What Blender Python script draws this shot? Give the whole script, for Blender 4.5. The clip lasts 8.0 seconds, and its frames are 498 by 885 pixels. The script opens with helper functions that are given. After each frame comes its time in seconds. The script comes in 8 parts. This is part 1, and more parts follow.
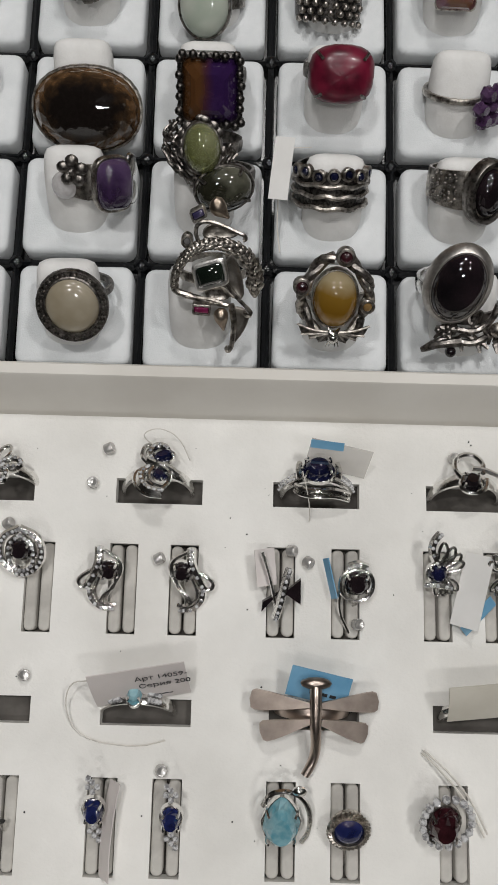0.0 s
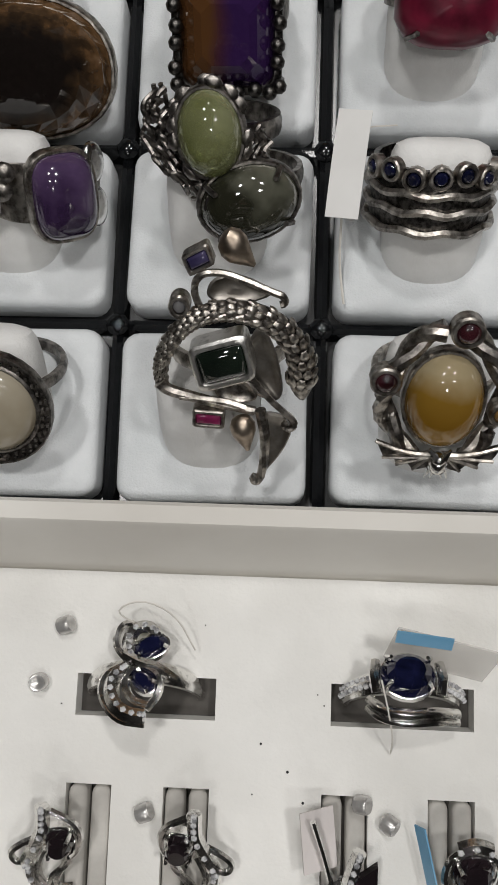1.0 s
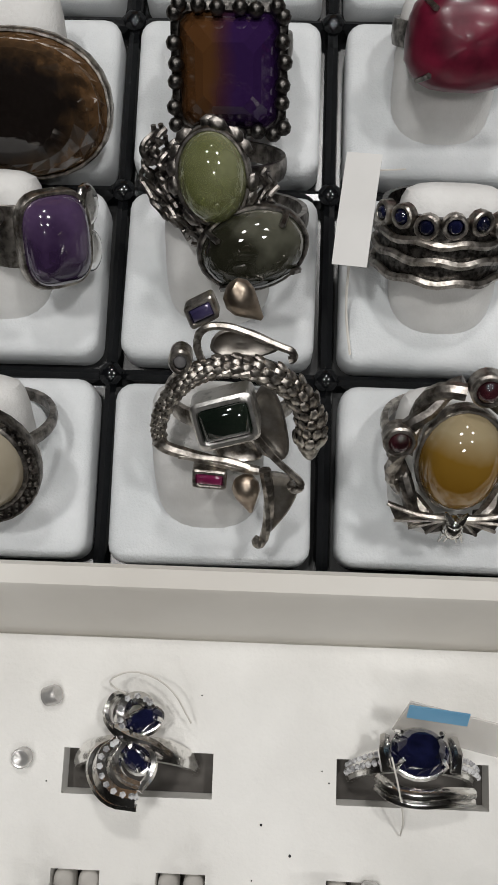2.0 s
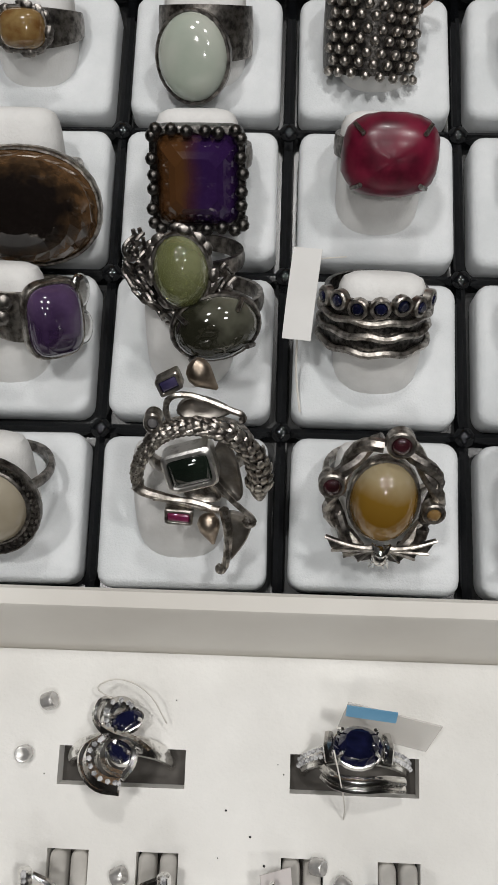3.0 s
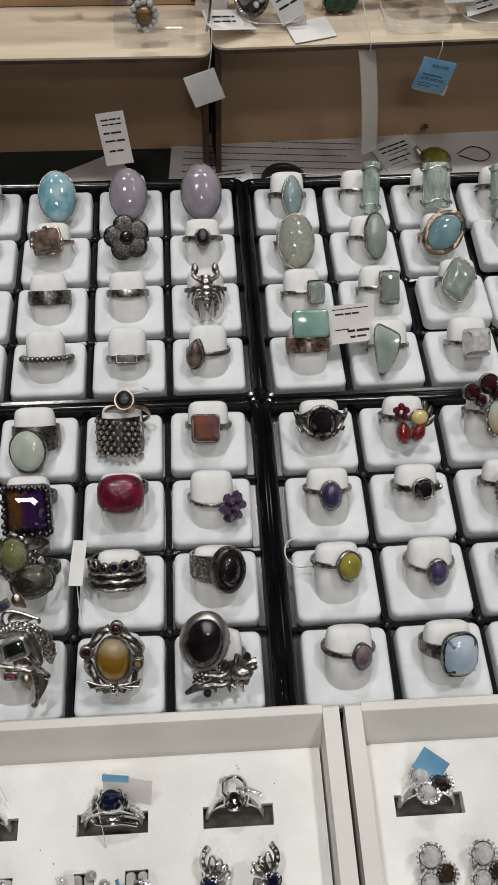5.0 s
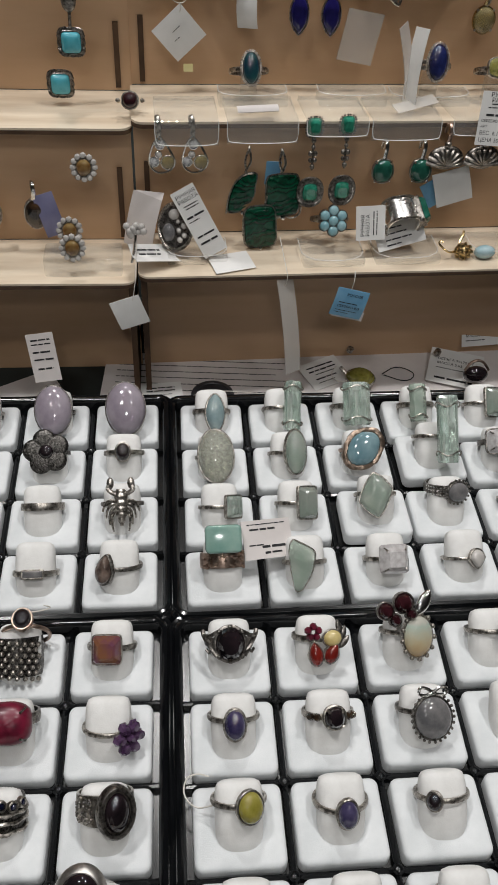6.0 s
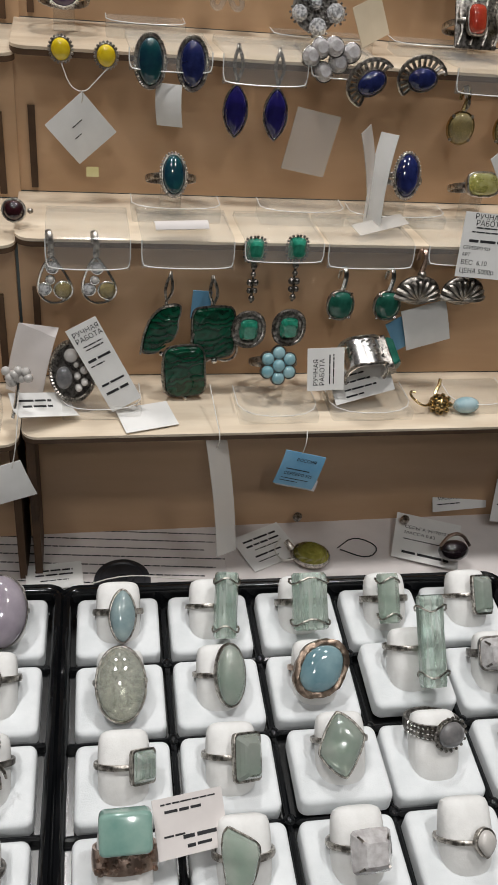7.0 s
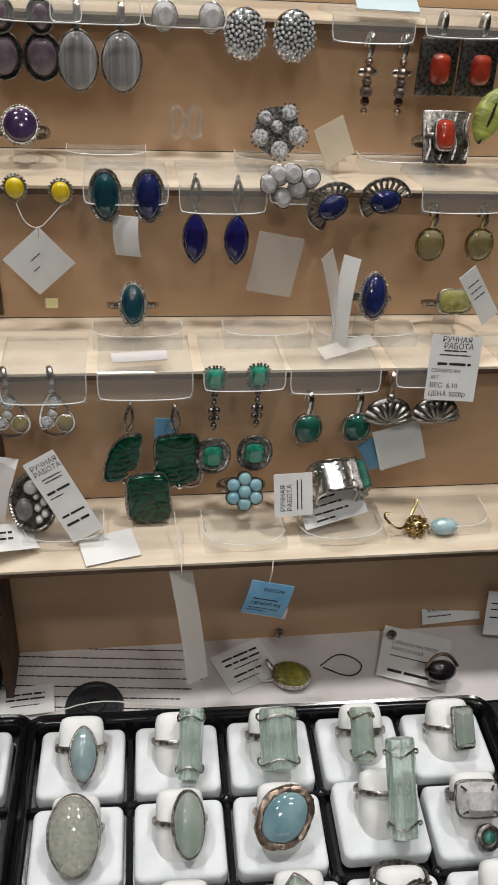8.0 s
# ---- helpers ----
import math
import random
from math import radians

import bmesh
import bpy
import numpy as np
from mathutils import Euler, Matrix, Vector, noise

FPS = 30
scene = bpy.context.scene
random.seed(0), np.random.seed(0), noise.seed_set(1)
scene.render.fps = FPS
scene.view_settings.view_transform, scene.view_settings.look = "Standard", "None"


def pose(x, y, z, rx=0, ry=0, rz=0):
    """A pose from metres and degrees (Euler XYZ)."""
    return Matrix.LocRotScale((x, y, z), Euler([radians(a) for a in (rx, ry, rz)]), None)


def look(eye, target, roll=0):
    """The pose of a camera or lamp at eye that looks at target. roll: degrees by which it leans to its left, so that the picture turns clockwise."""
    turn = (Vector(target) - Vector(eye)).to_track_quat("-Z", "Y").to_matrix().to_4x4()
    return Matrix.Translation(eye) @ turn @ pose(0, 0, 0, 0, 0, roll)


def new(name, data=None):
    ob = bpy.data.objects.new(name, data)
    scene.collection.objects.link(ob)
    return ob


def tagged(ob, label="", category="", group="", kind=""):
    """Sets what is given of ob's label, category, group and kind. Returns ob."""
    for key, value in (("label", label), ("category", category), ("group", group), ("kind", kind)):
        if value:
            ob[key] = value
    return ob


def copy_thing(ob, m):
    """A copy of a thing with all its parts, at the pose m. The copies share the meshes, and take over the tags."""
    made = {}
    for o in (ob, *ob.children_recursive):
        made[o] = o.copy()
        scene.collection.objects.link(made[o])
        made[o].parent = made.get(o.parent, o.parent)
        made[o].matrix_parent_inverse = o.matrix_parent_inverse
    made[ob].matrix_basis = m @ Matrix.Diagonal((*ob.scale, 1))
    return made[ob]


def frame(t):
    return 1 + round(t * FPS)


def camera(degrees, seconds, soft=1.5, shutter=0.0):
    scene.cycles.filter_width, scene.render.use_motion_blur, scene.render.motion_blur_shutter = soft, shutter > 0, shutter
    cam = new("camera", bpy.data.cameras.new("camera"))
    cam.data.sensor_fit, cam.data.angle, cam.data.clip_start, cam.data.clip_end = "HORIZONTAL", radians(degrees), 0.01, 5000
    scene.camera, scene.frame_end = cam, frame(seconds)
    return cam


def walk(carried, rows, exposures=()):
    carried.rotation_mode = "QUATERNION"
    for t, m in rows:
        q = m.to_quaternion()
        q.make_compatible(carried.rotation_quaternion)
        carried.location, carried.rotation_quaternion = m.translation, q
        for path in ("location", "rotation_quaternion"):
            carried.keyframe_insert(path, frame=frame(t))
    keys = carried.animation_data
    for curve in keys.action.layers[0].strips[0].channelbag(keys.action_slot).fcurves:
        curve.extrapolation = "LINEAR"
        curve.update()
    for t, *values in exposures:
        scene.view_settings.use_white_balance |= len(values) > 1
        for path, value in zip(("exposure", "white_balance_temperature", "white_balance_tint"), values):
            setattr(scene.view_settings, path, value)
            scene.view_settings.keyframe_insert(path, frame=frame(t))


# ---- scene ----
cam = camera(32.35, 8.0, soft=1.6)
PATH = [
    (0, (-0.0412, -0.0958, 0.2332), (-0.0394, -0.0392, -0.0614), 3.31),
    (0.5, (-0.0415, -0.0634, 0.1760), (-0.0449, -0.0106, -0.1193), -2.23),
    (1, (-0.0408, -0.0421, 0.1463), (-0.0553, 0.0017, -0.1501), -16.45),
    (1.5, (-0.0447, -0.0364, 0.1379), (-0.0529, 0.0126, -0.1580), -7.49),
    (3, (-0.0365, -0.0393, 0.1655), (-0.0467, 0.0263, -0.1271), -7.06),
    (3.5, (-0.0272, -0.0531, 0.2009), (-0.0375, 0.0251, -0.0885), -6.36),
    (4, (-0.0150, -0.0686, 0.2302), (-0.0210, 0.0307, -0.0529), -3.46),
    (4.5, (0.0054, -0.0858, 0.2627), (0.0066, 0.0424, -0.0085), -0.81),
    (5, (0.0153, -0.1131, 0.3119), (0.0313, 0.0463, 0.0583), 2.65),
    (5.2, (0.0242, -0.1143, 0.3263), (0.0409, 0.0518, 0.0771), 1.97),
    (6.3, (0.0480, -0.0927, 0.2972), (0.0835, 0.1341, 0.1040), 6.11),
    (6.5, (0.0332, -0.0668, 0.2884), (0.0854, 0.1623, 0.1018), 8.01),
    (7, (0.0592, -0.0039, 0.2678), (0.1076, 0.2311, 0.0877), 6.97),
    (7.5, (0.0770, 0.0290, 0.2677), (0.1187, 0.2704, 0.0946), 5.67),
    (8, (0.0922, 0.0199, 0.2931), (0.1240, 0.2645, 0.1224), 3.90),
]
walk(cam, [(t, look(e, g, r)) for t, e, g, r in PATH], [(0, -0.61), (1.0, -0.56), (3.2, -0.45), (4.0, -0.5), (4.5, -0.4), (5.0, -0.42), (6.5, -0.2), (8.0, -0.07)])

# ---- light ----
world = bpy.data.worlds.new("world")
scene.world = world
world.use_nodes = True
world.node_tree.nodes["Background"].inputs[0].default_value = (0.75, 0.8, 0.86, 1)
world.node_tree.nodes["Background"].inputs[1].default_value = 0.03
P, Q = 0.036, 0.03312
MM = 0.001


def lamp(x, y, z, watts, size, colour):
    light = bpy.data.lights.new("ceiling_lamp", "AREA")
    light.shape, light.size, light.energy, light.color = "DISK", size, watts, colour
    ob = new("ceiling_lamp", light)
    ob.location = (x, y, z)
    return ob


CEIL = 1.55
for lx, ly, lw in ((-0.35, 0.15, 8.5), (0.5, 0.2, 8.5), (-0.3, -0.6, 3.6), (0.5, -0.55, 3.6), (0.05, 0.85, 8.5), (0.05, -1.3, 4.0)):
    lamp(lx, ly, CEIL - 0.03, lw, 0.15, (1.0, 0.985, 0.965))


# ---- materials ----
def nodes_of(name, rough=0.5, metal=0.0, coat=0.0, spec=0.5):
    m = bpy.data.materials.new(name)
    m.use_nodes = True
    n = m.node_tree.nodes
    b = n["Principled BSDF"]
    b.inputs["Roughness"].default_value = rough
    b.inputs["Metallic"].default_value = metal
    b.inputs["Coat Weight"].default_value = coat
    b.inputs["Coat Roughness"].default_value = 0.04
    b.inputs["Specular IOR Level"].default_value = spec
    return m, n, m.node_tree.links, b


def noise_node(n, l, scale, detail=4.0, stretch=(1, 1, 1), rough=0.55):
    c = n.new("ShaderNodeTexCoord")
    mp = n.new("ShaderNodeMapping")
    mp.inputs["Scale"].default_value = stretch
    t = n.new("ShaderNodeTexNoise")
    t.inputs["Scale"].default_value, t.inputs["Detail"].default_value, t.inputs["Roughness"].default_value = scale, detail, rough
    l.new(c.outputs["Object"], mp.inputs[0])
    l.new(mp.outputs[0], t.inputs["Vector"])
    return t


def ramp(n, l, source, stops):
    r = n.new("ShaderNodeValToRGB")
    while len(r.color_ramp.elements) < len(stops):
        r.color_ramp.elements.new(0.5)
    for e, (at, c) in zip(r.color_ramp.elements, stops):
        e.position, e.color = at, (*c, 1)
    l.new(source, r.inputs[0])
    return r


def bump(n, l, b, source, strength, distance):
    k = n.new("ShaderNodeBump")
    k.inputs["Strength"].default_value, k.inputs["Distance"].default_value = strength, distance
    l.new(source, k.inputs["Height"])
    l.new(k.outputs[0], b.inputs["Normal"])


def surface(name, dark, light, scale, rough=0.5, metal=0.0, coat=0.0, grain=0.0, grain_scale=800, stretch=(1, 1, 1), spread=(0.3, 0.7)):
    m, n, l, b = nodes_of(name, rough, metal, coat)
    t = noise_node(n, l, scale, 5, stretch)
    r = ramp(n, l, t.outputs["Fac"], [(spread[0], dark), (spread[1], light)])
    l.new(r.outputs[0], b.inputs["Base Color"])
    if grain:
        g = noise_node(n, l, grain_scale, 3, stretch)
        bump(n, l, b, g.outputs["Fac"], grain, 0.0004)
    return m


def gem(name, dark, light, scale=220, clear=0.0, rough=0.06, spread=(0.35, 0.65), stretch=(1, 1, 1)):
    m, n, l, b = nodes_of(name, rough, 0.0, 0.6)
    t = noise_node(n, l, scale, 4, stretch)
    r = ramp(n, l, t.outputs["Fac"], [(spread[0], dark), (spread[1], light)])
    l.new(r.outputs[0], b.inputs["Base Color"])
    b.inputs["IOR"].default_value = 1.55
    b.inputs["Transmission Weight"].default_value = clear
    return m


def silver(name, light=(0.66, 0.625, 0.58), dark=(0.34, 0.315, 0.285), rough=0.24, spread=(0.34, 0.6), scale=1300):
    m, n, l, b = nodes_of(name, rough, 1.0)
    t = noise_node(n, l, scale, 4)
    r = ramp(n, l, t.outputs["Fac"], [(spread[0], dark), (spread[1], light)])
    l.new(r.outputs[0], b.inputs["Base Color"])
    bump(n, l, b, t.outputs["Fac"], 0.18, 0.0003)
    return m


FLOCK = surface("white_flock", (0.625, 0.65, 0.662), (0.785, 0.802, 0.814), 70, 0.95, grain=0.35, grain_scale=2600)
TONGUE = surface("white_foam_tongue", (0.74, 0.73, 0.71), (0.87, 0.865, 0.85), 120, 0.9, grain=0.3, grain_scale=1800)
BLACK = surface("black_gloss_plastic", (0.002, 0.0024, 0.003), (0.006, 0.0065, 0.0075), 60, 0.13, coat=0.0, grain=0.05, grain_scale=300)
BASE_BLACK = surface("black_base", (0.003, 0.0034, 0.004), (0.007, 0.0075, 0.008), 80, 0.25)
FOAM = surface("white_foam", (0.73, 0.715, 0.68), (0.9, 0.888, 0.855), 28, 0.9, grain=0.35, grain_scale=900)
BOARD = surface("white_painted_board", (0.64, 0.61, 0.56), (0.78, 0.755, 0.705), 22, 0.55, grain=0.12, grain_scale=260)
# dark colour paints the shade inside the foam slots
SLOT = surface("shaded_slot", (0.05, 0.045, 0.04), (0.12, 0.11, 0.1), 120, 0.9)
# tread grain lifted and streaked: strong light and acrylic reflections put into colour
PLY = surface("lit_plywood_tread", (0.6, 0.48, 0.35), (0.84, 0.73, 0.58), 14, 0.3, coat=0.35, grain=0.35, grain_scale=70, stretch=(1, 7, 7))
RISER = surface("beige_plywood_riser", (0.52, 0.33, 0.19), (0.66, 0.44, 0.27), 7, 0.5, coat=0.15, grain=0.08, grain_scale=90, stretch=(1, 5, 5))
BURNT = surface("burnt_plywood_edge", (0.05, 0.025, 0.012), (0.13, 0.07, 0.035), 60, 0.7)
FELT = surface("dark_green_counter", (0.006, 0.009, 0.008), (0.018, 0.024, 0.022), 40, 0.8)
PAPER = surface("white_paper", (0.62, 0.575, 0.56), (0.74, 0.69, 0.67), 40, 0.8, grain=0.1, grain_scale=500)
TAGPAPER = surface("white_tag_card", (0.72, 0.71, 0.69), (0.82, 0.81, 0.79), 60, 0.7)
BLUETAG = surface("blue_tag_card", (0.1, 0.3, 0.5), (0.24, 0.46, 0.64), 50, 0.6)
INK = surface("black_ink", (0.012, 0.012, 0.014), (0.03, 0.03, 0.033), 300, 0.8)
THREAD = surface("pale_thread", (0.6, 0.57, 0.52), (0.78, 0.75, 0.7), 300, 0.8)
SILVER = silver("oxidised_silver", (0.6, 0.56, 0.51), (0.2, 0.18, 0.16), 0.34, (0.38, 0.6), 700)
BRIGHT = silver("polished_silver", (0.8, 0.79, 0.77), (0.5, 0.49, 0.475), 0.16, (0.3, 0.48))
DARKSIL = silver("blackened_silver", (0.34, 0.315, 0.29), (0.1, 0.092, 0.085), 0.36, (0.38, 0.62), 700)
LEAFSIL = silver("satin_grey_silver", (0.42, 0.39, 0.355), (0.25, 0.23, 0.205), 0.4, (0.34, 0.66), 420)
BUDSIL = silver("warm_satin_silver", (0.56, 0.47, 0.38), (0.3, 0.24, 0.19), 0.36, (0.34, 0.66), 420)
ROSE = silver("rose_gold_metal", (0.5, 0.37, 0.3), (0.2, 0.135, 0.11), 0.34, (0.3, 0.48), 260)
GOLD = silver("yellow_gold_metal", (0.55, 0.41, 0.2), (0.16, 0.105, 0.045), 0.22, (0.3, 0.48))

# clear acrylic sheet: clear through, glossy; white mixed in paints reflected light
ACRYLIC, _n, _l, _b = nodes_of("clear_acrylic", 0.03, 0.0)
_t = _n.new("ShaderNodeBsdfTransparent")
_t.inputs[0].default_value = (0.95, 0.95, 0.94, 1)
_g = _n.new("ShaderNodeBsdfGlossy")
_g.inputs["Roughness"].default_value = 0.04
_m = _n.new("ShaderNodeMixShader")
_m.inputs[0].default_value = 0.09
_l.new(_t.outputs[0], _m.inputs[1])
_l.new(_g.outputs[0], _m.inputs[2])
_d = _n.new("ShaderNodeBsdfDiffuse")
_d.inputs[0].default_value = (0.85, 0.84, 0.82, 1)
_k = _n.new("ShaderNodeMixShader")
_k.inputs[0].default_value = 0.07
_l.new(_m.outputs[0], _k.inputs[1])
_l.new(_d.outputs[0], _k.inputs[2])
_l.new(_k.outputs[0], _n["Material Output"].inputs[0])
# thin translucent paper and plastic bags
FILM, _n, _l, _b = nodes_of("translucent_film", 0.3)
_t = _n.new("ShaderNodeBsdfTransparent")
_m = _n.new("ShaderNodeMixShader")
_m.inputs[0].default_value = 0.4
_b.inputs["Base Color"].default_value = (0.78, 0.75, 0.71, 1)
_l.new(_t.outputs[0], _m.inputs[1])
_l.new(_b.outputs[0], _m.inputs[2])
_l.new(_m.outputs[0], _n["Material Output"].inputs[0])
# pale colour for rods that draw the bright line along cut edges
ACRYLIC_EDGE = surface("acrylic_edge_glint", (0.72, 0.71, 0.69), (0.86, 0.85, 0.83), 200, 0.25, coat=0.4)


# ---- mesh helpers ----
def part(name, bm, material, parent=None, label="", smooth=True):
    me = bpy.data.meshes.new(name)
    bmesh.ops.recalc_face_normals(bm, faces=bm.faces)
    bm.to_mesh(me)
    bm.free()
    me.materials.append(material)
    if smooth:
        me.shade_smooth()
        me.set_sharp_from_angle(angle=radians(38))
    ob = new(name, me)
    if parent:
        ob.parent = parent
    if label:
        ob["label"] = label
    return ob


def thing(name, m, label, category, group=""):
    ob = new(name)
    ob.empty_display_size = 0.005
    ob.matrix_basis = m
    return tagged(ob, label, category, group)


def pieces(name, parent, material, spots, build):
    """Alike small parts that share one mesh, one object at each pose."""
    first = None
    for m in spots:
        if first is None:
            bm = bmesh.new()
            build(bm)
            first = ob = part(name, bm, material, parent)
        else:
            ob = new(name, first.data)
            ob.parent = parent
        ob.matrix_basis = m
    return first


def fix(ob, label, category):
    return tagged(ob, label, category, kind="structure")


def loft(bm, loops, cap0=True, cap1=True, closed=True):
    vs = [[bm.verts.new(p) for p in lp] for lp in loops]
    n = len(vs[0])
    for a, b in zip(vs, vs[1:]):
        for i in range(n if closed else n - 1):
            j = (i + 1) % n
            bm.faces.new((a[i], a[j], b[j], b[i]))
    if cap0:
        bm.faces.new(list(reversed(vs[0])))
    if cap1:
        bm.faces.new(vs[-1])
    return vs


def outline(w, h, power=2.0, n=28, kind="oval"):
    """Points of a closed curve of width w and height h."""
    pts = []
    for i in range(n):
        a = 2 * math.pi * i / n
        c, s = math.cos(a), math.sin(a)
        x = math.copysign(abs(c) ** (2 / power), c) * w / 2
        y = math.copysign(abs(s) ** (2 / power), s) * h / 2
        if kind == "pear":
            x *= 1 - 0.42 * (y / (h / 2)) ** 1 if y > 0 else 1
        if kind == "marquise":
            x = math.copysign(abs(c) ** 1.6, c) * w / 2
        if kind == "kite":
            x += 0.12 * y
            y += 0.1 * x
        pts.append((x, y))
    return pts


def rounded_box(bm, x0, x1, y0, y1, z0, z1, r=0.002, steps=3, corner=5):
    """A box with rounded upright corners and a rounded upper edge."""
    def ring(inset, z, rad):
        pts = []
        for cx, cy, a0 in ((x1, y1, 0), (x0, y1, 90), (x0, y0, 180), (x1, y0, 270)):
            sx, sy = (-1 if cx == x1 else 1), (-1 if cy == y1 else 1)
            for k in range(corner):
                a = radians(a0 + 90 * k / (corner - 1))
                px, py = cx + sx * rad, cy + sy * rad
                pts.append((px + math.cos(a) * (rad - inset), py + math.sin(a) * (rad - inset), z))
        return pts
    e = min(r, (z1 - z0) * 0.9)
    loops = [ring(0, z0, r * 1.6)]
    for k in range(steps + 1):
        a = math.pi / 2 * k / steps
        loops.append(ring(e * (1 - math.cos(a)), z1 - e + e * math.sin(a), r * 1.6))
    loft(bm, loops)


def box(bm, x0, x1, y0, y1, z0, z1, m=None):
    v = [bm.verts.new((x, y, z)) for z in (z0, z1) for x, y in ((x0, y0), (x1, y0), (x1, y1), (x0, y1))]
    for f in ((3, 2, 1, 0), (4, 5, 6, 7), (0, 1, 5, 4), (1, 2, 6, 5), (2, 3, 7, 6), (3, 0, 4, 7)):
        bm.faces.new([v[i] for i in f])
    if m is not None:
        bmesh.ops.transform(bm, matrix=m, verts=v)
    return v


def tube(bm, pts, radius, n=7, taper=None, flat=1.0):
    """A round rod along points; taper gives a radius factor at each end."""
    pts = [Vector(p) for p in pts]
    if 4 <= len(pts) <= 12:
        for _ in range(2):
            q = [pts[0]]
            for a, b in zip(pts, pts[1:]):
                q += [a.lerp(b, 0.25), a.lerp(b, 0.75)]
            pts = q + [pts[-1]]
    loops, up = [], Vector((0.13, 0.21, 0.97))
    for i, p in enumerate(pts):
        d = (pts[min(i + 1, len(pts) - 1)] - pts[max(i - 1, 0)]).normalized()
        a = d.cross(up)
        a = a.normalized() if a.length > 1e-6 else d.orthogonal().normalized()
        b = d.cross(a)
        f = i / (len(pts) - 1)
        k = radius * (1 if taper is None else taper[0] + (taper[1] - taper[0]) * f)
        loops.append([p + a * math.cos(2 * math.pi * j / n) * k + b * math.sin(2 * math.pi * j / n) * k * flat for j in range(n)])
    loft(bm, loops)


def ball(bm, at, r, squash=(1, 1, 1), seg=8, rings=5):
    bmesh.ops.create_uvsphere(bm, u_segments=seg, v_segments=rings, radius=1,
                              matrix=Matrix.Translation(at) @ Matrix.Diagonal((r * squash[0], r * squash[1], r * squash[2], 1)))


def arc(cx, cy, cz, r, a0, a1, n=12, plane="xz", squash=1.0):
    out = []
    for i in range(n + 1):
        a = radians(a0 + (a1 - a0) * i / n)
        u, v = math.cos(a) * r, math.sin(a) * r * squash
        out.append({"xz": (cx + u, cy, cz + v), "xy": (cx + u, cy + v, cz), "yz": (cx, cy + u, cz + v)}[plane])
    return out


# ---- room: unseen floor, walls and ceiling added for bounce and reflections; counter ----
bm = bmesh.new()
box(bm, -3.2, 3.2, -3.2, 3.2, -0.92, -0.9)
fix(part("floor", bm, surface("grey_floor_tile", (0.3, 0.29, 0.28), (0.4, 0.39, 0.37), 4, 0.4)), "grey tiled shop floor under the counter", "floor")
bm = bmesh.new()
box(bm, -3.2, 3.2, -3.2, 3.2, CEIL, CEIL + 0.05)
# unseen walls and ceiling, kept dark to deepen the metal's reflections
WALL = surface("grey_brown_wall", (0.14, 0.135, 0.128), (0.2, 0.193, 0.183), 3, 0.8)
fix(part("ceiling", bm, WALL), "unseen dark ceiling added for bounce and reflections", "ceiling")
for nm, c in (("wall_north", (-3.2, 3.2, 3.2, 3.3)), ("wall_south", (-3.2, 3.2, -3.3, -3.2)), ("wall_east", (3.2, 3.3, -3.2, 3.2)), ("wall_west", (-3.3, -3.2, -3.2, 3.2))):
    bm = bmesh.new()
    box(bm, *c, -0.9, CEIL)
    fix(part(nm, bm, WALL), "unseen dark wall added for bounce and reflections", "wall")
TABLE = -0.0115
bm = bmesh.new()
rounded_box(bm, -0.75, 0.8, -0.42, 0.75, TABLE - 0.04, TABLE, 0.004)
fix(part("counter_top", bm, FELT), "dark green counter top under the trays", "counter")
bm = bmesh.new()
rounded_box(bm, -0.7, 0.75, -0.38, 0.7, -0.9, TABLE - 0.042, 0.004)
fix(part("counter_base", bm, RISER), "brown wooden base of the shop counter", "counter")


# ---- ring trays ----
def tray_matrix(x, y, turn):
    return Matrix.Translation((x, y, 0)) @ Matrix.Rotation(turn, 4, "Z")


# junction of the inner columns and first rows; first column's place along x
TRAYS = {"A": (tray_matrix(0, 0, 0), -3.5), "B": (tray_matrix(0.0826, -0.0010, 0.004), -0.5),
         "C": (tray_matrix(0.0012, 0.1409, 0.0043), -3.5), "D": (tray_matrix(0.0820, 0.1403, 0.011), -0.5)}
RIM = 0.0068
BUMP_LEAN = 48


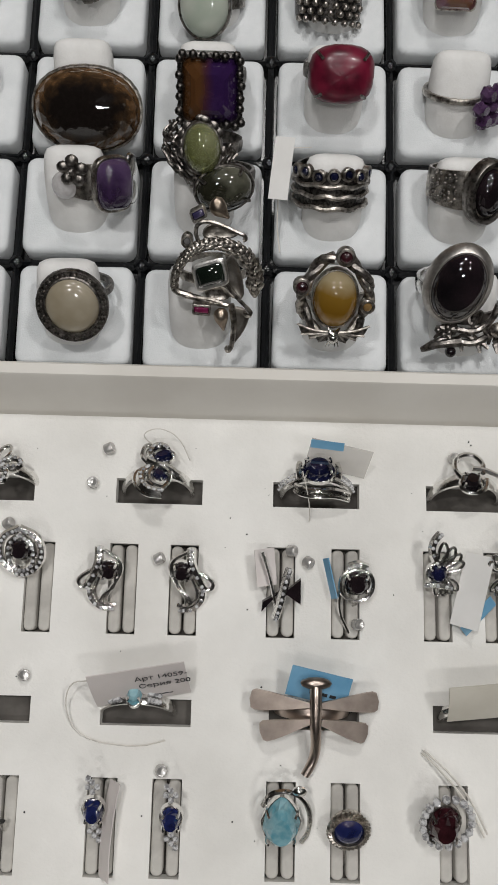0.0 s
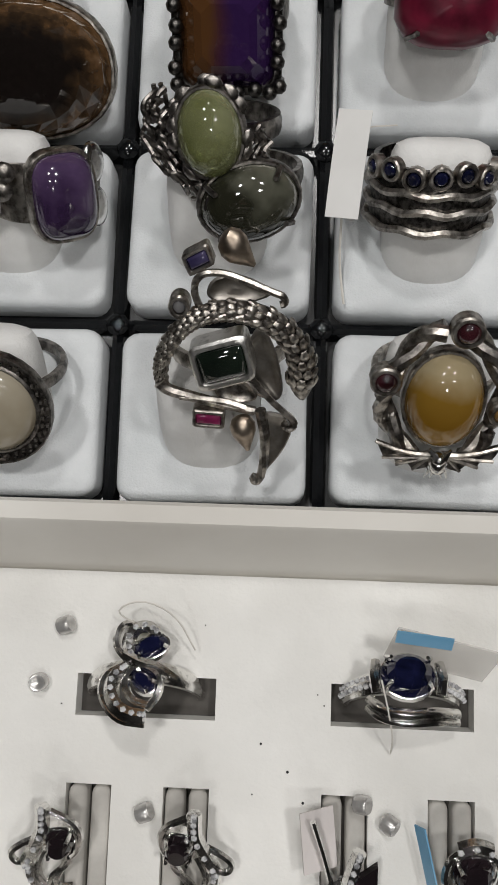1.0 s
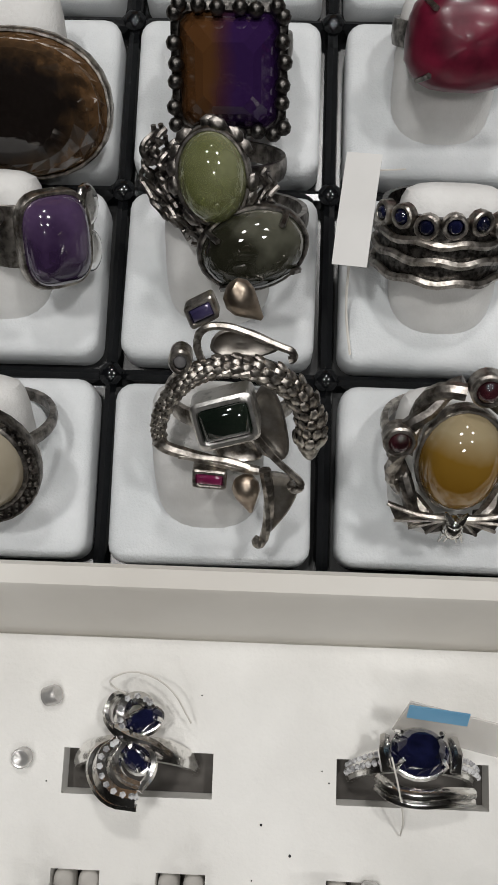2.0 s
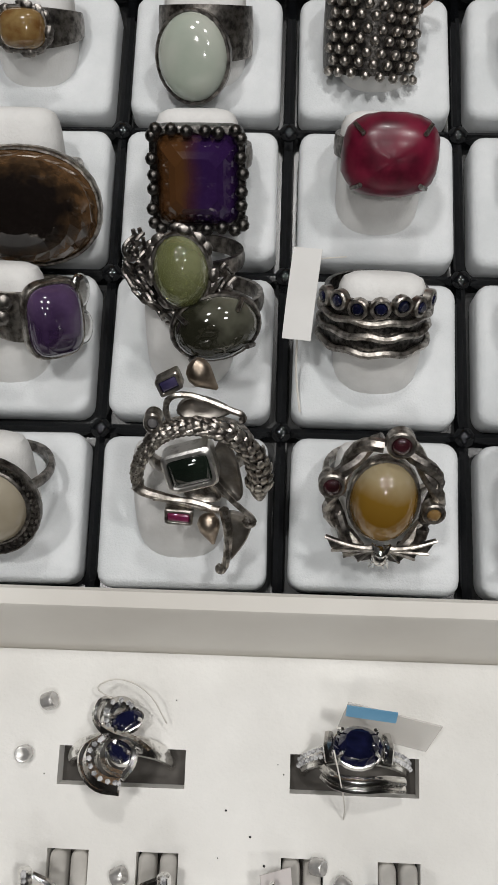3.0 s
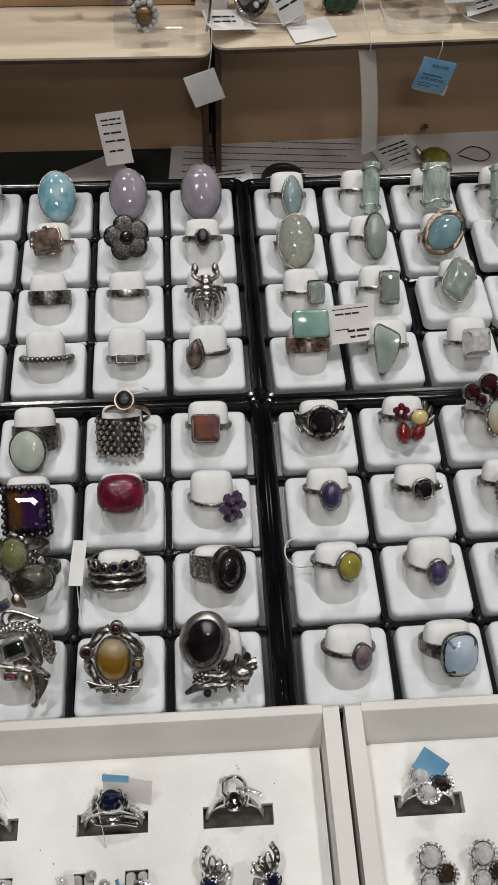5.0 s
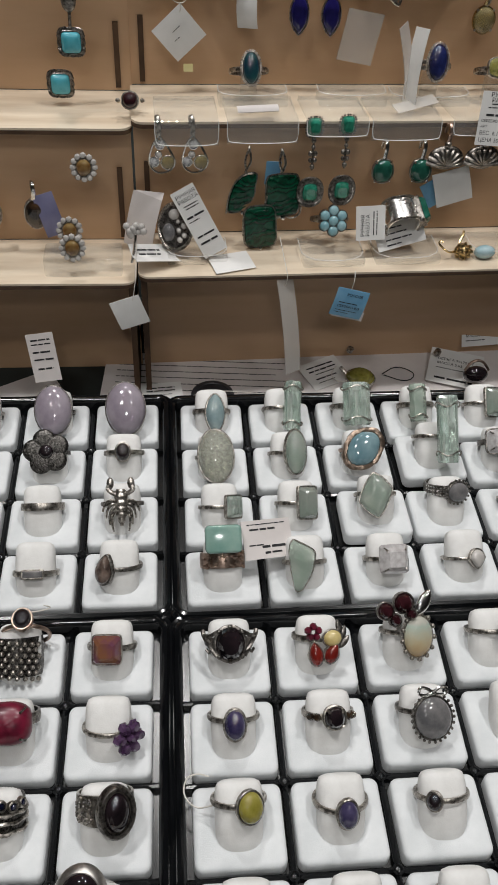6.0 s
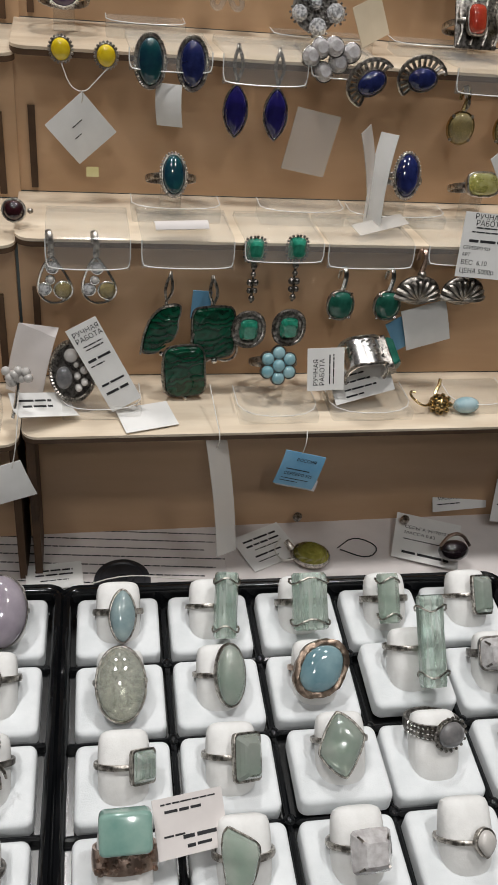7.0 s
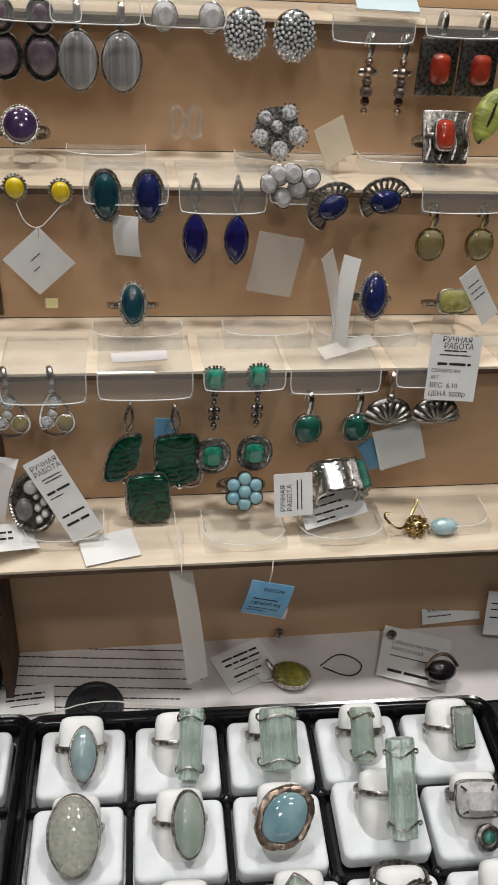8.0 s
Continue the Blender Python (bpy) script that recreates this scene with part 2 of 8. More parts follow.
def ring_tray(key):
    m, c0 = TRAYS[key]
    t = thing("ring_tray", m, "glossy black plastic tray with a grid of white ring pads", "tray", "ring trays on the counter")
    x0, x1 = (c0 - 0.5) * P - 0.0006, (c0 + 4.5) * P + 0.0006
    y0, y1 = -Q - 0.0006, 3 * Q + 0.0006
    bm = bmesh.new()
    box(bm, x0 - 0.003, x1 + 0.003, y0 - 0.002, y1 + 0.002, TABLE + 0.0003, -0.0035)
    part("base", bm, BASE_BLACK, t)
    w0, w1 = RIM, (0.0006 if key in "AB" else RIM)
    loops = []
    prof = ((0.0, -0.0034), (0.0, 0.003), (0.0007, 0.0042), (0.0018, 0.0047), (0.0030, 0.0043), (0.0036, 0.0032), (0.0044, 0.0026), (0.0056, 0.003), (RIM, 0.0015), (RIM + 0.0004, TABLE + 0.0003))
    for off, z in prof:
        lp = []
        for cx, cy, a0 in ((x1, y1, 0), (x0, y1, 90), (x0, y0, 180), (x1, y0, 270)):
            o = off * (w1 / RIM) if cy == y0 else off
            for k in range(6):
                a = radians(a0 + 90 * k / 5)
                lp.append((cx + (0.003 if cx == x0 else -0.003) + math.cos(a) * (0.003 + off), cy + (0.003 if cy == y0 else -0.003) + math.sin(a) * (0.003 + o), z))
        loops.append(lp)
    bm = bmesh.new()
    loft(bm, loops, False, False)
    part("rim", bm, BLACK, t)
    rib = ((-0.0013, -0.0036), (-0.0009, -0.0006), (0, 0.0), (0.0009, -0.0006), (0.0013, -0.0036))
    for i in range(1, 5):
        bm = bmesh.new()
        u = (c0 - 0.5 + i) * P
        loft(bm, [[(u + a, y, b) for a, b in rib] for y in (y0, y1)])
        part("divider", bm, BLACK, t)
    for j in range(1, 4):
        bm = bmesh.new()
        v = (j - 1) * Q
        loft(bm, [[(x, v - a, b + 0.0002) for a, b in rib] for x in (x0, x1)])
        for i in range(1, 5):
            ball(bm, ((c0 - 0.5 + i) * P, v, 0.0001), 0.0021, (1, 1, 0.6), 10, 6)
        part("divider", bm, BLACK, t)
    return t


def pad_mesh():
    bm = bmesh.new()
    w, h = 0.0321, 0.0294
    rounded_box(bm, -w / 2, w / 2, -h / 2, h / 2, -0.0034, 0.0036, 0.0019, 4, 5)
    return bm


def tongue_mesh():
    """A padded tongue that rises from a round foot and leans back."""
    bm = bmesh.new()
    loops = []
    for y, z, tilt, w, d in ((-1.5, 2.4, 0, 16.8, 16.6), (-1.3, 3.8, 5, 16.8, 16.4), (-0.4, 5.6, 14, 16.9, 16.0), (1.6, 8.2, 28, 17.0, 14.8), (4.2, 11.0, 42, 17.0, 13.0), (6.6, 13.2, 50, 16.8, 11.2), (8.4, 14.8, 54, 16.1, 9.6), (9.5, 15.7, 55, 14.8, 7.8), (10.1, 16.2, 55, 11.5, 5.5), (10.3, 16.4, 55, 8.0, 3.0)):
        c, q = math.cos(radians(tilt)), math.sin(radians(tilt))
        loops.append([(px * MM, (y + py * c) * MM, (z - py * q) * MM) for px, py in outline(w, d, 2.5, 28)])
    loft(bm, loops)
    return bm


_pad = None


def cell(key, row, col):
    m, c0 = TRAYS[key]
    return m @ Matrix.Translation(((c0 + col) * P, (row - 0.5) * Q, 0))


TONGUE_AT = (0.0, 0.0006)
rng = random.Random(5)
PADS = {}


def ring_pad(key, row, col, dx=0.0, dy=0.0, dz=0.0, tilt=0.0):
    global _pad
    m = cell(key, row, col) @ pose(dx + rng.uniform(-0.0003, 0.0003), dy + rng.uniform(-0.0003, 0.0003), dz, tilt, 0, rng.uniform(-0.8, 0.8))
    if _pad is None:
        _pad = thing("ring_pad", m, "white flocked square ring pad with a raised tongue", "ring pad", "ring pads in the trays")
        part("cushion", pad_mesh(), FLOCK, _pad)
        o = part("tongue", tongue_mesh(), TONGUE, _pad)
        o.location = (*TONGUE_AT, 0)
        p = _pad
    else:
        p = copy_thing(_pad, m)
    PADS[key, row, col] = m
    return p


for key in "ABCD":
    ring_tray(key)
    for row in range(4):
        for col in range(5):
            if (key, row, col) == ("D", 1, 2):
                ring_pad(key, row, col, 0.0012, -0.0015, 0.0035, -3)
            elif (key, row, col) == ("D", 2, 3):
                ring_pad(key, row, col, 0.001, 0.002, 0.003, 3)
            else:
                ring_pad(key, row, col)


# ---- stones and metal ----
CREAM = gem("cream_moonstone", (0.36, 0.3, 0.2), (0.56, 0.5, 0.39), 60, 0.3, rough=0.14)
AMBER, _n, _l, _b = nodes_of("amber_agate", 0.05, 0, 0.6)
_c = _n.new("ShaderNodeTexCoord")
_s = _n.new("ShaderNodeSeparateXYZ")
_l.new(_c.outputs["Generated"], _s.inputs[0])
_a = _n.new("ShaderNodeMath")
_a.operation = "MULTIPLY_ADD"
_t = noise_node(_n, _l, 120, 3)
_l.new(_t.outputs["Fac"], _a.inputs[0])
_a.inputs[1].default_value = 0.3
_l.new(_s.outputs["Z"], _a.inputs[2])
_r = ramp(_n, _l, _a.outputs[0], [(0.3, (0.34, 0.2, 0.05)), (0.48, (0.22, 0.112, 0.01)), (0.78, (0.26, 0.145, 0.022)), (1.0, (0.43, 0.35, 0.21))])
_l.new(_r.outputs[0], _b.inputs["Base Color"])
_b.inputs["Transmission Weight"].default_value = 0.2
ONYX = gem("black_onyx", (0.006, 0.005, 0.006), (0.02, 0.013, 0.016), 120, rough=0.04)
EMERALD_DARK = gem("dark_green_tourmaline", (0.004, 0.007, 0.005), (0.012, 0.018, 0.013), 90, 0.05, rough=0.05)
GARNET = gem("garnet", (0.012, 0.003, 0.004), (0.05, 0.012, 0.017), 260, 0.1)
PINKSTONE = gem("pink_tourmaline", (0.13, 0.008, 0.045), (0.22, 0.022, 0.085), 260, 0.15)
PURPLE = gem("purple_amethyst", (0.03, 0.014, 0.048), (0.1, 0.06, 0.135), 110, 0.15, rough=0.12)
PREHNITE = gem("pale_green_prehnite", (0.25, 0.27, 0.1), (0.5, 0.52, 0.29), 90, 0.6)
MOSS = gem("grey_green_agate", (0.022, 0.022, 0.014), (0.15, 0.15, 0.115), 75, 0.15, rough=0.05, spread=(0.42, 0.62))
SAPPHIRE = gem("dark_blue_sapphire", (0.003, 0.004, 0.014), (0.012, 0.014, 0.055), 300, 0.1)
SMOKY = gem("smoky_quartz", (0.014, 0.01, 0.007), (0.13, 0.07, 0.035), 130, 0.25, rough=0.05, spread=(0.45, 0.72))
RUBY = gem("red_ruby", (0.085, 0.003, 0.016), (0.24, 0.014, 0.045), 170, 0.25, rough=0.2)
AMETHYST = gem("violet_amethyst", (0.05, 0.02, 0.065), (0.15, 0.085, 0.17), 320, 0.25)
OPALBROWN = gem("brown_opal", (0.16, 0.07, 0.02), (0.3, 0.2, 0.08), 260, 0.1)
MILKY = gem("milky_green_chalcedony", (0.44, 0.5, 0.42), (0.58, 0.6, 0.53), 60, 0.1, rough=0.1)
LARIMAR = gem("blue_larimar", (0.13, 0.34, 0.42), (0.45, 0.6, 0.64), 120, rough=0.1)
LILAC = gem("lilac_amethyst", (0.35, 0.3, 0.36), (0.54, 0.48, 0.54), 60, 0.3, rough=0.08)
BROWNSTONE = gem("brown_banded_agate", (0.05, 0.035, 0.03), (0.22, 0.16, 0.13), 200, rough=0.15)
MOONBLUE = gem("blue_moonstone", (0.38, 0.48, 0.62), (0.62, 0.7, 0.78), 90, 0.2, rough=0.07)
OLIVE = gem("yellow_green_opal", (0.2, 0.17, 0.014), (0.38, 0.34, 0.08), 160, 0.1)
IOLITE = gem("blue_violet_iolite", (0.03, 0.025, 0.075), (0.1, 0.085, 0.17), 170, 0.15)
GREYSTONE = gem("grey_labradorite", (0.1, 0.1, 0.105), (0.22, 0.21, 0.21), 160, rough=0.12)
OPALWHITE, _n, _l, _b = nodes_of("white_opal", 0.06, 0, 0.6)
_c = _n.new("ShaderNodeTexCoord")
_s = _n.new("ShaderNodeSeparateXYZ")
_l.new(_c.outputs["Generated"], _s.inputs[0])
_a = _n.new("ShaderNodeMath")
_a.operation = "MULTIPLY_ADD"
_t = noise_node(_n, _l, 260, 4)
_l.new(_t.outputs["Fac"], _a.inputs[0])
_a.inputs[1].default_value = 0.3
_l.new(_s.outputs["Z"], _a.inputs[2])
_r = ramp(_n, _l, _a.outputs[0], [(0.2, (0.5, 0.34, 0.17)), (0.5, (0.55, 0.46, 0.29)), (0.72, (0.53, 0.52, 0.4)), (0.92, (0.46, 0.54, 0.47)), (1.15, (0.58, 0.57, 0.5))])
_l.new(_r.outputs[0], _b.inputs["Base Color"])
_b.inputs["Transmission Weight"].default_value = 0.15
AQUA = gem("pale_aquamarine", (0.56, 0.72, 0.63), (0.86, 0.92, 0.86), 120, 0.7, rough=0.1, stretch=(6, 6, 0.5))
TEAL = gem("teal_amazonite", (0.19, 0.36, 0.31), (0.31, 0.47, 0.41), 90, 0.1, rough=0.14)
SEAGREEN = gem("grey_green_aquamarine", (0.54, 0.66, 0.57), (0.78, 0.84, 0.76), 90, 0.66, rough=0.1)
GREYBLUE = gem("grey_blue_aquamarine", (0.25, 0.35, 0.37), (0.4, 0.5, 0.5), 120, 0.2, rough=0.1)
PALEOVAL = gem("pale_grey_quartz", (0.8, 0.82, 0.71), (0.9, 0.92, 0.82), 60, 0.72, rough=0.08)
PINKAMET = gem("pink_ametrine", (0.27, 0.115, 0.06), (0.2, 0.07, 0.13), 150, 0.3, rough=0.08)
AGATEBLUE = gem("blue_grey_agate", (0.11, 0.21, 0.25), (0.24, 0.36, 0.39), 60, rough=0.07)
CLEAR = gem("clear_crystal", (0.7, 0.66, 0.66), (0.98, 0.96, 0.96), 420, 0.4, rough=0.03)
PEARL = gem("grey_pearl", (0.42, 0.4, 0.38), (0.6, 0.57, 0.54), 70, rough=0.16)
YELLOWRED = gem("red_jasper", (0.1, 0.008, 0.006), (0.22, 0.02, 0.014), 200, rough=0.15)
YELLOW = gem("yellow_jasper", (0.5, 0.38, 0.14), (0.66, 0.54, 0.25), 200, rough=0.15)
SKYBLUE = gem("sky_blue_topaz", (0.16, 0.5, 0.62), (0.5, 0.8, 0.88), 260, 0.45, rough=0.02)
WHITEGEM = gem("white_zircon", (0.3, 0.3, 0.31), (0.84, 0.84, 0.85), 900, 0.25, rough=0.03, spread=(0.4, 0.56))
LAPIS = gem("lapis_blue", (0.007, 0.01, 0.05), (0.02, 0.028, 0.115), 260, rough=0.07)
AZUREMAL = gem("azurite_malachite", (0.006, 0.026, 0.05), (0.012, 0.07, 0.075), 120, rough=0.07)
ULTRA = gem("violet_blue_enamel", (0.008, 0.007, 0.06), (0.018, 0.014, 0.115), 160, rough=0.12)
TURQ = gem("turquoise", (0.17, 0.36, 0.41), (0.32, 0.5, 0.54), 200, rough=0.2)
GREENGEM = gem("green_emerald", (0.004, 0.13, 0.075), (0.05, 0.36, 0.24), 300, 0.2, rough=0.04)
GREENCAB = gem("deep_green_stone", (0.008, 0.075, 0.05), (0.03, 0.16, 0.115), 160, 0.1, rough=0.09)
CATEYE = gem("grey_cats_eye", (0.13, 0.12, 0.12), (0.46, 0.45, 0.45), 80, rough=0.12, stretch=(2.2, 0.1, 1))
MAUVE = gem("mauve_stone", (0.1, 0.07, 0.09), (0.22, 0.17, 0.19), 120, rough=0.1)
VIVIDYELLOW = gem("bright_yellow_cats_eye", (0.62, 0.42, 0.006), (0.85, 0.66, 0.05), 120, rough=0.12)
REDSTONE = gem("red_carnelian", (0.26, 0.02, 0.01), (0.45, 0.06, 0.03), 160, rough=0.08)
LEMON = gem("lemon_quartz", (0.55, 0.52, 0.12), (0.85, 0.83, 0.42), 200, 0.65, rough=0.04)
CITRINE = gem("pale_citrine", (0.5, 0.4, 0.16), (0.78, 0.66, 0.36), 160, 0.7, rough=0.06)

SATIN = silver("satin_silver", (0.62, 0.59, 0.56), (0.46, 0.43, 0.4), 0.42, (0.3, 0.66), 900)
MARCASITE = silver("dark_marcasite", (0.17, 0.16, 0.15), (0.035, 0.033, 0.031), 0.36, (0.4, 0.66))

# two-coloured stone: orange at one side, violet at the other
AMETRINE, _n, _l, _b = nodes_of("ametrine", 0.06, 0, 0.6)
_c = _n.new("ShaderNodeTexCoord")
_s = _n.new("ShaderNodeSeparateXYZ")
_l.new(_c.outputs["Generated"], _s.inputs[0])
_a = _n.new("ShaderNodeMath")
_a.operation = "MULTIPLY_ADD"
_t = noise_node(_n, _l, 160, 3)
_l.new(_t.outputs["Fac"], _a.inputs[0])
_a.inputs[1].default_value = 0.22
_l.new(_s.outputs["X"], _a.inputs[2])
_r = ramp(_n, _l, _a.outputs[0], [(0.42, (0.105, 0.045, 0.016)), (0.56, (0.06, 0.02, 0.035)), (0.68, (0.035, 0.013, 0.07))])
_l.new(_r.outputs[0], _b.inputs["Base Color"])
_b.inputs["Transmission Weight"].default_value = 0.2

RUBY.node_tree.nodes["Principled BSDF"].inputs["Coat Weight"].default_value = 0.1
RUBY.node_tree.nodes["Principled BSDF"].inputs["Roughness"].default_value = 0.32

# smoky quartz: near-black heart, brown girdle; light through the facets is painted in
SMOKYBIG, _n, _l, _b = nodes_of("large_smoky_quartz", 0.05, 0, 0.6)
_c = _n.new("ShaderNodeTexCoord")
_f = _n.new("ShaderNodeVectorMath")
_f.operation = "MULTIPLY"
_f.inputs[1].default_value = (1, 0, 1)
_l.new(_c.outputs["Generated"], _f.inputs[0])
_v = _n.new("ShaderNodeVectorMath")
_v.operation = "DISTANCE"
_v.inputs[1].default_value = (0.5, 0, 0.52)
_l.new(_f.outputs[0], _v.inputs[0])
_t = noise_node(_n, _l, 420, 4)
_a = _n.new("ShaderNodeMath")
_a.operation = "MULTIPLY_ADD"
_l.new(_t.outputs["Fac"], _a.inputs[0])
_a.inputs[1].default_value = 0.34
_l.new(_v.outputs["Value"], _a.inputs[2])
_r = ramp(_n, _l, _a.outputs[0], [(0.46, (0.012, 0.009, 0.008)), (0.56, (0.045, 0.027, 0.015)), (0.63, (0.14, 0.075, 0.034)), (0.72, (0.26, 0.16, 0.09))])
_l.new(_r.outputs[0], _b.inputs["Base Color"])
_b.inputs["Transmission Weight"].default_value = 0.25

# malachite: banded green
MALACHITE, _n, _l, _b = nodes_of("banded_malachite", 0.22, 0, 0.1)
_c = _n.new("ShaderNodeTexCoord")
_w = _n.new("ShaderNodeTexWave")
_w.wave_type = "RINGS"
_w.inputs["Scale"].default_value, _w.inputs["Distortion"].default_value, _w.inputs["Detail"].default_value = 90, 14, 2
_w.inputs["Detail Scale"].default_value = 1.2
_l.new(_c.outputs["Object"], _w.inputs[0])
_r = ramp(_n, _l, _w.outputs["Fac"], [(0.15, (0.0002, 0.03, 0.014)), (0.65, (0.0006, 0.042, 0.02)), (0.97, (0.001, 0.06, 0.03))])
_l.new(_r.outputs[0], _b.inputs["Base Color"])
bump(_n, _l, _b, _w.outputs["Fac"], 0.1, 0.0003)


def dome(bm, w, h, d, power=2.0, kind="oval", n=28, at=None):
    """A cabochon: outline w by h in x and y, rising d in z."""
    m = at or Matrix()
    loops = []
    for k, z in ((1.0, -0.12), (1.0, 0.05), (0.975, 0.3), (0.9, 0.55), (0.77, 0.76), (0.58, 0.9), (0.32, 0.98), (0.1, 1.0)):
        loops.append([m @ Vector((x * k, y * k, z * d)) for x, y in outline(w, h, power, n, kind)])
    loft(bm, loops)


def faceted(bm, w, h, d, power=3.0, kind="oval", n=12, at=None, table=0.56):
    """A cut stone: girdle, two crown steps and a flat table."""
    m = at or Matrix()
    loops = []
    for k, z, shift in ((0.3, -0.6, 0), (0.92, -0.25, 0), (1.0, 0.0, 0), (1.0, 0.1, 0), (0.82, 0.62, 0.5), (table, 1.0, 0)):
        pts = outline(w * k, h * k, power, n * 2, kind)
        pts = pts[::2] if shift == 0 else pts[1::2]
        loops.append([m @ Vector((x, y, z * d)) for x, y in pts])
    loft(bm, loops)


def brilliant(bm, w, h, d, at=None, n=22):
    """A wide oval stone with rings of small facets round a flat table."""
    m = at or Matrix()
    loops = []
    for k, z, shift in ((0.94, -0.3, 0), (1.0, 0.0, 0), (1.0, 0.08, 0), (0.93, 0.42, 1), (0.84, 0.66, 0), (0.7, 0.84, 1), (0.52, 0.95, 0), (0.3, 1.0, 1)):
        pts = outline(w * k, h * k, 2.2, n * 2)
        loops.append([m @ Vector((x, y, z * d)) for x, y in pts[shift::2]])
    loft(bm, loops)


def step_cut(bm, w, h, d, at=None, cut=0.2):
    """A rectangular step-cut stone with cropped corners."""
    m = at or Matrix()
    def rect(k, z):
        a, b = w / 2 - k, h / 2 - k
        c = cut * min(w, h) / 2
        return [m @ Vector((x, y, z)) for x, y in ((a, b - c), (a - c, b), (-a + c, b), (-a, b - c), (-a, -b + c), (-a + c, -b), (a - c, -b), (a, -b + c))]
    s = min(w, h)
    loft(bm, [rect(0.06 * s, -0.3 * d), rect(0, 0), rect(0, 0.12 * d), rect(0.08 * s, 0.55 * d), rect(0.17 * s, 0.85 * d), rect(0.25 * s, d)])


def crystal(bm, w, h, d, at=None, seed=1):
    """A rough prism of crystal, standing along y."""
    m, rr = at or Matrix(), random.Random(seed)
    loops = []
    base = [(math.cos(a), math.sin(a)) for a in (0.1, 0.95, 2.0, 2.9, 3.6, 4.6, 5.5)]
    for y in (-0.5, -0.46, -0.2, 0.1, 0.3, 0.46, 0.5):
        k = 0.9 if abs(y) == 0.5 else 1
        loops.append([m @ Vector((cx * w / 2 * k * rr.uniform(0.95, 1.04), y * h, d / 2 + cy * d / 2 * k * rr.uniform(0.95, 1.04))) for cx, cy in base])
    loft(bm, loops)


def rough_stone(bm, w, h, d, power=3.0, at=None, seed=1):
    """A cushion ground by hand: uneven flats over a domed back."""
    m, rr = at or Matrix(), random.Random(seed)
    loops = []
    for i, (k, z) in enumerate(((0.97, -0.15), (1.0, 0.12), (0.97, 0.38), (0.86, 0.66), (0.66, 0.86), (0.36, 0.97), (0.1, 1.0))):
        loops.append([m @ Vector((x * k * rr.uniform(0.985, 1.015), y * k * rr.uniform(0.985, 1.015), z * d * rr.uniform(0.97, 1.03))) for x, y in outline(w, h, power, 22)])
    loft(bm, loops)


def rim_of(bm, w, h, thick, low, high, power=2.0, kind="oval", n=28, at=None):
    """A bezel wall round an outline."""
    m = at or Matrix()
    loops = []
    for k, z in ((0.0, low), (thick, low), (thick * 1.0, high * 0.7), (thick * 0.6, high), (0.0, high * 1.02), (-thick * 0.2, high * 0.8)):
        loops.append([m @ Vector((x, y, z)) for x, y in outline(w + 2 * k, h + 2 * k, power, n, kind)])
    loft(bm, loops, True, False)


def beads_round(bm, w, h, count, r, z, power=2.0, kind="oval", at=None, seg=6):
    m = at or Matrix()
    pts = outline(w, h, power, count * 8, kind)
    length = [0.0]
    for a, b in zip(pts, pts[1:] + pts[:1]):
        length.append(length[-1] + math.dist(a, b))
    for i in range(count):
        want = length[-1] * i / count
        k = next(j for j in range(len(length) - 1) if length[j + 1] > want)
        x, y = pts[k]
        ball(bm, m @ Vector((x, y, z)), r, seg=seg, rings=4)


def rope_round(bm, w, h, turns, r, z, at=None, power=2.0, kind="oval"):
    """Two wires twisted round each other along an outline."""
    m = at or Matrix()
    n = turns * 6
    pts = outline(w, h, power, n, kind)
    for ph in (0, math.pi):
        lp = []
        for i in range(n + 1):
            x, y = pts[i % n]
            a = 2 * math.pi * turns * i / n + ph
            k = 1 + math.cos(a) * r / max(w, h) * 2
            lp.append(m @ Vector((x * k, y * k, z + math.sin(a) * r)))
        tube(bm, lp, r * 0.9, 5)


def shank(bm, radius=0.0090, wide=0.0018, thick=0.0011, front=1.0, n=30):
    """The hoop of a ring round z; front widens it at -y."""
    loops = []
    for i in range(n):
        a = 2 * math.pi * i / n
        k = 0.5 - 0.5 * math.sin(a)
        wd = wide * (1 + (front - 1) * k ** 2) / 2
        c, s = math.cos(a), math.sin(a)
        loops.append([(c * (radius + q), s * (radius + q), z) for q, z in ((0, -wd), (thick * 0.8, -wd), (thick, -wd * 0.4), (thick, wd * 0.4), (thick * 0.8, wd), (0, wd))])
    loops.append(loops[0])
    vs = []
    for lp in loops[:-1]:
        vs.append([bm.verts.new(p) for p in lp])
    vs.append(vs[0])
    for a, b in zip(vs, vs[1:]):
        for i in range(6):
            j = (i + 1) % 6
            bm.faces.new((a[i], a[j], b[j], b[i]))


def on_ring(spin, dz=0.0, radius=0.0100, roll=0.0, lift=0.0):
    """Where a stone sits on a hoop: x along, y up the finger, z outwards."""
    s = radians(spin)
    n, r, u = Vector((math.sin(s), -math.cos(s), 0)), Vector((math.cos(s), math.sin(s), 0)), Vector((0, 0, 1))
    m = Matrix((r, u, n)).transposed().to_4x4()
    return Matrix.Translation(n * (radius + lift) + Vector((0, 0, dz))) @ m @ Matrix.Rotation(radians(roll), 4, "Z")


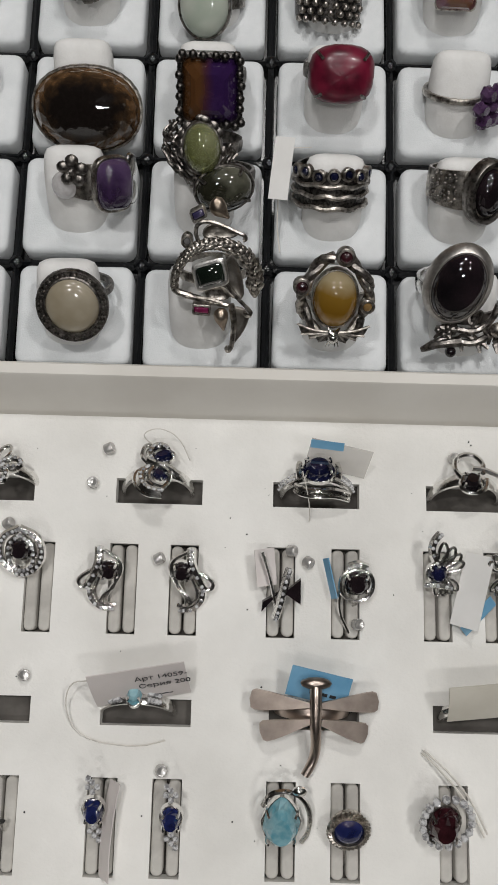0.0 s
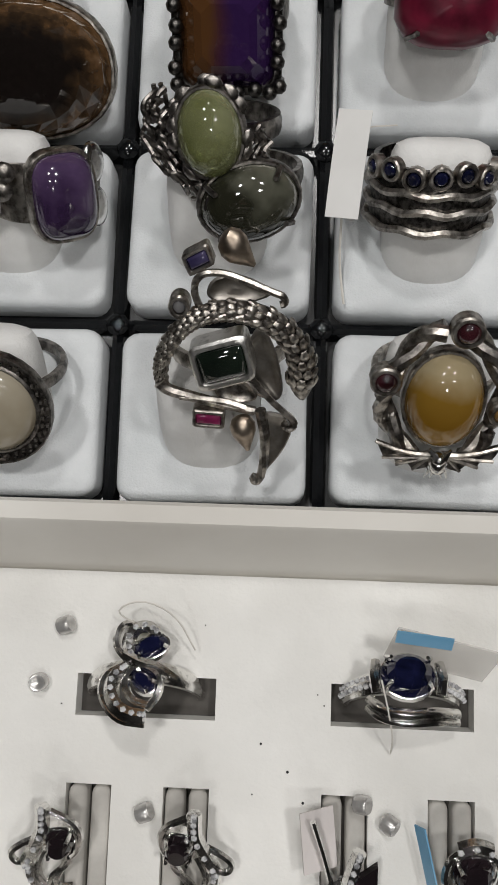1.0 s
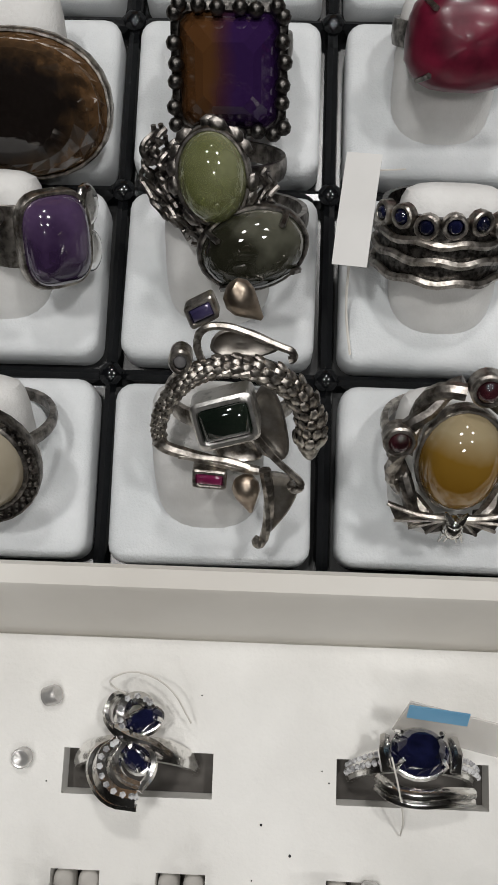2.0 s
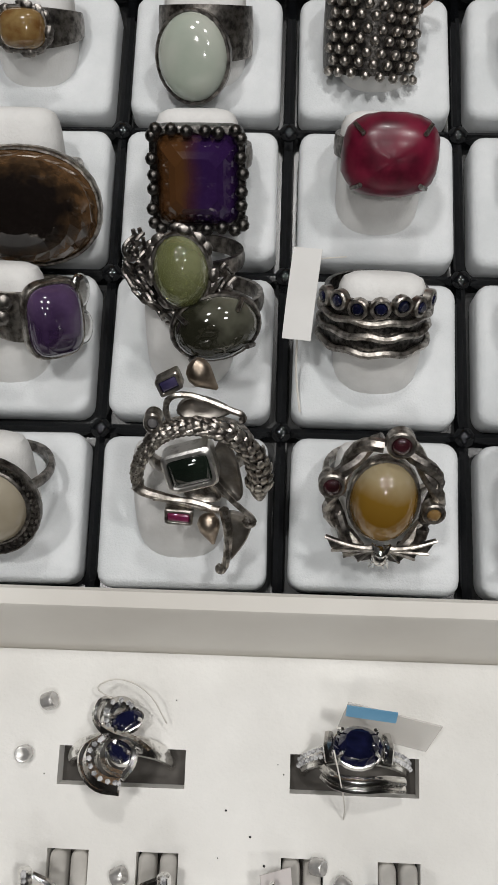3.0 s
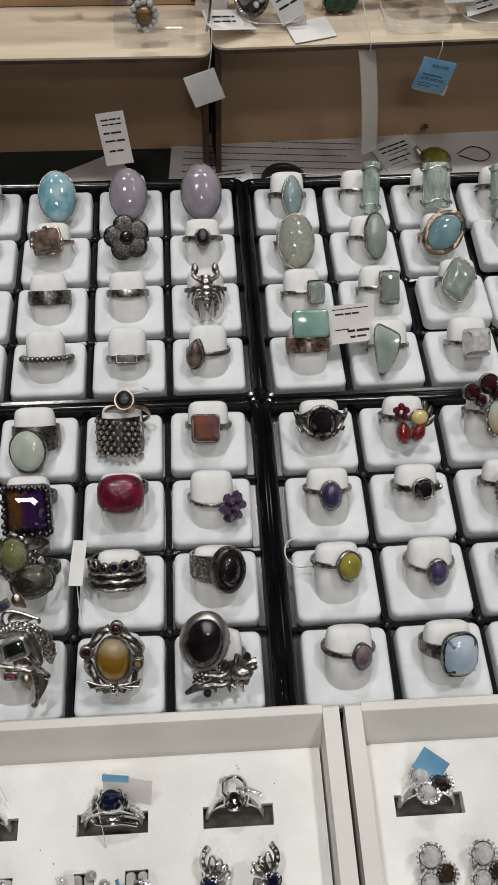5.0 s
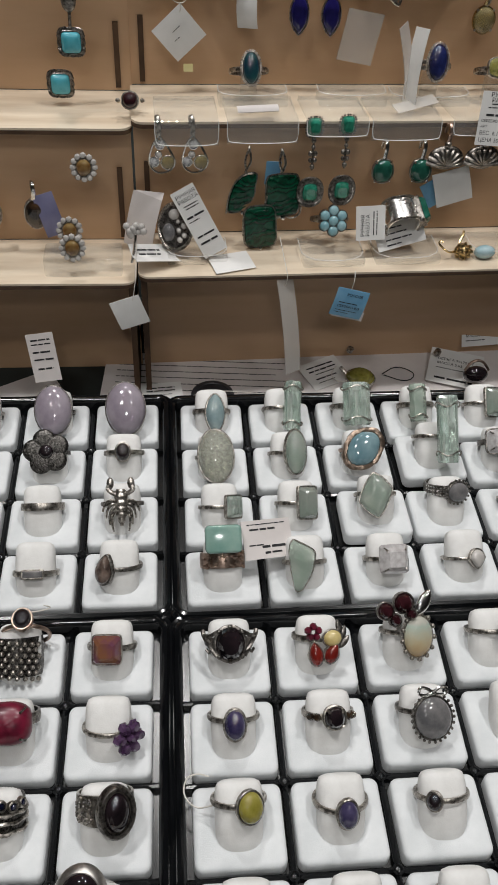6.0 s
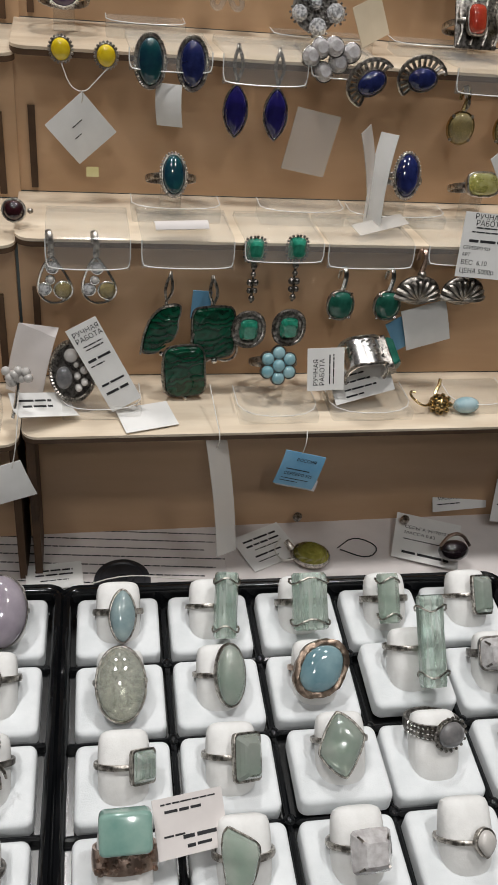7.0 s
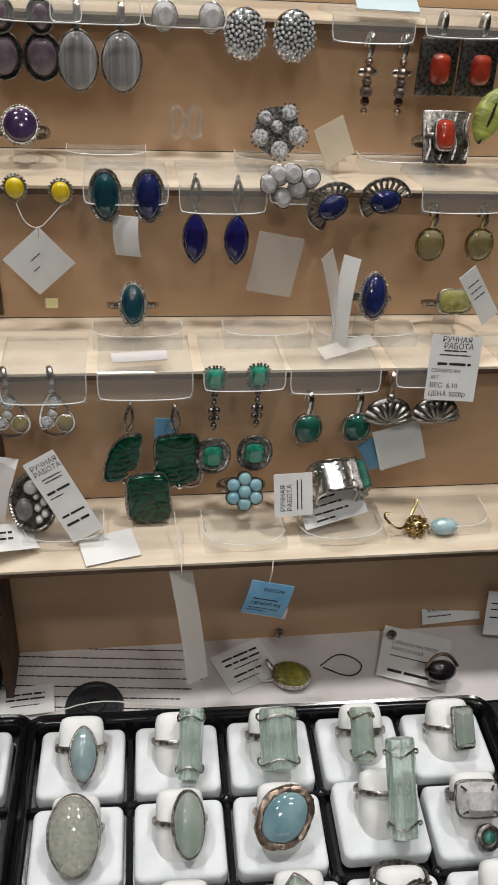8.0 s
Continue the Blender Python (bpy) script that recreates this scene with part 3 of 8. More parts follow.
def finger(key, row, col, along=0.0085, turn=0.0, lean=0.0, dx=0.0):
    L = radians(BUMP_LEAN)
    s = along - 0.0075
    base = PADS[key, row, col] @ Matrix.Translation((TONGUE_AT[0] + dx, TONGUE_AT[1] + 0.0036 + s * math.sin(L), 0.0106 + s * math.cos(L)))
    return base @ Matrix.Rotation(-L + radians(lean), 4, "X") @ Matrix.Translation((0, 0.0012, 0)) @ Matrix.Rotation(radians(turn), 4, "Z")


def ring(key, row, col, label, shape, w, h, d, material, spin=0, roll=0, metal=None, halo="", band=1.8, front=1.0, along=8.5, dz=0.0, lift=0.6, power=2.0, kind="oval", turn=0, lean=0, seed=1, dx=0.0, wall=0.6, bezel=True):
    """A finger ring on the tongue of a pad; sizes in millimetres."""
    metal = metal or SILVER
    t = thing("ring", finger(key, row, col, along * MM, turn, lean, dx * MM), label, "ring", "rings on the pads")
    w, h, d = w * MM, h * MM, d * MM
    bm = bmesh.new()
    shank(bm, 0.0089, band * MM, 0.0011, front)
    part("band", bm, metal, t)
    if not shape:
        return t
    at = on_ring(spin, dz * MM, 0.0098, roll, lift * MM)
    bm = bmesh.new()
    if shape == "dome":
        dome(bm, w, h, d, power, kind, at=at)
    elif shape == "cut":
        if material == CLEAR:
            loft(bm, [[at @ Vector((x * k, y * k, z * d)) for x, y in outline(w, h, power, 12, kind)] for k, z in ((0.12, -0.5), (0.6, -0.2), (1.0, 0.1), (1.0, 0.2), (0.8, 0.62), (0.52, 1.0))])
        else:
            faceted(bm, w, h, d, power, kind, at=at)
    elif shape == "brilliant":
        brilliant(bm, w, h, d, at)
    elif shape == "step":
        step_cut(bm, w, h, d, at)
    elif shape == "crystal":
        crystal(bm, w, h, d, at, seed)
    elif shape == "rough":
        rough_stone(bm, w, h, d, power, at, seed)
    part("stone", bm, material, t, smooth=shape in ("dome", "rough"))
    bm = bmesh.new()
    if shape == "crystal":
        for yy in (-0.36, 0.36):
            tube(bm, [at @ Vector((w * 0.55 * math.cos(a), yy * h + 0.0012 * math.sin(3 * a + seed), d * 0.5 + d * 0.56 * math.sin(a))) for a in [k * 2 * math.pi / 18 for k in range(19)]], 0.0004, 5)
        part("wire", bm, metal, t)
        return t
    if bezel:
        rim_of(bm, w, h, wall * MM, -0.0011, d * (0.22 if shape == "dome" else 0.3 if wall > 0.9 else 0.16), power if shape != "step" else 8, kind, at=at)
    elif material == CLEAR:
        rim_of(bm, w * 0.62, h * 0.62, 0.0006, -0.0022, -0.0012, power, kind, at=at)
    else:
        loft(bm, [[at @ Vector((x * k, y * k, z)) for x, y in outline(w, h, power, 24, kind)] for k, z in ((0.6, -0.003), (0.97, -0.0008), (0.97, -0.0004))])
    part("bezel", bm, metal, t)
    if halo:
        bm = bmesh.new()
        if halo == "beads":
            beads_round(bm, w + 0.0022, h + 0.0022, int((w + h) * 850), 0.00062, d * 0.1, power, kind, at)
        elif halo == "double":
            rim_of(bm, w + 0.0042, h + 0.0042, 0.0004, -0.0008, 0.0009, power, kind, at=at)
            beads_round(bm, w + 0.0020, h + 0.0020, int((w + h) * 1250), 0.00042, 0.0005, power, kind, at, 5)
            beads_round(bm, w + 0.0036, h + 0.0036, int((w + h) * 1350), 0.00042, 0.0004, power, kind, at, 5)
        elif halo == "rope":
            rope_round(bm, w + 0.0018, h + 0.0018, int((w + h) * 900), 0.0005, d * 0.1, at, power, kind)
        elif halo == "prongs":
            bm.free()
            n = int((w + h) * 480)
            spots = [at @ Matrix.Translation((x, y, d * 0.2)) for x, y in outline(w + 0.0016, h + 0.0016, power, n, kind)]
            pieces("prong", t, metal, spots, lambda b: ball(b, (0, 0, 0), 0.0011, seg=8, rings=5))
            return t
        elif halo == "claws":
            for a in (45, 135, 225, 315):
                x, y = math.cos(radians(a)) * w * 0.5, math.sin(radians(a)) * h * 0.5
                tube(bm, [at @ Vector((x * 0.9, y * 0.9, -0.001)), at @ Vector((x * 1.06, y * 1.06, d * 0.4)), at @ Vector((x * 0.85, y * 0.85, d * 0.85))], 0.0005, 5)
        elif halo == "leaves":
            rr = random.Random(seed)
            spots = []
            for k in range(15):
                a = 2 * math.pi * k / 15 + rr.uniform(-0.2, 0.2)
                spots.append(at @ Matrix.Translation((math.cos(a) * w * 0.56, math.sin(a) * h * 0.56, rr.uniform(-0.0004, 0.0006))) @ Matrix.Rotation(a + 1.4, 4, "Z"))
            bm.free()
            pieces("leaf", t, metal, spots, lambda b: ball(b, (0, 0, 0), 0.00105, (1.5, 1.1, 0.8), 7, 5))
            return t
        tagged(part("halo", bm, metal if halo != "double" else DARKSIL, t), kind="stuff")
    return t


def finish(t, at, name, build, material, label=""):
    bm = bmesh.new()
    build(bm, at)
    return part(name, bm, material, t, label)


# ---- rings of the first tray ----
ring("A", 0, 1, "round cream stone ring with a marcasite halo on a white pad", "dome", 14.2, 15.2, 3.0, CREAM, halo="double", spin=2, metal=DARKSIL, dz=-1.6, dx=2.0)

# snake and leaf ring
t = ring("A", 0, 2, "large silver snake and leaf ring with dark green stone", "", 0, 0, 0, None, metal=SILVER, band=2.4, along=14.8, dx=3.5)
at = on_ring(0, 0.0034, 0.0098, 0, 0.0016) @ Matrix.Diagonal((0.9, 1.07, 1, 1))


def leaf_blade(bm, at, pts, z=0.0, rise=0.9):
    """A cupped leaf: raised lip round a hollow blade with a keel."""
    fine = [Vector(p) for p in pts]
    mid = sum(fine, Vector((0, 0))) / len(fine)
    for _ in range(2):
        fine = [q for a, b in zip(fine, fine[1:] + fine[:1]) for q in (a.lerp(b, 0.22), a.lerp(b, 0.78))]
    loft(bm, [[at @ Vector(((mid.x + (p.x - mid.x) * k) * MM, (mid.y + (p.y - mid.y) * k) * MM, (z + q * rise) * MM)) for p in fine] for k, q in ((0.9, -0.5), (1.1, 0.2), (1.14, 0.9), (1.02, 1.0), (0.8, 0.45), (0.45, 0.2), (0.1, 0.35))])


def pear_bud(bm, at, x, y, r, lean, z=1.4):
    """A plump bud that narrows to a stalk; lean turns it in the plane."""
    c, q = math.cos(radians(lean)), math.sin(radians(lean))
    loops = []
    for u, k in ((-1.0, 0.25), (-0.8, 0.72), (-0.3, 1.0), (0.25, 0.96), (0.8, 0.66), (1.3, 0.36), (1.7, 0.14)):
        loops.append([at @ Vector(((x + (u * c - v * q) * r) * MM, (y + (u * q + v * c) * r) * MM, (z + w * r * 0.75) * MM)) for v, w in [(math.cos(g) * k, math.sin(g) * k) for g in [2 * math.pi * j / 12 for j in range(12)]]])
    loft(bm, loops)


sa = at @ Matrix.Rotation(radians(14), 4, "Z") @ Matrix.Translation((0, 0, 0.0026))
finish(t, sa, "stone", lambda b, a: step_cut(b, 0.0080, 0.0053, 0.0019, a, 0.05), EMERALD_DARK, "dark green step-cut stone")
finish(t, sa, "frame", lambda b, a: rim_of(b, 0.0079, 0.0052, 0.0009, -0.0026, 0.0012, 7, at=a), silver("satin_silver", (0.82, 0.8, 0.77), (0.5, 0.48, 0.46), 0.34, (0.3, 0.5), 700), "satin silver frame round the stone")
body = [at @ Vector((x * MM, y * MM, z * MM)) for x, y, z in ((-10.4, -4.6, -0.4), (-10.6, -2.6, 0), (-9.4, 0.8, 0.8), (-6.4, 4.8, 1.6), (-2.4, 7.0, 2.2), (1.9, 7.7, 2.6), (6.0, 7.0, 2.8), (9.6, 5.2, 2.8), (11.9, 2.6, 2.6), (12.9, -0.6, 2.2), (12.4, -3.2, 1.8))]
bm = bmesh.new()
tube(bm, body, 0.0015, 10, (0.6, 1.3))
part("snake", bm, MARCASITE, t)
# overlapping scales along the back of the snake
for _ in range(2):
    fine = [body[0]]
    for a, b in zip(body, body[1:]):
        fine += [a.lerp(b, 0.25), a.lerp(b, 0.75)]
    body = fine + [body[-1]]
bm = bmesh.new()
out = at.to_3x3() @ Vector((0, 0, 1))
step, row, walked, reach = 0, 0, 0.0, sum((b - a).length for a, b in zip(body, body[1:]))
for a, b in zip(body, body[1:]):
    n = max(1, int((b - a).length / 0.00015))
    for j in range(n):
        walked += (b - a).length / n
        f = walked / reach
        size = 0.0015 * (0.6 + 0.7 * f)
        if walked < step:
            continue
        step = walked + size * 0.8
        row += 1
        tan = (b - a).normalized()
        side = tan.cross(out).normalized()
        for q in (-1.5, -0.5, 0.5, 1.5) if row % 2 else (-2, -1, 0, 1, 2):
            ang = q * 0.7
            nrm = out * math.cos(ang) + side * math.sin(ang)
            spot = Matrix((tan, nrm.cross(tan).normalized(), nrm)).transposed().to_4x4()
            spot = Matrix.Translation(a.lerp(b, j / n) + nrm * size * 0.98) @ spot @ Matrix.Rotation(0.3, 4, "Y")
            bmesh.ops.create_uvsphere(bm, u_segments=6, v_segments=4, radius=1.0, matrix=spot @ Matrix.Diagonal((size * 0.68, size * 0.4, size * 0.24, 1)))
tagged(part("scale_coat", bm, SILVER, t, "overlapping silver scales"), kind="stuff")
bm = bmesh.new()
loft(bm, [[at @ Vector(((12.4 + u * 0.1 + v * 1.0) * MM, (-3.0 - u) * MM, (1.9 + w) * MM)) for v, w in [(math.cos(g) * k, math.sin(g) * k * 0.8) for g in [2 * math.pi * j / 10 for j in range(10)]]] for u, k in ((-0.6, 1.5), (0.4, 1.85), (1.4, 1.7), (2.4, 1.1), (3.0, 0.5))])
part("snake_head", bm, SILVER, t)
bm = bmesh.new()
tube(bm, [at @ Vector((x * MM, y * MM, 0.0009)) for x, y in ((-10.6, -4.2), (-9.6, -5.3), (-6.2, -6.2), (-2.5, -7.1), (1, -7.9), (5, -8.6))], 0.00115, 8, (0.9, 0.6))
tube(bm, [at @ Vector((x * MM, y * MM, 0.0012)) for x, y in ((-7.4, -6.2), (-3.6, -6.6), (0.4, -7.0), (3.4, -8.0))], 0.0006, 6)
part("branch", bm, SILVER, t)
bm = bmesh.new()
tube(bm, [at @ Vector((x * MM, y * MM, 0.0020)) for x, y in ((4.7, -3), (7.3, -6), (9.9, -8.2), (11.4, -9.3), (11.7, -10.5), (10.4, -11), (9.7, -10.1), (10.5, -9.7))], 0.00062, 7, (0.8, 0.9))
part("tendril", bm, SILVER, t)
bm = bmesh.new()
tube(bm, [at @ Vector((x * MM, y * MM, 0.0016)) for x, y in ((5.9, -8.0), (6.7, -12.2), (6.6, -16), (6.0, -19.2), (5.2, -20.5), (4.4, -19.9), (5.0, -19.2))], 0.0008, 7, (1.1, 0.7))
part("stem", bm, SILVER, t)
bm = bmesh.new()
tube(bm, [at @ Vector((x * MM, y * MM, 0.0022)) for x, y in ((-3, 7), (-4.2, 10), (-3.2, 12.2), (0.2, 12.5), (4.3, 11.2), (8.1, 9.7), (9.6, 9.3), (9.9, 8.3), (9.1, 8.1))], 0.00055, 7)
part("stem", bm, SILVER, t)
for pts, z in ((((5.6, 4.4), (8.2, 0.6), (9.4, -5.2), (8.2, -7.0), (3.6, -5.2), (2.4, -3.4)), -0.4), (((6.2, -9), (10.4, -9.8), (10.9, -12), (9.4, -15.2), (5.8, -19.4), (6.2, -13)), 0.2), (((-1.9, 8.6), (-1.2, 11), (2.6, 11.8), (8.2, 9.4), (3, 7.8)), 0.6)):
    bm = bmesh.new()
    leaf_blade(bm, at, pts, z)
    part("leaf", bm, LEAFSIL, t)
bm = bmesh.new()
leaf_blade(bm, at, ((-1.5, -4.5), (3.5, -3.6), (5.5, -6.6), (1.5, -7.4), (-1.0, -6.4)), 0.2, 0.7)
part("leaf", bm, SILVER, t)
for x, y, r, lean in ((2.2, 15.6, 2.3, -40), (3.0, -11.3, 2.2, -78)):
    bm = bmesh.new()
    pear_bud(bm, at, x, y, r, lean)
    part("bud", bm, BUDSIL, t, "warm-toned silver bud")
for x, y, w, h, turn, mat, lab in ((-2.7, -9.4, 4.4, 1.9, -4, PINKSTONE, "small pink stone"), (-3.2, 14.0, 3.4, 2.0, 24, IOLITE, "small violet stone")):
    pa = at @ Matrix.Translation((x * MM, y * MM, 0.0016)) @ Matrix.Rotation(radians(turn), 4, "Z")
    finish(t, pa, "small_stone", lambda b, q: step_cut(b, w * MM, h * MM, 0.0009, q, 0.05), mat, lab)
    finish(t, pa, "small_setting", lambda b, q: rim_of(b, w * MM, h * MM, 0.0005, -0.0016, 0.0008, 8, at=q), SILVER)
pa = at @ Matrix.Translation((-0.0064, 0.0078, 0.002))
finish(t, pa, "small_setting", lambda b, q: rim_of(b, 0.0022, 0.0022, 0.0006, -0.0018, 0.0010, at=q), SILVER)
finish(t, pa, "small_stone", lambda b, q: dome(b, 0.0022, 0.0022, 0.0008, n=14, at=q), GREYSTONE, "small round grey stone")

# amber ring with vines, garnets and a bat
t = ring("A", 0, 3, "silver vine ring with honey amber cabochon and small garnets", "dome", 11.6, 15.6, 5.0, AMBER, dz=1.2, metal=SILVER, lift=1.2, dx=-0.5, along=10, wall=0.5)
at = on_ring(0, 0.0012, 0.0098, 0, 0.0012)
for s, ph in ((-1, 0.0), (1, 0.9), (-1, 2.2), (1, 3.1)):
    bm = bmesh.new()
    line = []
    for k in range(17):
        a = radians(96 + 150 * k / 16)
        wob = 0.85 * math.sin(k * 0.75 + ph)
        line.append(at @ Vector((s * -(8.6 + wob) * math.cos(a) * MM, (10.9 + wob * 0.8) * math.sin(a) * MM, (0.2 + 0.8 * math.cos(k * 0.75 + ph)) * MM)))
    tube(bm, line, 0.00125, 8, (1.0, 0.85))
    for k in (3, 7, 11):
        ball(bm, line[k], 0.0012, (1, 1, 1), 7, 5)
    part("vine", bm, SILVER if ph < 1 else DARKSIL, t)
for s in (-1, 1):
    bm = bmesh.new()
    edge = ((0.6, -8.4), (3.0, -8.6), (5.4, -8.2), (9.4, -6.6), (8.6, -8.4), (8.0, -9.6), (6.6, -9.4), (6.0, -10.8), (4.4, -10.4), (3.4, -11.6), (0.6, -10.8))
    loft(bm, [[at @ Vector((s * x * MM, y * MM, z)) for x, y in edge] for z in (0.0016, 0.0024)])
    part("bat_wing", bm, DARKSIL, t)
    bm = bmesh.new()
    for tip in ((8.4, -9.4), (6.2, -10.6), (3.6, -11.4)):
        tube(bm, [at @ Vector((s * 1.2 * MM, -0.0088, 0.0028)), at @ Vector((s * tip[0] * MM, tip[1] * MM, 0.0026))], 0.00028, 5)
    tube(bm, [at @ Vector((s * x * MM, y * MM, 0.0028)) for x, y in ((1.0, -8.4), (3.2, -8.4), (6, -7.9), (9.6, -6.4))], 0.00045, 6, (1.2, 0.5))
    part("wing_bone", bm, SILVER, t)
bm = bmesh.new()
ball(bm, at @ Vector((0, -0.0098, 0.0030)), 0.0016, (1.0, 1.1, 1.2), 10, 7)
ball(bm, at @ Vector((0, -0.0088, 0.0038)), 0.0011, (1.0, 0.8, 0.9), 9, 6)
for s in (-1, 1):
    tube(bm, [at @ Vector((s * 0.0006, -0.0082, 0.0040)), at @ Vector((s * 0.0016, -0.0066, 0.0040))], 0.0006, 5, (1.2, 0.3))
    for q in (0.4, 1.2):
        tube(bm, [at @ Vector((s * q * MM, -0.0108, 0.003)), at @ Vector((s * (q + 0.5) * MM, -0.0126, 0.0028))], 0.00035, 5, (1.2, 0.4))
part("bat_body", bm, BRIGHT, t)
for x, y, k, mat in ((1.7, 11.8, 3.5, GARNET), (-8.9, 3.6, 3.3, GARNET), (8.4, -1.2, 2.6, OPALBROWN)):
    pa = at @ Matrix.Translation((x * MM, y * MM, 0.0018))
    finish(t, pa, "garnet", lambda b, a: dome(b, k * MM, k * MM, 0.0016, n=16, at=a), mat, "small round dark red stone")
    finish(t, pa, "garnet_bezel", lambda b, a: rim_of(b, k * MM, k * MM, 0.0007, -0.0016, 0.0010, n=18, at=a), SILVER)

# onyx ring lying on a branch ring
t = ring("A", 0, 4, "silver branch and bird ring on a white pad", "", 0, 0, 0, None, metal=DARKSIL, band=3, along=6)
at = on_ring(0, 0, 0.0098, 0, 0.001)
rr = random.Random(9)
bm = bmesh.new()
tube(bm, [at @ Vector((x * MM, y * MM, z * MM)) for x, y, z in ((-12, -8.5, 0), (-8, -5, 0.6), (-3, -5.4, 1.2), (2, -6, 1), (7, -2, 1.2), (9, 2, 1), (13, 2.6, 1))], 0.0012, 7, (0.6, 1.1))
tube(bm, [at @ Vector((x * MM, y * MM, z * MM)) for x, y, z in ((-9, -2, 0.4), (-4, -1.6, 1.4), (1, -2.6, 1.6), (5, 0.4, 1.2), (6.4, 5.2, 0.6))], 0.0011, 7, (0.7, 0.9))
tube(bm, [at @ Vector((x * MM, y * MM, z * MM)) for x, y, z in ((-12, -8.5, 0), (-8.6, -6.4, 1.2), (-5, -5.4, 1.8), (-2.4, -5.2, 1.4))], 0.0021, 8, (0.35, 0.8))
part("branch", bm, DARKSIL, t)
pieces("berry", t, DARKSIL, [at @ Matrix.Translation((rr.uniform(-9, -5) * MM, rr.uniform(-3.6, 1.4) * MM, rr.uniform(0.2, 1.4) * MM)) for k in range(14)], lambda b: ball(b, (0, 0, 0), 0.0010, seg=7, rings=5))
for k in range(26):
    x, y = rr.uniform(-8, 9), rr.uniform(-7, 3)
    bm = bmesh.new()
    tube(bm, [at @ Vector((x * MM, y * MM, 0.0004)), at @ Vector(((x + rr.uniform(-3, 3)) * MM, (y + rr.uniform(-3, 2.5)) * MM, 0.002))], 0.0008, 5, (1.2, 0.5))
    part("twig", bm, DARKSIL, t)
bm = bmesh.new()
ball(bm, at @ Vector((0.008, -0.001, 0.0026)), 0.0026, (1.5, 0.8, 0.9), 9, 6)
ball(bm, at @ Vector((0.0115, 0.0012, 0.003)), 0.0014, (1.3, 1, 0.8), 8, 5)
part("bird", bm, SILVER, t)
for x, y in ((9.6, 4.6), (9.8, -1.6), (-4.5, -8.2)):
    finish(t, at @ Matrix.Translation((x * MM, y * MM, 0.0014)), "garnet", lambda b, a: dome(b, 0.003, 0.003, 0.0015, n=14, at=a), ONYX, "small dark stone")
t = ring("A", 0, 4, "big black onyx oval in a plain silver bezel", "dome", 13.6, 18.5, 4.2, ONYX, roll=-14, dz=3.6, spin=-6, metal=BRIGHT, lift=2.0, along=12.5, band=3.5, dx=-3.8)
at = on_ring(-6, 0.0036, 0.0098, -14, 0.002)
bm = bmesh.new()
loft(bm, [[at @ Vector((x, y, z * MM)) for x, y in outline((13.6 + g) * MM, (18.5 + g) * MM, 2.0, 48, "oval")] for g, z in ((0.2, -2.6), (3.4, -2.4), (3.9, -1.6), (3.5, -0.6), (1.5, 1.0), (0.5, 1.3), (0.0, 1.0))])
part("gallery", bm, SATIN, t, "wide satin silver wall")

t = ring("A", 1, 1, "wide silver ring with purple amethyst, flower and clear stone", "dome", 10.5, 14.0, 5.0, PURPLE, spin=34, dx=5.6, power=3.2, metal=SILVER, band=4, front=2.4, dz=-0.5)
at = on_ring(-14, 0, 0.0100, 0, 0.0014)
bm = bmesh.new()
for k in range(5):
    a = 2 * math.pi * k / 5 + 0.3
    ball(bm, at @ Vector((math.cos(a) * 0.0027 - 0.0008, 0.0038 + math.sin(a) * 0.0027, 0.0022)), 0.0017, (1.1, 0.6, 1), 8, 5)
ball(bm, at @ Vector((-0.0008, 0.0038, 0.003)), 0.001, seg=7, rings=5)
part("flower", bm, DARKSIL, t)
finish(t, on_ring(-40, -0.001, 0.0100, 0, 0.001), "clear_stone", lambda b, a: dome(b, 0.0075, 0.0075, 0.0034, at=a), CLEAR, "round clear stone")
for y in (3.8, -3.4):
    finish(t, on_ring(64, y * MM, 0.0104, 0, 0.001), "petal", lambda b, a: dome(b, 0.0052, 0.0068, 0.0012, at=a), BRIGHT, "polished silver petal")

t = ring("A", 1, 2, "rough silver basket ring with pale green cabochon", "dome", 9.8, 13.0, 4.8, PREHNITE, spin=-2, roll=6, halo="leaves", metal=DARKSIL, along=18, lift=2.0, dz=1, band=3, dx=0.4)
bm = bmesh.new()
rr = random.Random(12)
at = on_ring(-4, 0.001, 0.0098, 0, 0)
for k in range(64):
    a0, span, u, z = rr.uniform(140, 320), rr.uniform(30, 60), rr.uniform(0.66, 1.12), rr.uniform(-0.0036, 0.0016)
    ph = rr.uniform(0, 6)
    tube(bm, [at @ Vector((math.cos(radians(a0 + span * q / 8)) * 0.0088 * u * (1 + 0.09 * math.sin(q * 1.7 + ph)), math.sin(radians(a0 + span * q / 8)) * 0.0096 * u * (1 + 0.09 * math.cos(q * 1.9 + ph)), z + 0.0008 * math.sin(q * 1.3 + ph))) for q in range(9)], 0.00058, 6, (0.7, 0.7))
tagged(part("basket", bm, DARKSIL, t, "rough twisted silver wire"), kind="stuff")
ring("A", 1, 2, "grey-green moss agate oval ring with beaded silver edge", "dome", 15.6, 11.8, 5.0, MOSS, spin=8, roll=14, halo="claws", metal=DARKSIL, along=10.0, lift=2.0, dz=-1.2, band=3, dx=4.2)

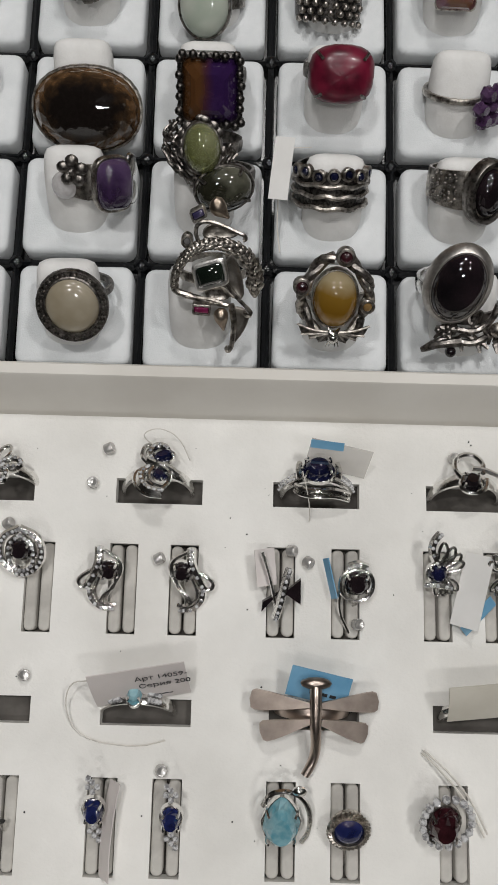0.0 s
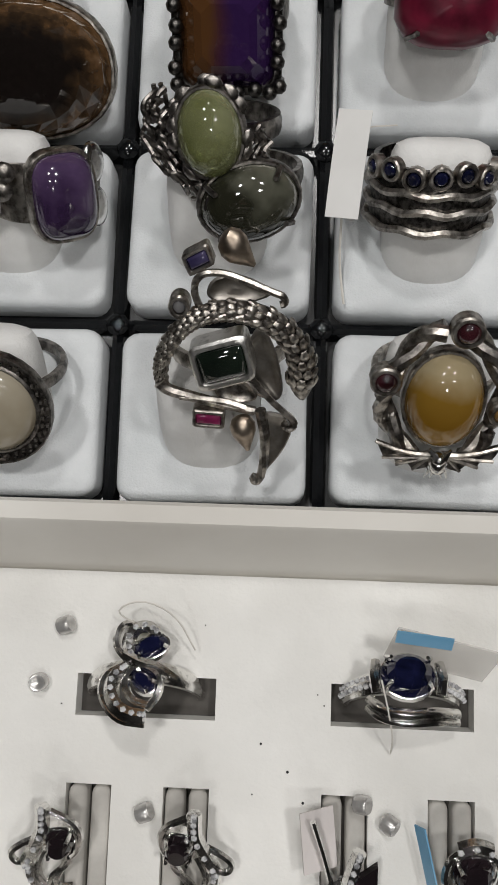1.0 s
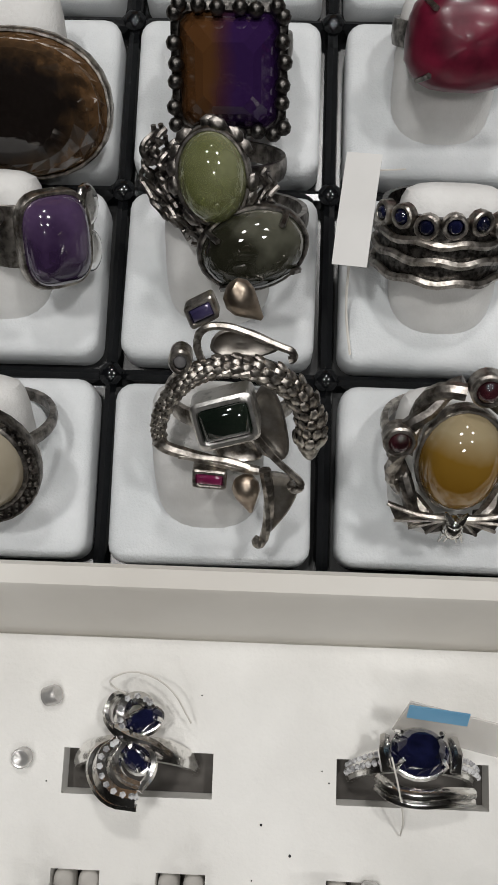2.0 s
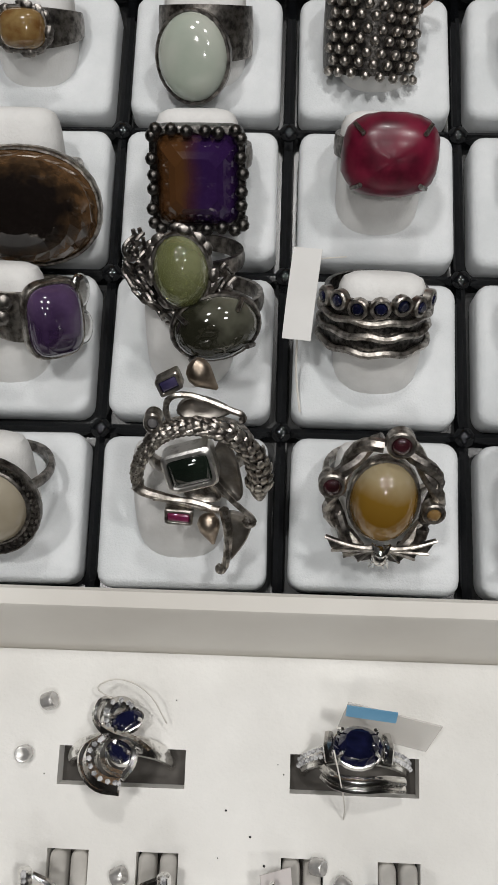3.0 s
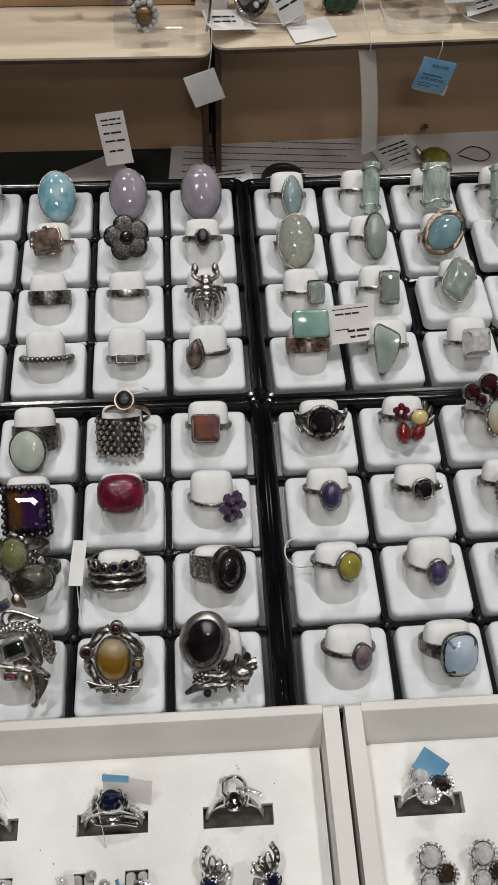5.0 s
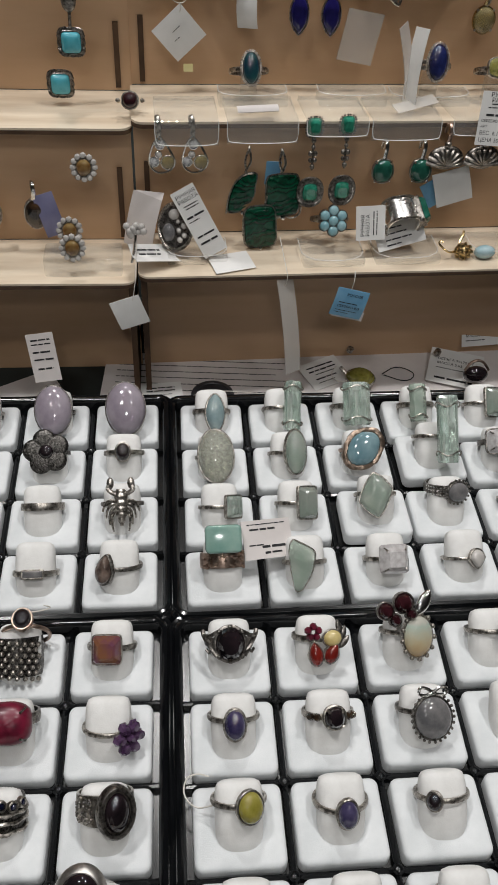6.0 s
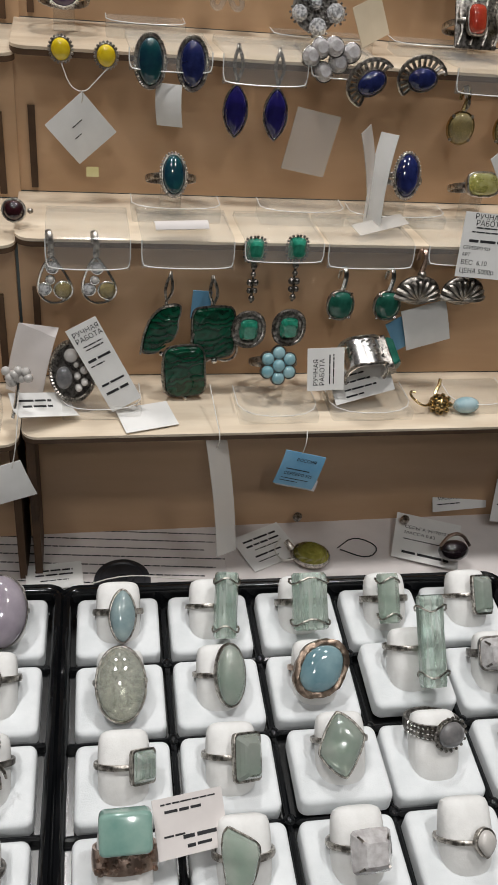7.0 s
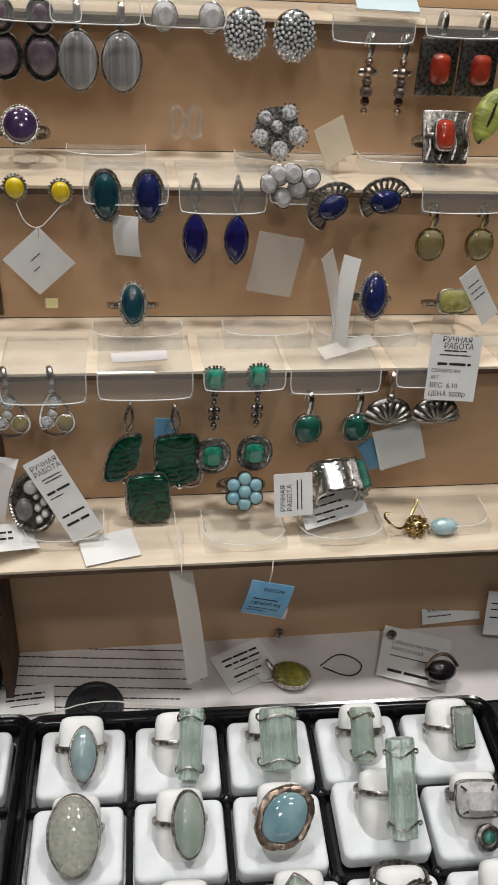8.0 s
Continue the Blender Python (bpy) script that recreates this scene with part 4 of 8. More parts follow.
t = ring("A", 1, 3, "wide wavy blackened silver band with row of blue sapphires", "", 0, 0, 0, None, metal=MARCASITE, band=10.4, along=8.2, dx=-1.0)
for zz in (-4.6, -1.4, 1.4):
    bm = bmesh.new()
    lp = [((0.0104) * math.cos(a), 0.0104 * math.sin(a), zz * MM + 0.00028 * math.sin(a * 9 + zz)) for a in [2 * math.pi * k / 48 for k in range(49)]]
    tube(bm, lp, 0.0007, 6)
    part("wave", bm, SILVER, t)
for k in range(7):
    pa = on_ring(-66 + 22 * k, (4.4 + 0.5 * math.sin(k * 2.1)) * MM, 0.0099, 0, 0.0004)
    finish(t, pa, "sapphire", lambda b, a: faceted(b, 0.0026, 0.0026, 0.0012, 2, n=8, at=a), SAPPHIRE, "round blue sapphire")
    finish(t, pa, "collet", lambda b, a: rim_of(b, 0.0027, 0.0027, 0.0006, -0.0008, 0.0009, n=12, at=a), SILVER)

t = ring("A", 1, 4, "engraved wide silver ring with tall black oval", "dome", 8.8, 13.0, 3.8, ONYX, spin=24, metal=SILVER, halo="", band=7, front=1.5, along=9.5, lift=1.6)
bm = bmesh.new()
rr = random.Random(4)
for k in range(60):
    pa = on_ring(rr.uniform(-70, -22), rr.uniform(-4.2, 4.2) * MM, 0.0101)
    ball(bm, pa.translation, 0.0005, (1, 1, 1), 5, 4)
tagged(part("engraving", bm, DARKSIL, t), kind="stuff")
bm = bmesh.new()
rim_of(bm, 0.0104, 0.0146, 0.0016, -0.001, 0.0028, at=on_ring(24, 0, 0.0098, 0, 0.0006))
part("gallery", bm, DARKSIL, t)

t = ring("A", 2, 1, "huge oval smoky quartz ring in a silver rim", "brilliant", 30.0, 22.4, 7.6, SMOKYBIG, power=2.2, metal=SILVER, lift=1.6, dz=-4.2, band=4, along=3.5, dx=2.0)
t = ring("A", 2, 2, "large square ametrine ring with round silver prongs", "step", 15.4, 16.8, 4.6, AMETRINE, halo="", metal=DARKSIL, lift=1.8, dz=-2.4, band=4, along=7.5, dx=1.0)
at = on_ring(0, -0.0024, 0.0098, 0, 0.0024)
spots = []
rr = random.Random(8)
for k in range(6):
    f = k / 5 - 0.5
    spots += [at @ Matrix.Translation(((x + rr.uniform(-0.3, 0.3)) * MM, (y + rr.uniform(-0.3, 0.3)) * MM, 0)) @ Matrix.Rotation(rr.uniform(-0.2, 0.2), 4, "X") for x, y in ((f * 14.6, 8.9), (f * 14.6, -8.9), (8.4, f * 15.6), (-8.4, f * 15.6))]


def prong_shape(b):
    tube(b, [(0, 0, -0.002), (0, 0, 0.0018)], 0.0009, 6)
    ball(b, (0, 0, 0.0019), 0.00128, seg=9, rings=6)


pieces("prong", t, MARCASITE, spots, prong_shape)
finish(t, on_ring(0, -0.0024, 0.0098, 0, 0.0018), "gallery", lambda b, a: rim_of(b, 0.0158, 0.0172, 0.0012, -0.003, 0.0012, 8, at=a), MARCASITE, "dark gallery wall")
ring("A", 2, 3, "big rough-cut red ruby cushion ring in silver", "rough", 18.4, 15.2, 6.4, RUBY, power=2.8, lift=1.6, dz=0.2, band=4, along=10, halo="claws", bezel=False, dx=0.6, seed=4, metal=DARKSIL)
t = ring("A", 2, 4, "thin silver ring with violet amethyst flower", "", 0, 0, 0, None, band=1.6, along=5, lean=8, metal=SILVER)
at = on_ring(42, -0.001, 0.0098, 0, 0.0018)
for k in range(6):
    a = 2 * math.pi * k / 6
    finish(t, at @ Matrix.Translation((math.cos(a) * 0.0042, math.sin(a) * 0.0042, 0)) @ Matrix.Rotation(a, 4, "Z"), "petal_stone", lambda b, q: faceted(b, 0.0054, 0.0046, 0.0026, 2, n=7, at=q), AMETHYST, "violet petal stone")
finish(t, at, "centre_stone", lambda b, q: faceted(b, 0.0036, 0.0036, 0.0034, 2, n=8, at=q), AMETHYST, "violet centre stone")
ring("A", 3, 1, "silver ring with small brown opal and leaf shoulders", "dome", 9.6, 7.8, 3.4, OPALBROWN, power=3, halo="leaves", band=4, front=2, along=4.8, lift=1, metal=DARKSIL)
ring("A", 3, 2, "milky pale green oval ring in dark leaf setting", "dome", 14.6, 17.0, 4.4, MILKY, metal=DARKSIL, band=9, front=1.2, along=4.0, lift=1.4, dz=-4.2, spin=-9)
t = ring("A", 3, 3, "broad silver ring covered with rows of beads", "", 0, 0, 0, None, metal=MARCASITE, band=15, along=4.2, dx=-1.2)
spots = []
for r_ in range(7):
    for k in range(8 - (r_ % 2)):
        spots.append(on_ring(-58 + 16.5 * k + (8.2 if r_ % 2 else 0), (6.2 - r_ * 2.2 - max(0, k - 2) * 0.34) * MM, 0.0104))
pieces("bead", t, SILVER, spots, lambda b: ball(b, (0, 0, 0), 0.00108, seg=7, rings=5))
ring("A", 3, 3, "slim ring with dark blue oval resting on a pad", "dome", 7.2, 8.2, 3.6, ONYX, metal=ROSE, along=12.5, dx=2.0, lean=-30, lift=0.8, dz=2, band=1.5)
ring("A", 3, 4, "pink and orange ametrine octagon ring in silver", "step", 11.2, 11.2, 4.0, PINKAMET, spin=-6, metal=SILVER, lift=1.4, along=6.2, band=2.2, wall=0.35)
ring("A", 2, 0, "dark oval stone ring on a white pad", "dome", 12, 16, 4, ONYX, along=8)

# ---- second tray ----
ring("B", 0, 0, "slim silver ring with small grey-brown oval", "dome", 6.6, 9.2, 2.8, MAUVE, spin=20, along=8, lift=0.8, wall=0.4, metal=DARKSIL)
ring("B", 0, 1, "silver claw ring with pale blue moonstone cushion", "dome", 12.6, 15.0, 4.4, MOONBLUE, spin=10, halo="claws", metal=DARKSIL, power=2.8, along=7.5, lift=1.4, band=3.4, front=1.6)
ring("B", 0, 2, "silver ring with pale pearl on a white pad", "dome", 9, 10, 4, PEARL, spin=-22, along=7, halo="beads")
ring("B", 1, 0, "slim silver ring with yellow-green oval", "dome", 9.0, 10.8, 3.6, OLIVE, spin=18, along=9.5, lift=0.8)
ring("B", 1, 1, "silver ring with blue-violet oval on wavy band", "dome", 7.2, 10.0, 3.2, IOLITE, spin=4, along=7, lean=10, lift=0.8)
ring("B", 1, 2, "thin silver ring with small dark stone", "dome", 5, 6, 2.4, ONYX, spin=-30, along=8)
ring("B", 2, 0, "slim silver ring with violet-blue oval cabochon", "dome", 7.8, 11.0, 3.6, IOLITE, along=8, dz=-1, lift=0.8)
t = ring("B", 2, 1, "silver ring with dark round stone between side stones", "cut", 8.0, 8.0, 3.4, ONYX, spin=6, power=2.2, halo="claws", along=8, band=2.2)
for s in (-30, -46, 40, 52):
    finish(t, on_ring(s, 0, 0.0098, 0, 0.0006), "side_stone", lambda b, a: faceted(b, 0.0032, 0.0032, 0.0014, 2, n=7, at=a), SMOKY, "small smoky stone")
t = ring("B", 2, 2, "silver bow ring with large grey round stone", "dome", 14.6, 15.6, 3.8, GREYSTONE, halo="beads", metal=DARKSIL, spin=8, along=7.5, dz=-1.5, lift=1.2)
at = on_ring(8, 0.0078, 0.0098, 0, 0.0020)
bm = bmesh.new()
for s in (-1, 1):
    tube(bm, [at @ Vector((s * x * MM, y * MM, 0)) for x, y in ((0, 0), (2.5, 1.8), (5.4, 2.2), (5.6, -0.6), (2.4, -1), (0, 0))], 0.00065, 6)
ball(bm, at.translation, 0.0011, seg=7, rings=5)
part("bow", bm, BRIGHT, t)
t = ring("B", 3, 0, "blackened silver twig ring with faceted violet-black oval", "cut", 11.6, 13.0, 4.8, ONYX, power=2.1, metal=DARKSIL, along=8, band=3.4, front=1.2, lift=1.4, wall=0.9)
at = on_ring(0, 0, 0.0098, 0, 0.0014)
for q in (-1, 1):
    bm = bmesh.new()
    tube(bm, [at @ Vector((q * x * MM, y * MM, z * MM)) for x, y, z in ((5.4, -4.6, 0.4), (7.0, -2.2, 0.2), (8.6, 0.6, -1.2), (10.2, 2.6, -3.2), (10.6, 4.8, -4.6))], 0.00095, 7)
    tube(bm, [at @ Vector((q * x * MM, y * MM, z * MM)) for x, y, z in ((5.0, 4.8, 0.6), (7.4, 3.4, 0.0), (9.2, 2.6, -1.6), (10.6, 3.2, -3.6))], 0.0008, 7)
    tube(bm, [at @ Vector((q * x * MM, y * MM, z * MM)) for x, y, z in ((7.0, -2.2, 0.4), (8.4, -3.4, -0.8), (9.4, -2.2, -2.0))], 0.0006, 6)
    part("twig_shoulder", bm, DARKSIL, t)
for x, y in ((-4.4, 4.8), (4.4, 4.8), (-4.4, -4.8), (4.4, -4.8), (0, -6.6), (0, 6.6)):
    finish(t, at @ Matrix.Translation((x * MM, y * MM, 0.001)), "claw", lambda b, a: ball(b, a.translation, 0.0011, seg=8, rings=6), DARKSIL)
t = ring("B", 3, 1, "silver ring with red drops, yellow oval and garnet flower", "", 0, 0, 0, None, band=2.4, along=8)
at = on_ring(6, 0, 0.0098, 0, 0.001)
for x, y, w, h, rl, mt in ((-3.2, -5.4, 5.8, 9.4, 10, YELLOWRED), (3.4, -5.2, 5.6, 8.6, -24, YELLOWRED), (3.6, 0.6, 7.4, 6.4, 12, YELLOW)):
    pa = at @ Matrix.Translation((x * MM, y * MM, 0.0014)) @ Matrix.Rotation(radians(rl), 4, "Z")
    finish(t, pa, "wing_stone", lambda b, a: dome(b, w * MM, h * MM, 0.0028, n=20, kind="pear" if mt == YELLOWRED else "oval", at=a), mt, "polished coloured stone")
    finish(t, pa, "stone_rim", lambda b, a: rim_of(b, w * MM, h * MM, 0.0004, -0.0012, 0.0005, 2.0, "pear" if mt == YELLOWRED else "oval", 20, at=a), SILVER)
for k in range(5):
    a = 2 * math.pi * k / 5 + 0.3
    finish(t, at @ Matrix.Translation(((-4.2 + 2.2 * math.cos(a)) * MM, (3.2 + 2.2 * math.sin(a)) * MM, 0.0016)), "petal_stone", lambda b, q: faceted(b, 0.0032, 0.0032, 0.0018, 2, n=7, at=q), RUBY, "small dark red stone")
bm = bmesh.new()
for x, y, rl in ((8.2, 2.2, -14), (6.6, 4.6, 16), (8.6, -1.2, -40)):
    dome(bm, 0.0026, 0.0066, 0.0009, kind="marquise", at=at @ Matrix.Translation((x * MM, y * MM, 0.0006)) @ Matrix.Rotation(radians(rl), 4, "Z"))
part("leaf", bm, DARKSIL, t)
t = ring("B", 3, 2, "silver ring with white opal oval and garnet cluster", "dome", 12.6, 16.4, 4.0, OPALWHITE, spin=14, roll=-4, halo="prongs", along=9, lift=2, dz=-1)
for x, y, k in ((-11, 9.4, 6.6), (-3.6, 12.4, 8.0), (-7.2, 5.8, 4.6), (-0.6, 7.8, 4.2)):
    pa = on_ring(4, 0, 0.0098, 0, 0.003) @ Matrix.Translation((x * MM, y * MM, 0))
    finish(t, pa, "garnet", lambda b, a: faceted(b, k * MM, k * MM, 0.003, 2, n=9, at=a), GARNET, "round garnet")
    finish(t, pa, "collet", lambda b, a: rim_of(b, k * MM, k * MM, 0.0005, -0.0012, 0.0006, n=16, at=a), DARKSIL)
bm = bmesh.new()
dome(bm, 0.0052, 0.0118, 0.0012, kind="marquise", at=on_ring(4, 0.0150, 0.0098, -30, 0.003) @ Matrix.Translation((0.0054, 0, 0)))
part("leaf", bm, BRIGHT, t)
t = ring("B", 3, 3, "slim silver ring with dark stone flower", "", 0, 0, 0, None, along=8)
for k in range(5):
    a = 2 * math.pi * k / 5
    finish(t, on_ring(22, 0, 0.0098, 0, 0.0012) @ Matrix.Translation((math.cos(a) * 0.0032, math.sin(a) * 0.0032, 0)), "petal_stone", lambda b, q: faceted(b, 0.0042, 0.0042, 0.002, 2, n=7, at=q), ONYX, "small dark stone")
ring("B", 0, 3, "plain silver ring with pale stone", "dome", 8, 9, 3, PEARL, along=7)

# ---- third tray ----
ring("C", 0, 1, "silver ring with turquoise chips on a white pad", "dome", 5, 12, 3, TURQ, spin=30, halo="beads", along=6.2)
t = ring("C", 0, 2, "silver chain ring of linked beads", "", 0, 0, 0, None, band=1.2, along=4.2, metal=DARKSIL)
pieces("bead", t, DARKSIL, [on_ring(-100 + 12.5 * k, 0, 0.0108) for k in range(17)], lambda b: ball(b, (0, 0, 0), 0.0015, seg=8, rings=5))
ring("C", 0, 3, "slim silver ring with three small square stones", "step", 8.4, 3.0, 1.6, GREYSTONE, along=3.2, metal=SILVER, band=2.4)
ring("C", 0, 4, "silver ring with brown banded agate drop", "dome", 8.0, 13.0, 3.6, BROWNSTONE, spin=-34, roll=-14, kind="pear", along=5.2, lean=8, metal=DARKSIL)
ring("C", 1, 1, "dark leaf-shaped silver ring", "dome", 9, 7, 3, BROWNSTONE, spin=30, along=5.2, metal=DARKSIL)
ring("C", 1, 2, "broad blackened silver band ring", "", 0, 0, 0, None, metal=DARKSIL, band=6.4, along=5.7)
ring("C", 1, 3, "plain narrow silver band ring on a pad", "", 0, 0, 0, None, metal=SILVER, band=3.4, along=6.7)
t = ring("C", 1, 4, "silver scorpion ring clasping a white pad", "", 0, 0, 0, None, metal=DARKSIL, band=2, along=7.2)
at = on_ring(0, 0, 0.0098, 0, 0.0014)
bm = bmesh.new()
loops = []
for k in range(37):
    f = k / 36
    r = (0.0006 + 0.0031 * math.sin(math.pi * min(1, 0.08 + f * 0.9)) ** 0.7) * (1 - 0.35 * f) * (1 + 0.1 * math.sin(f * 38))
    loops.append([at @ Vector((0.0003 * f + math.cos(a) * r, 0.0066 - 0.0165 * f, 0.0012 + math.sin(a) * r * 0.75)) for a in [2 * math.pi * q / 14 for q in range(14)]])
loft(bm, loops)
part("body", bm, SILVER, t)
for s in (-1, 1):
    for k in range(4):
        bm = bmesh.new()
        tube(bm, [at @ Vector((s * x * MM, (y - 2.4 * k) * MM, z * MM)) for x, y, z in ((1.4, 1.0 + k * 1.3, 1), (5.4 - k * 0.5, 1.6 + k * 0.3, 2.0), (7.4 - k * 1.1, -0.6 - k * 0.4, 1.4), (8.2 - k * 1.6, -3.4 - k * 0.6, 0.4))], 0.00075, 6, (1.2, 0.5))
        part("leg", bm, SILVER, t)
    bm = bmesh.new()
    tube(bm, [at @ Vector((s * x * MM, y * MM, z * MM)) for x, y, z in ((1.5, 4, 1), (4.2, 5.0, 1.5), (5.8, 6.6, 1.4), (5.2, 8.2, 1))], 0.0011, 7)
    ball(bm, at @ Vector((s * 0.0046, 0.0092, 0.001)), 0.0018, (0.95, 0.7, 1.5), 9, 6)
    part("claw", bm, SILVER, t)
ring("C", 2, 1, "thin plain silver ring on a pad", "", 0, 0, 0, None, along=6.2, band=1.6)
t = ring("C", 2, 2, "silver ring with brown square crystal cluster", "step", 13, 11, 3.4, BROWNSTONE, along=7.2, halo="leaves", metal=ROSE, spin=-8, roll=8, lift=1.4)
t = ring("C", 2, 3, "large dark marcasite flower ring", "dome", 7, 7, 2.6, ONYX, along=8.2, metal=MARCASITE, lift=2.2)
for k in range(5):
    a = 2 * math.pi * k / 5 + 0.5
    pa = on_ring(0, 0, 0.0098, 0, 0.0018) @ Matrix.Translation((math.cos(a) * 0.0058, math.sin(a) * 0.0056, 0))
    bm = bmesh.new()
    dome(bm, 0.0108, 0.0108, 0.0016, at=pa, n=16)
    rr = random.Random(k)
    for q in range(46):
        b_, d_ = rr.uniform(0, 6.28), rr.uniform(0, 0.0042)
        ball(bm, pa @ Vector((math.cos(b_) * d_, math.sin(b_) * d_, 0.0018 - d_ * 0.2)), 0.00055, seg=5, rings=4)
    part("petal", bm, MARCASITE, t)
ring("C", 2, 4, "silver ring with small dark oval cabochon", "dome", 6.8, 8.6, 3, ONYX, along=7.2, lift=0.8, band=2.2)
ring("C", 3, 1, "oval pale blue larimar ring", "dome", 15, 20, 4, LARIMAR, along=7.2, spin=8)
ring("C", 3, 2, "large oval blue larimar ring in silver bezel", "dome", 18.0, 24.5, 5, LARIMAR, along=5.4, spin=6, lift=1.4, wall=0.4)
ring("C", 3, 3, "large lilac oval stone ring", "dome", 18.5, 25.0, 6, LILAC, along=5.4, lift=1.4, wall=0.3, metal=DARKSIL)
ring("C", 3, 4, "very large lilac amethyst oval ring", "dome", 20.0, 27.0, 7, LILAC, along=5.8, lift=1.4, wall=0.3, metal=DARKSIL)

# ---- fourth tray ----
t = ring("D", 0, 0, "rough gold-coloured ring with teal amazonite block", "", 0, 0, 0, None, metal=ROSE, band=6.5, along=7)
bm = bmesh.new()
at = on_ring(0, 0.0094, 0.0098, 0, 0.0002)
rounded_box(bm, -0.0078, 0.0078, -0.0060, 0.0060, -0.002, 0.0050, 0.0012, 3, 4)
bmesh.ops.transform(bm, matrix=at, verts=bm.verts)
part("stone", bm, TEAL, t)
bm = bmesh.new()
rr = random.Random(31)
for k in range(40):
    pa = on_ring(rr.uniform(-60, 60), rr.uniform(-3.2, 3.2) * MM, 0.0102)
    ball(bm, pa.translation, rr.uniform(0.0005, 0.0011), seg=6, rings=4)
tagged(part("nugget_crust", bm, ROSE, t), kind="stuff")
t = ring("D", 0, 1, "silver ring with flat angular grey-green slab", "", 0, 0, 0, None, along=5, band=2.0)
at = on_ring(-14, -0.0010, 0.0098, -4, 0.0012)
slab = ((-3.8, 10.6), (4.6, 7.0), (5.8, 4.6), (4.4, -3.0), (0.8, -10.0), (-1.0, -11.0), (-2.6, -10.4), (-5.6, 4.0), (-5.2, 9.2))
bm = bmesh.new()
loft(bm, [[at @ Vector((x * k * MM, y * k * MM, z * MM)) for x, y in reversed(slab)] for k, z in ((0.94, -1.0), (1.0, 0.0), (1.0, 1.6), (0.93, 2.2), (0.6, 2.5))])
part("stone", bm, SEAGREEN, t)
bm = bmesh.new()
tube(bm, [at @ Vector((x * 1.02 * MM, y * 1.02 * MM, 0.0004)) for x, y in slab + slab[:1]], 0.0005, 6)
part("bezel", bm, SILVER, t)
t = ring("D", 0, 2, "silver ring with square clear crystal cut in facets", "cut", 13.4, 13.0, 5.4, CLEAR, spin=6, power=7, halo="claws", along=5.5, lift=1.2, bezel=False)
ring("D", 0, 3, "thin silver ring with small clear drop", "dome", 7.0, 8.0, 2.6, PEARL, spin=16, kind="pear", roll=180, along=4, lift=0.8, band=1.4)
ring("D", 0, 4, "slim silver ring with pale stone", "dome", 8, 9, 3, SEAGREEN, along=5.5)
ring("D", 1, 0, "slim silver ring with small pale green square", "step", 8.6, 10.0, 3.4, AQUA, spin=36, power=4, along=5.5, lift=0.8)
ring("D", 1, 1, "silver ring with grey-green rectangular stone", "step", 9.6, 14.6, 4.2, SEAGREEN, spin=24, along=6, lift=0.8, metal=SILVER)
ring("D", 1, 2, "silver ring with kite-shaped pale green stone", "dome", 15.6, 20.0, 3.6, SEAGREEN, kind="kite", power=1.3, roll=12, spin=-10, along=7.5, lift=1.4, dz=-1)
t = ring("D", 1, 3, "wide marcasite silver ring with grey oval at tip of pad", "dome", 10.6, 9.4, 3.2, GREYSTONE, spin=16, halo="beads", metal=DARKSIL, along=11.5, band=3.6, front=1.5, lean=16, lift=1)
pieces("marcasite", t, BRIGHT, [on_ring(a, y * MM, 0.0099) for a in range(-72, -16, 9) for y in (-1.7, 0, 1.7)], lambda b: ball(b, (0, 0, 0), 0.00062, seg=6, rings=4))
ring("D", 1, 4, "silver ring with pale pearl stone", "dome", 9, 10, 4, PEARL, along=5.5, spin=-12)
ring("D", 2, 0, "large pale grey-green oval ring in thin silver bezel", "dome", 17.0, 25.5, 5.6, PALEOVAL, along=5.2, lift=1.2, roll=2)
ring("D", 2, 1, "slim ring with tall pale green oval", "dome", 10.8, 21.5, 4.6, SEAGREEN, spin=14, along=6, lift=1)
t = ring("D", 2, 2, "blue-grey agate slab ring in rough copper-coloured rim", "dome", 15.6, 17.0, 3.4, AGATEBLUE, power=2.3, kind="kite", roll=-8, along=6.5, lift=2.2, metal=ROSE)
bm = bmesh.new()
rr = random.Random(8)
at = on_ring(0, 0, 0.0098, -8, 0.0018)
rim_of(bm, 0.0158, 0.0173, 0.0019, -0.0016, 0.0016, 2.3, "kite", 48, at=at)
bm.normal_update()
for v_ in bm.verts:
    v_.co += Vector((rr.uniform(-1, 1), rr.uniform(-1, 1), rr.uniform(-1, 1))) * 0.0003
part("rough_rim", bm, silver("dull_bronze", (0.36, 0.275, 0.215), (0.15, 0.11, 0.085), 0.38, (0.3, 0.55), 500), t, "rough copper-coloured rim")
ring("D", 2, 3, "silver wire ring with long aquamarine crystal", "crystal", 11.8, 33.0, 8.0, AQUA, spin=16, along=9.5, lift=1.4, dz=3, seed=5)
t = ring("D", 2, 4, "silver ring with clear cushion and green stone drop", "cut", 15.0, 12.0, 5, CLEAR, power=5, halo="claws", metal=DARKSIL, along=8.5, spin=-10, lift=1.4, band=3)
finish(t, on_ring(4, -0.013, 0.0098, 0, 0.001), "drop_stone", lambda b, a: dome(b, 0.005, 0.005, 0.0025, n=16, at=a), GREENCAB, "small green stone")
finish(t, on_ring(4, -0.013, 0.0098, 0, 0.001), "drop_rim", lambda b, a: rim_of(b, 0.005, 0.005, 0.002, -0.001, 0.0012, n=16, at=a), DARKSIL)
ring("D", 3, 0, "silver ring with grey-blue marquise stone", "dome", 9.8, 19.5, 4, GREYBLUE, kind="oval", power=1.75, spin=8, along=5, lift=1.0, dz=-1.6, band=2.4)
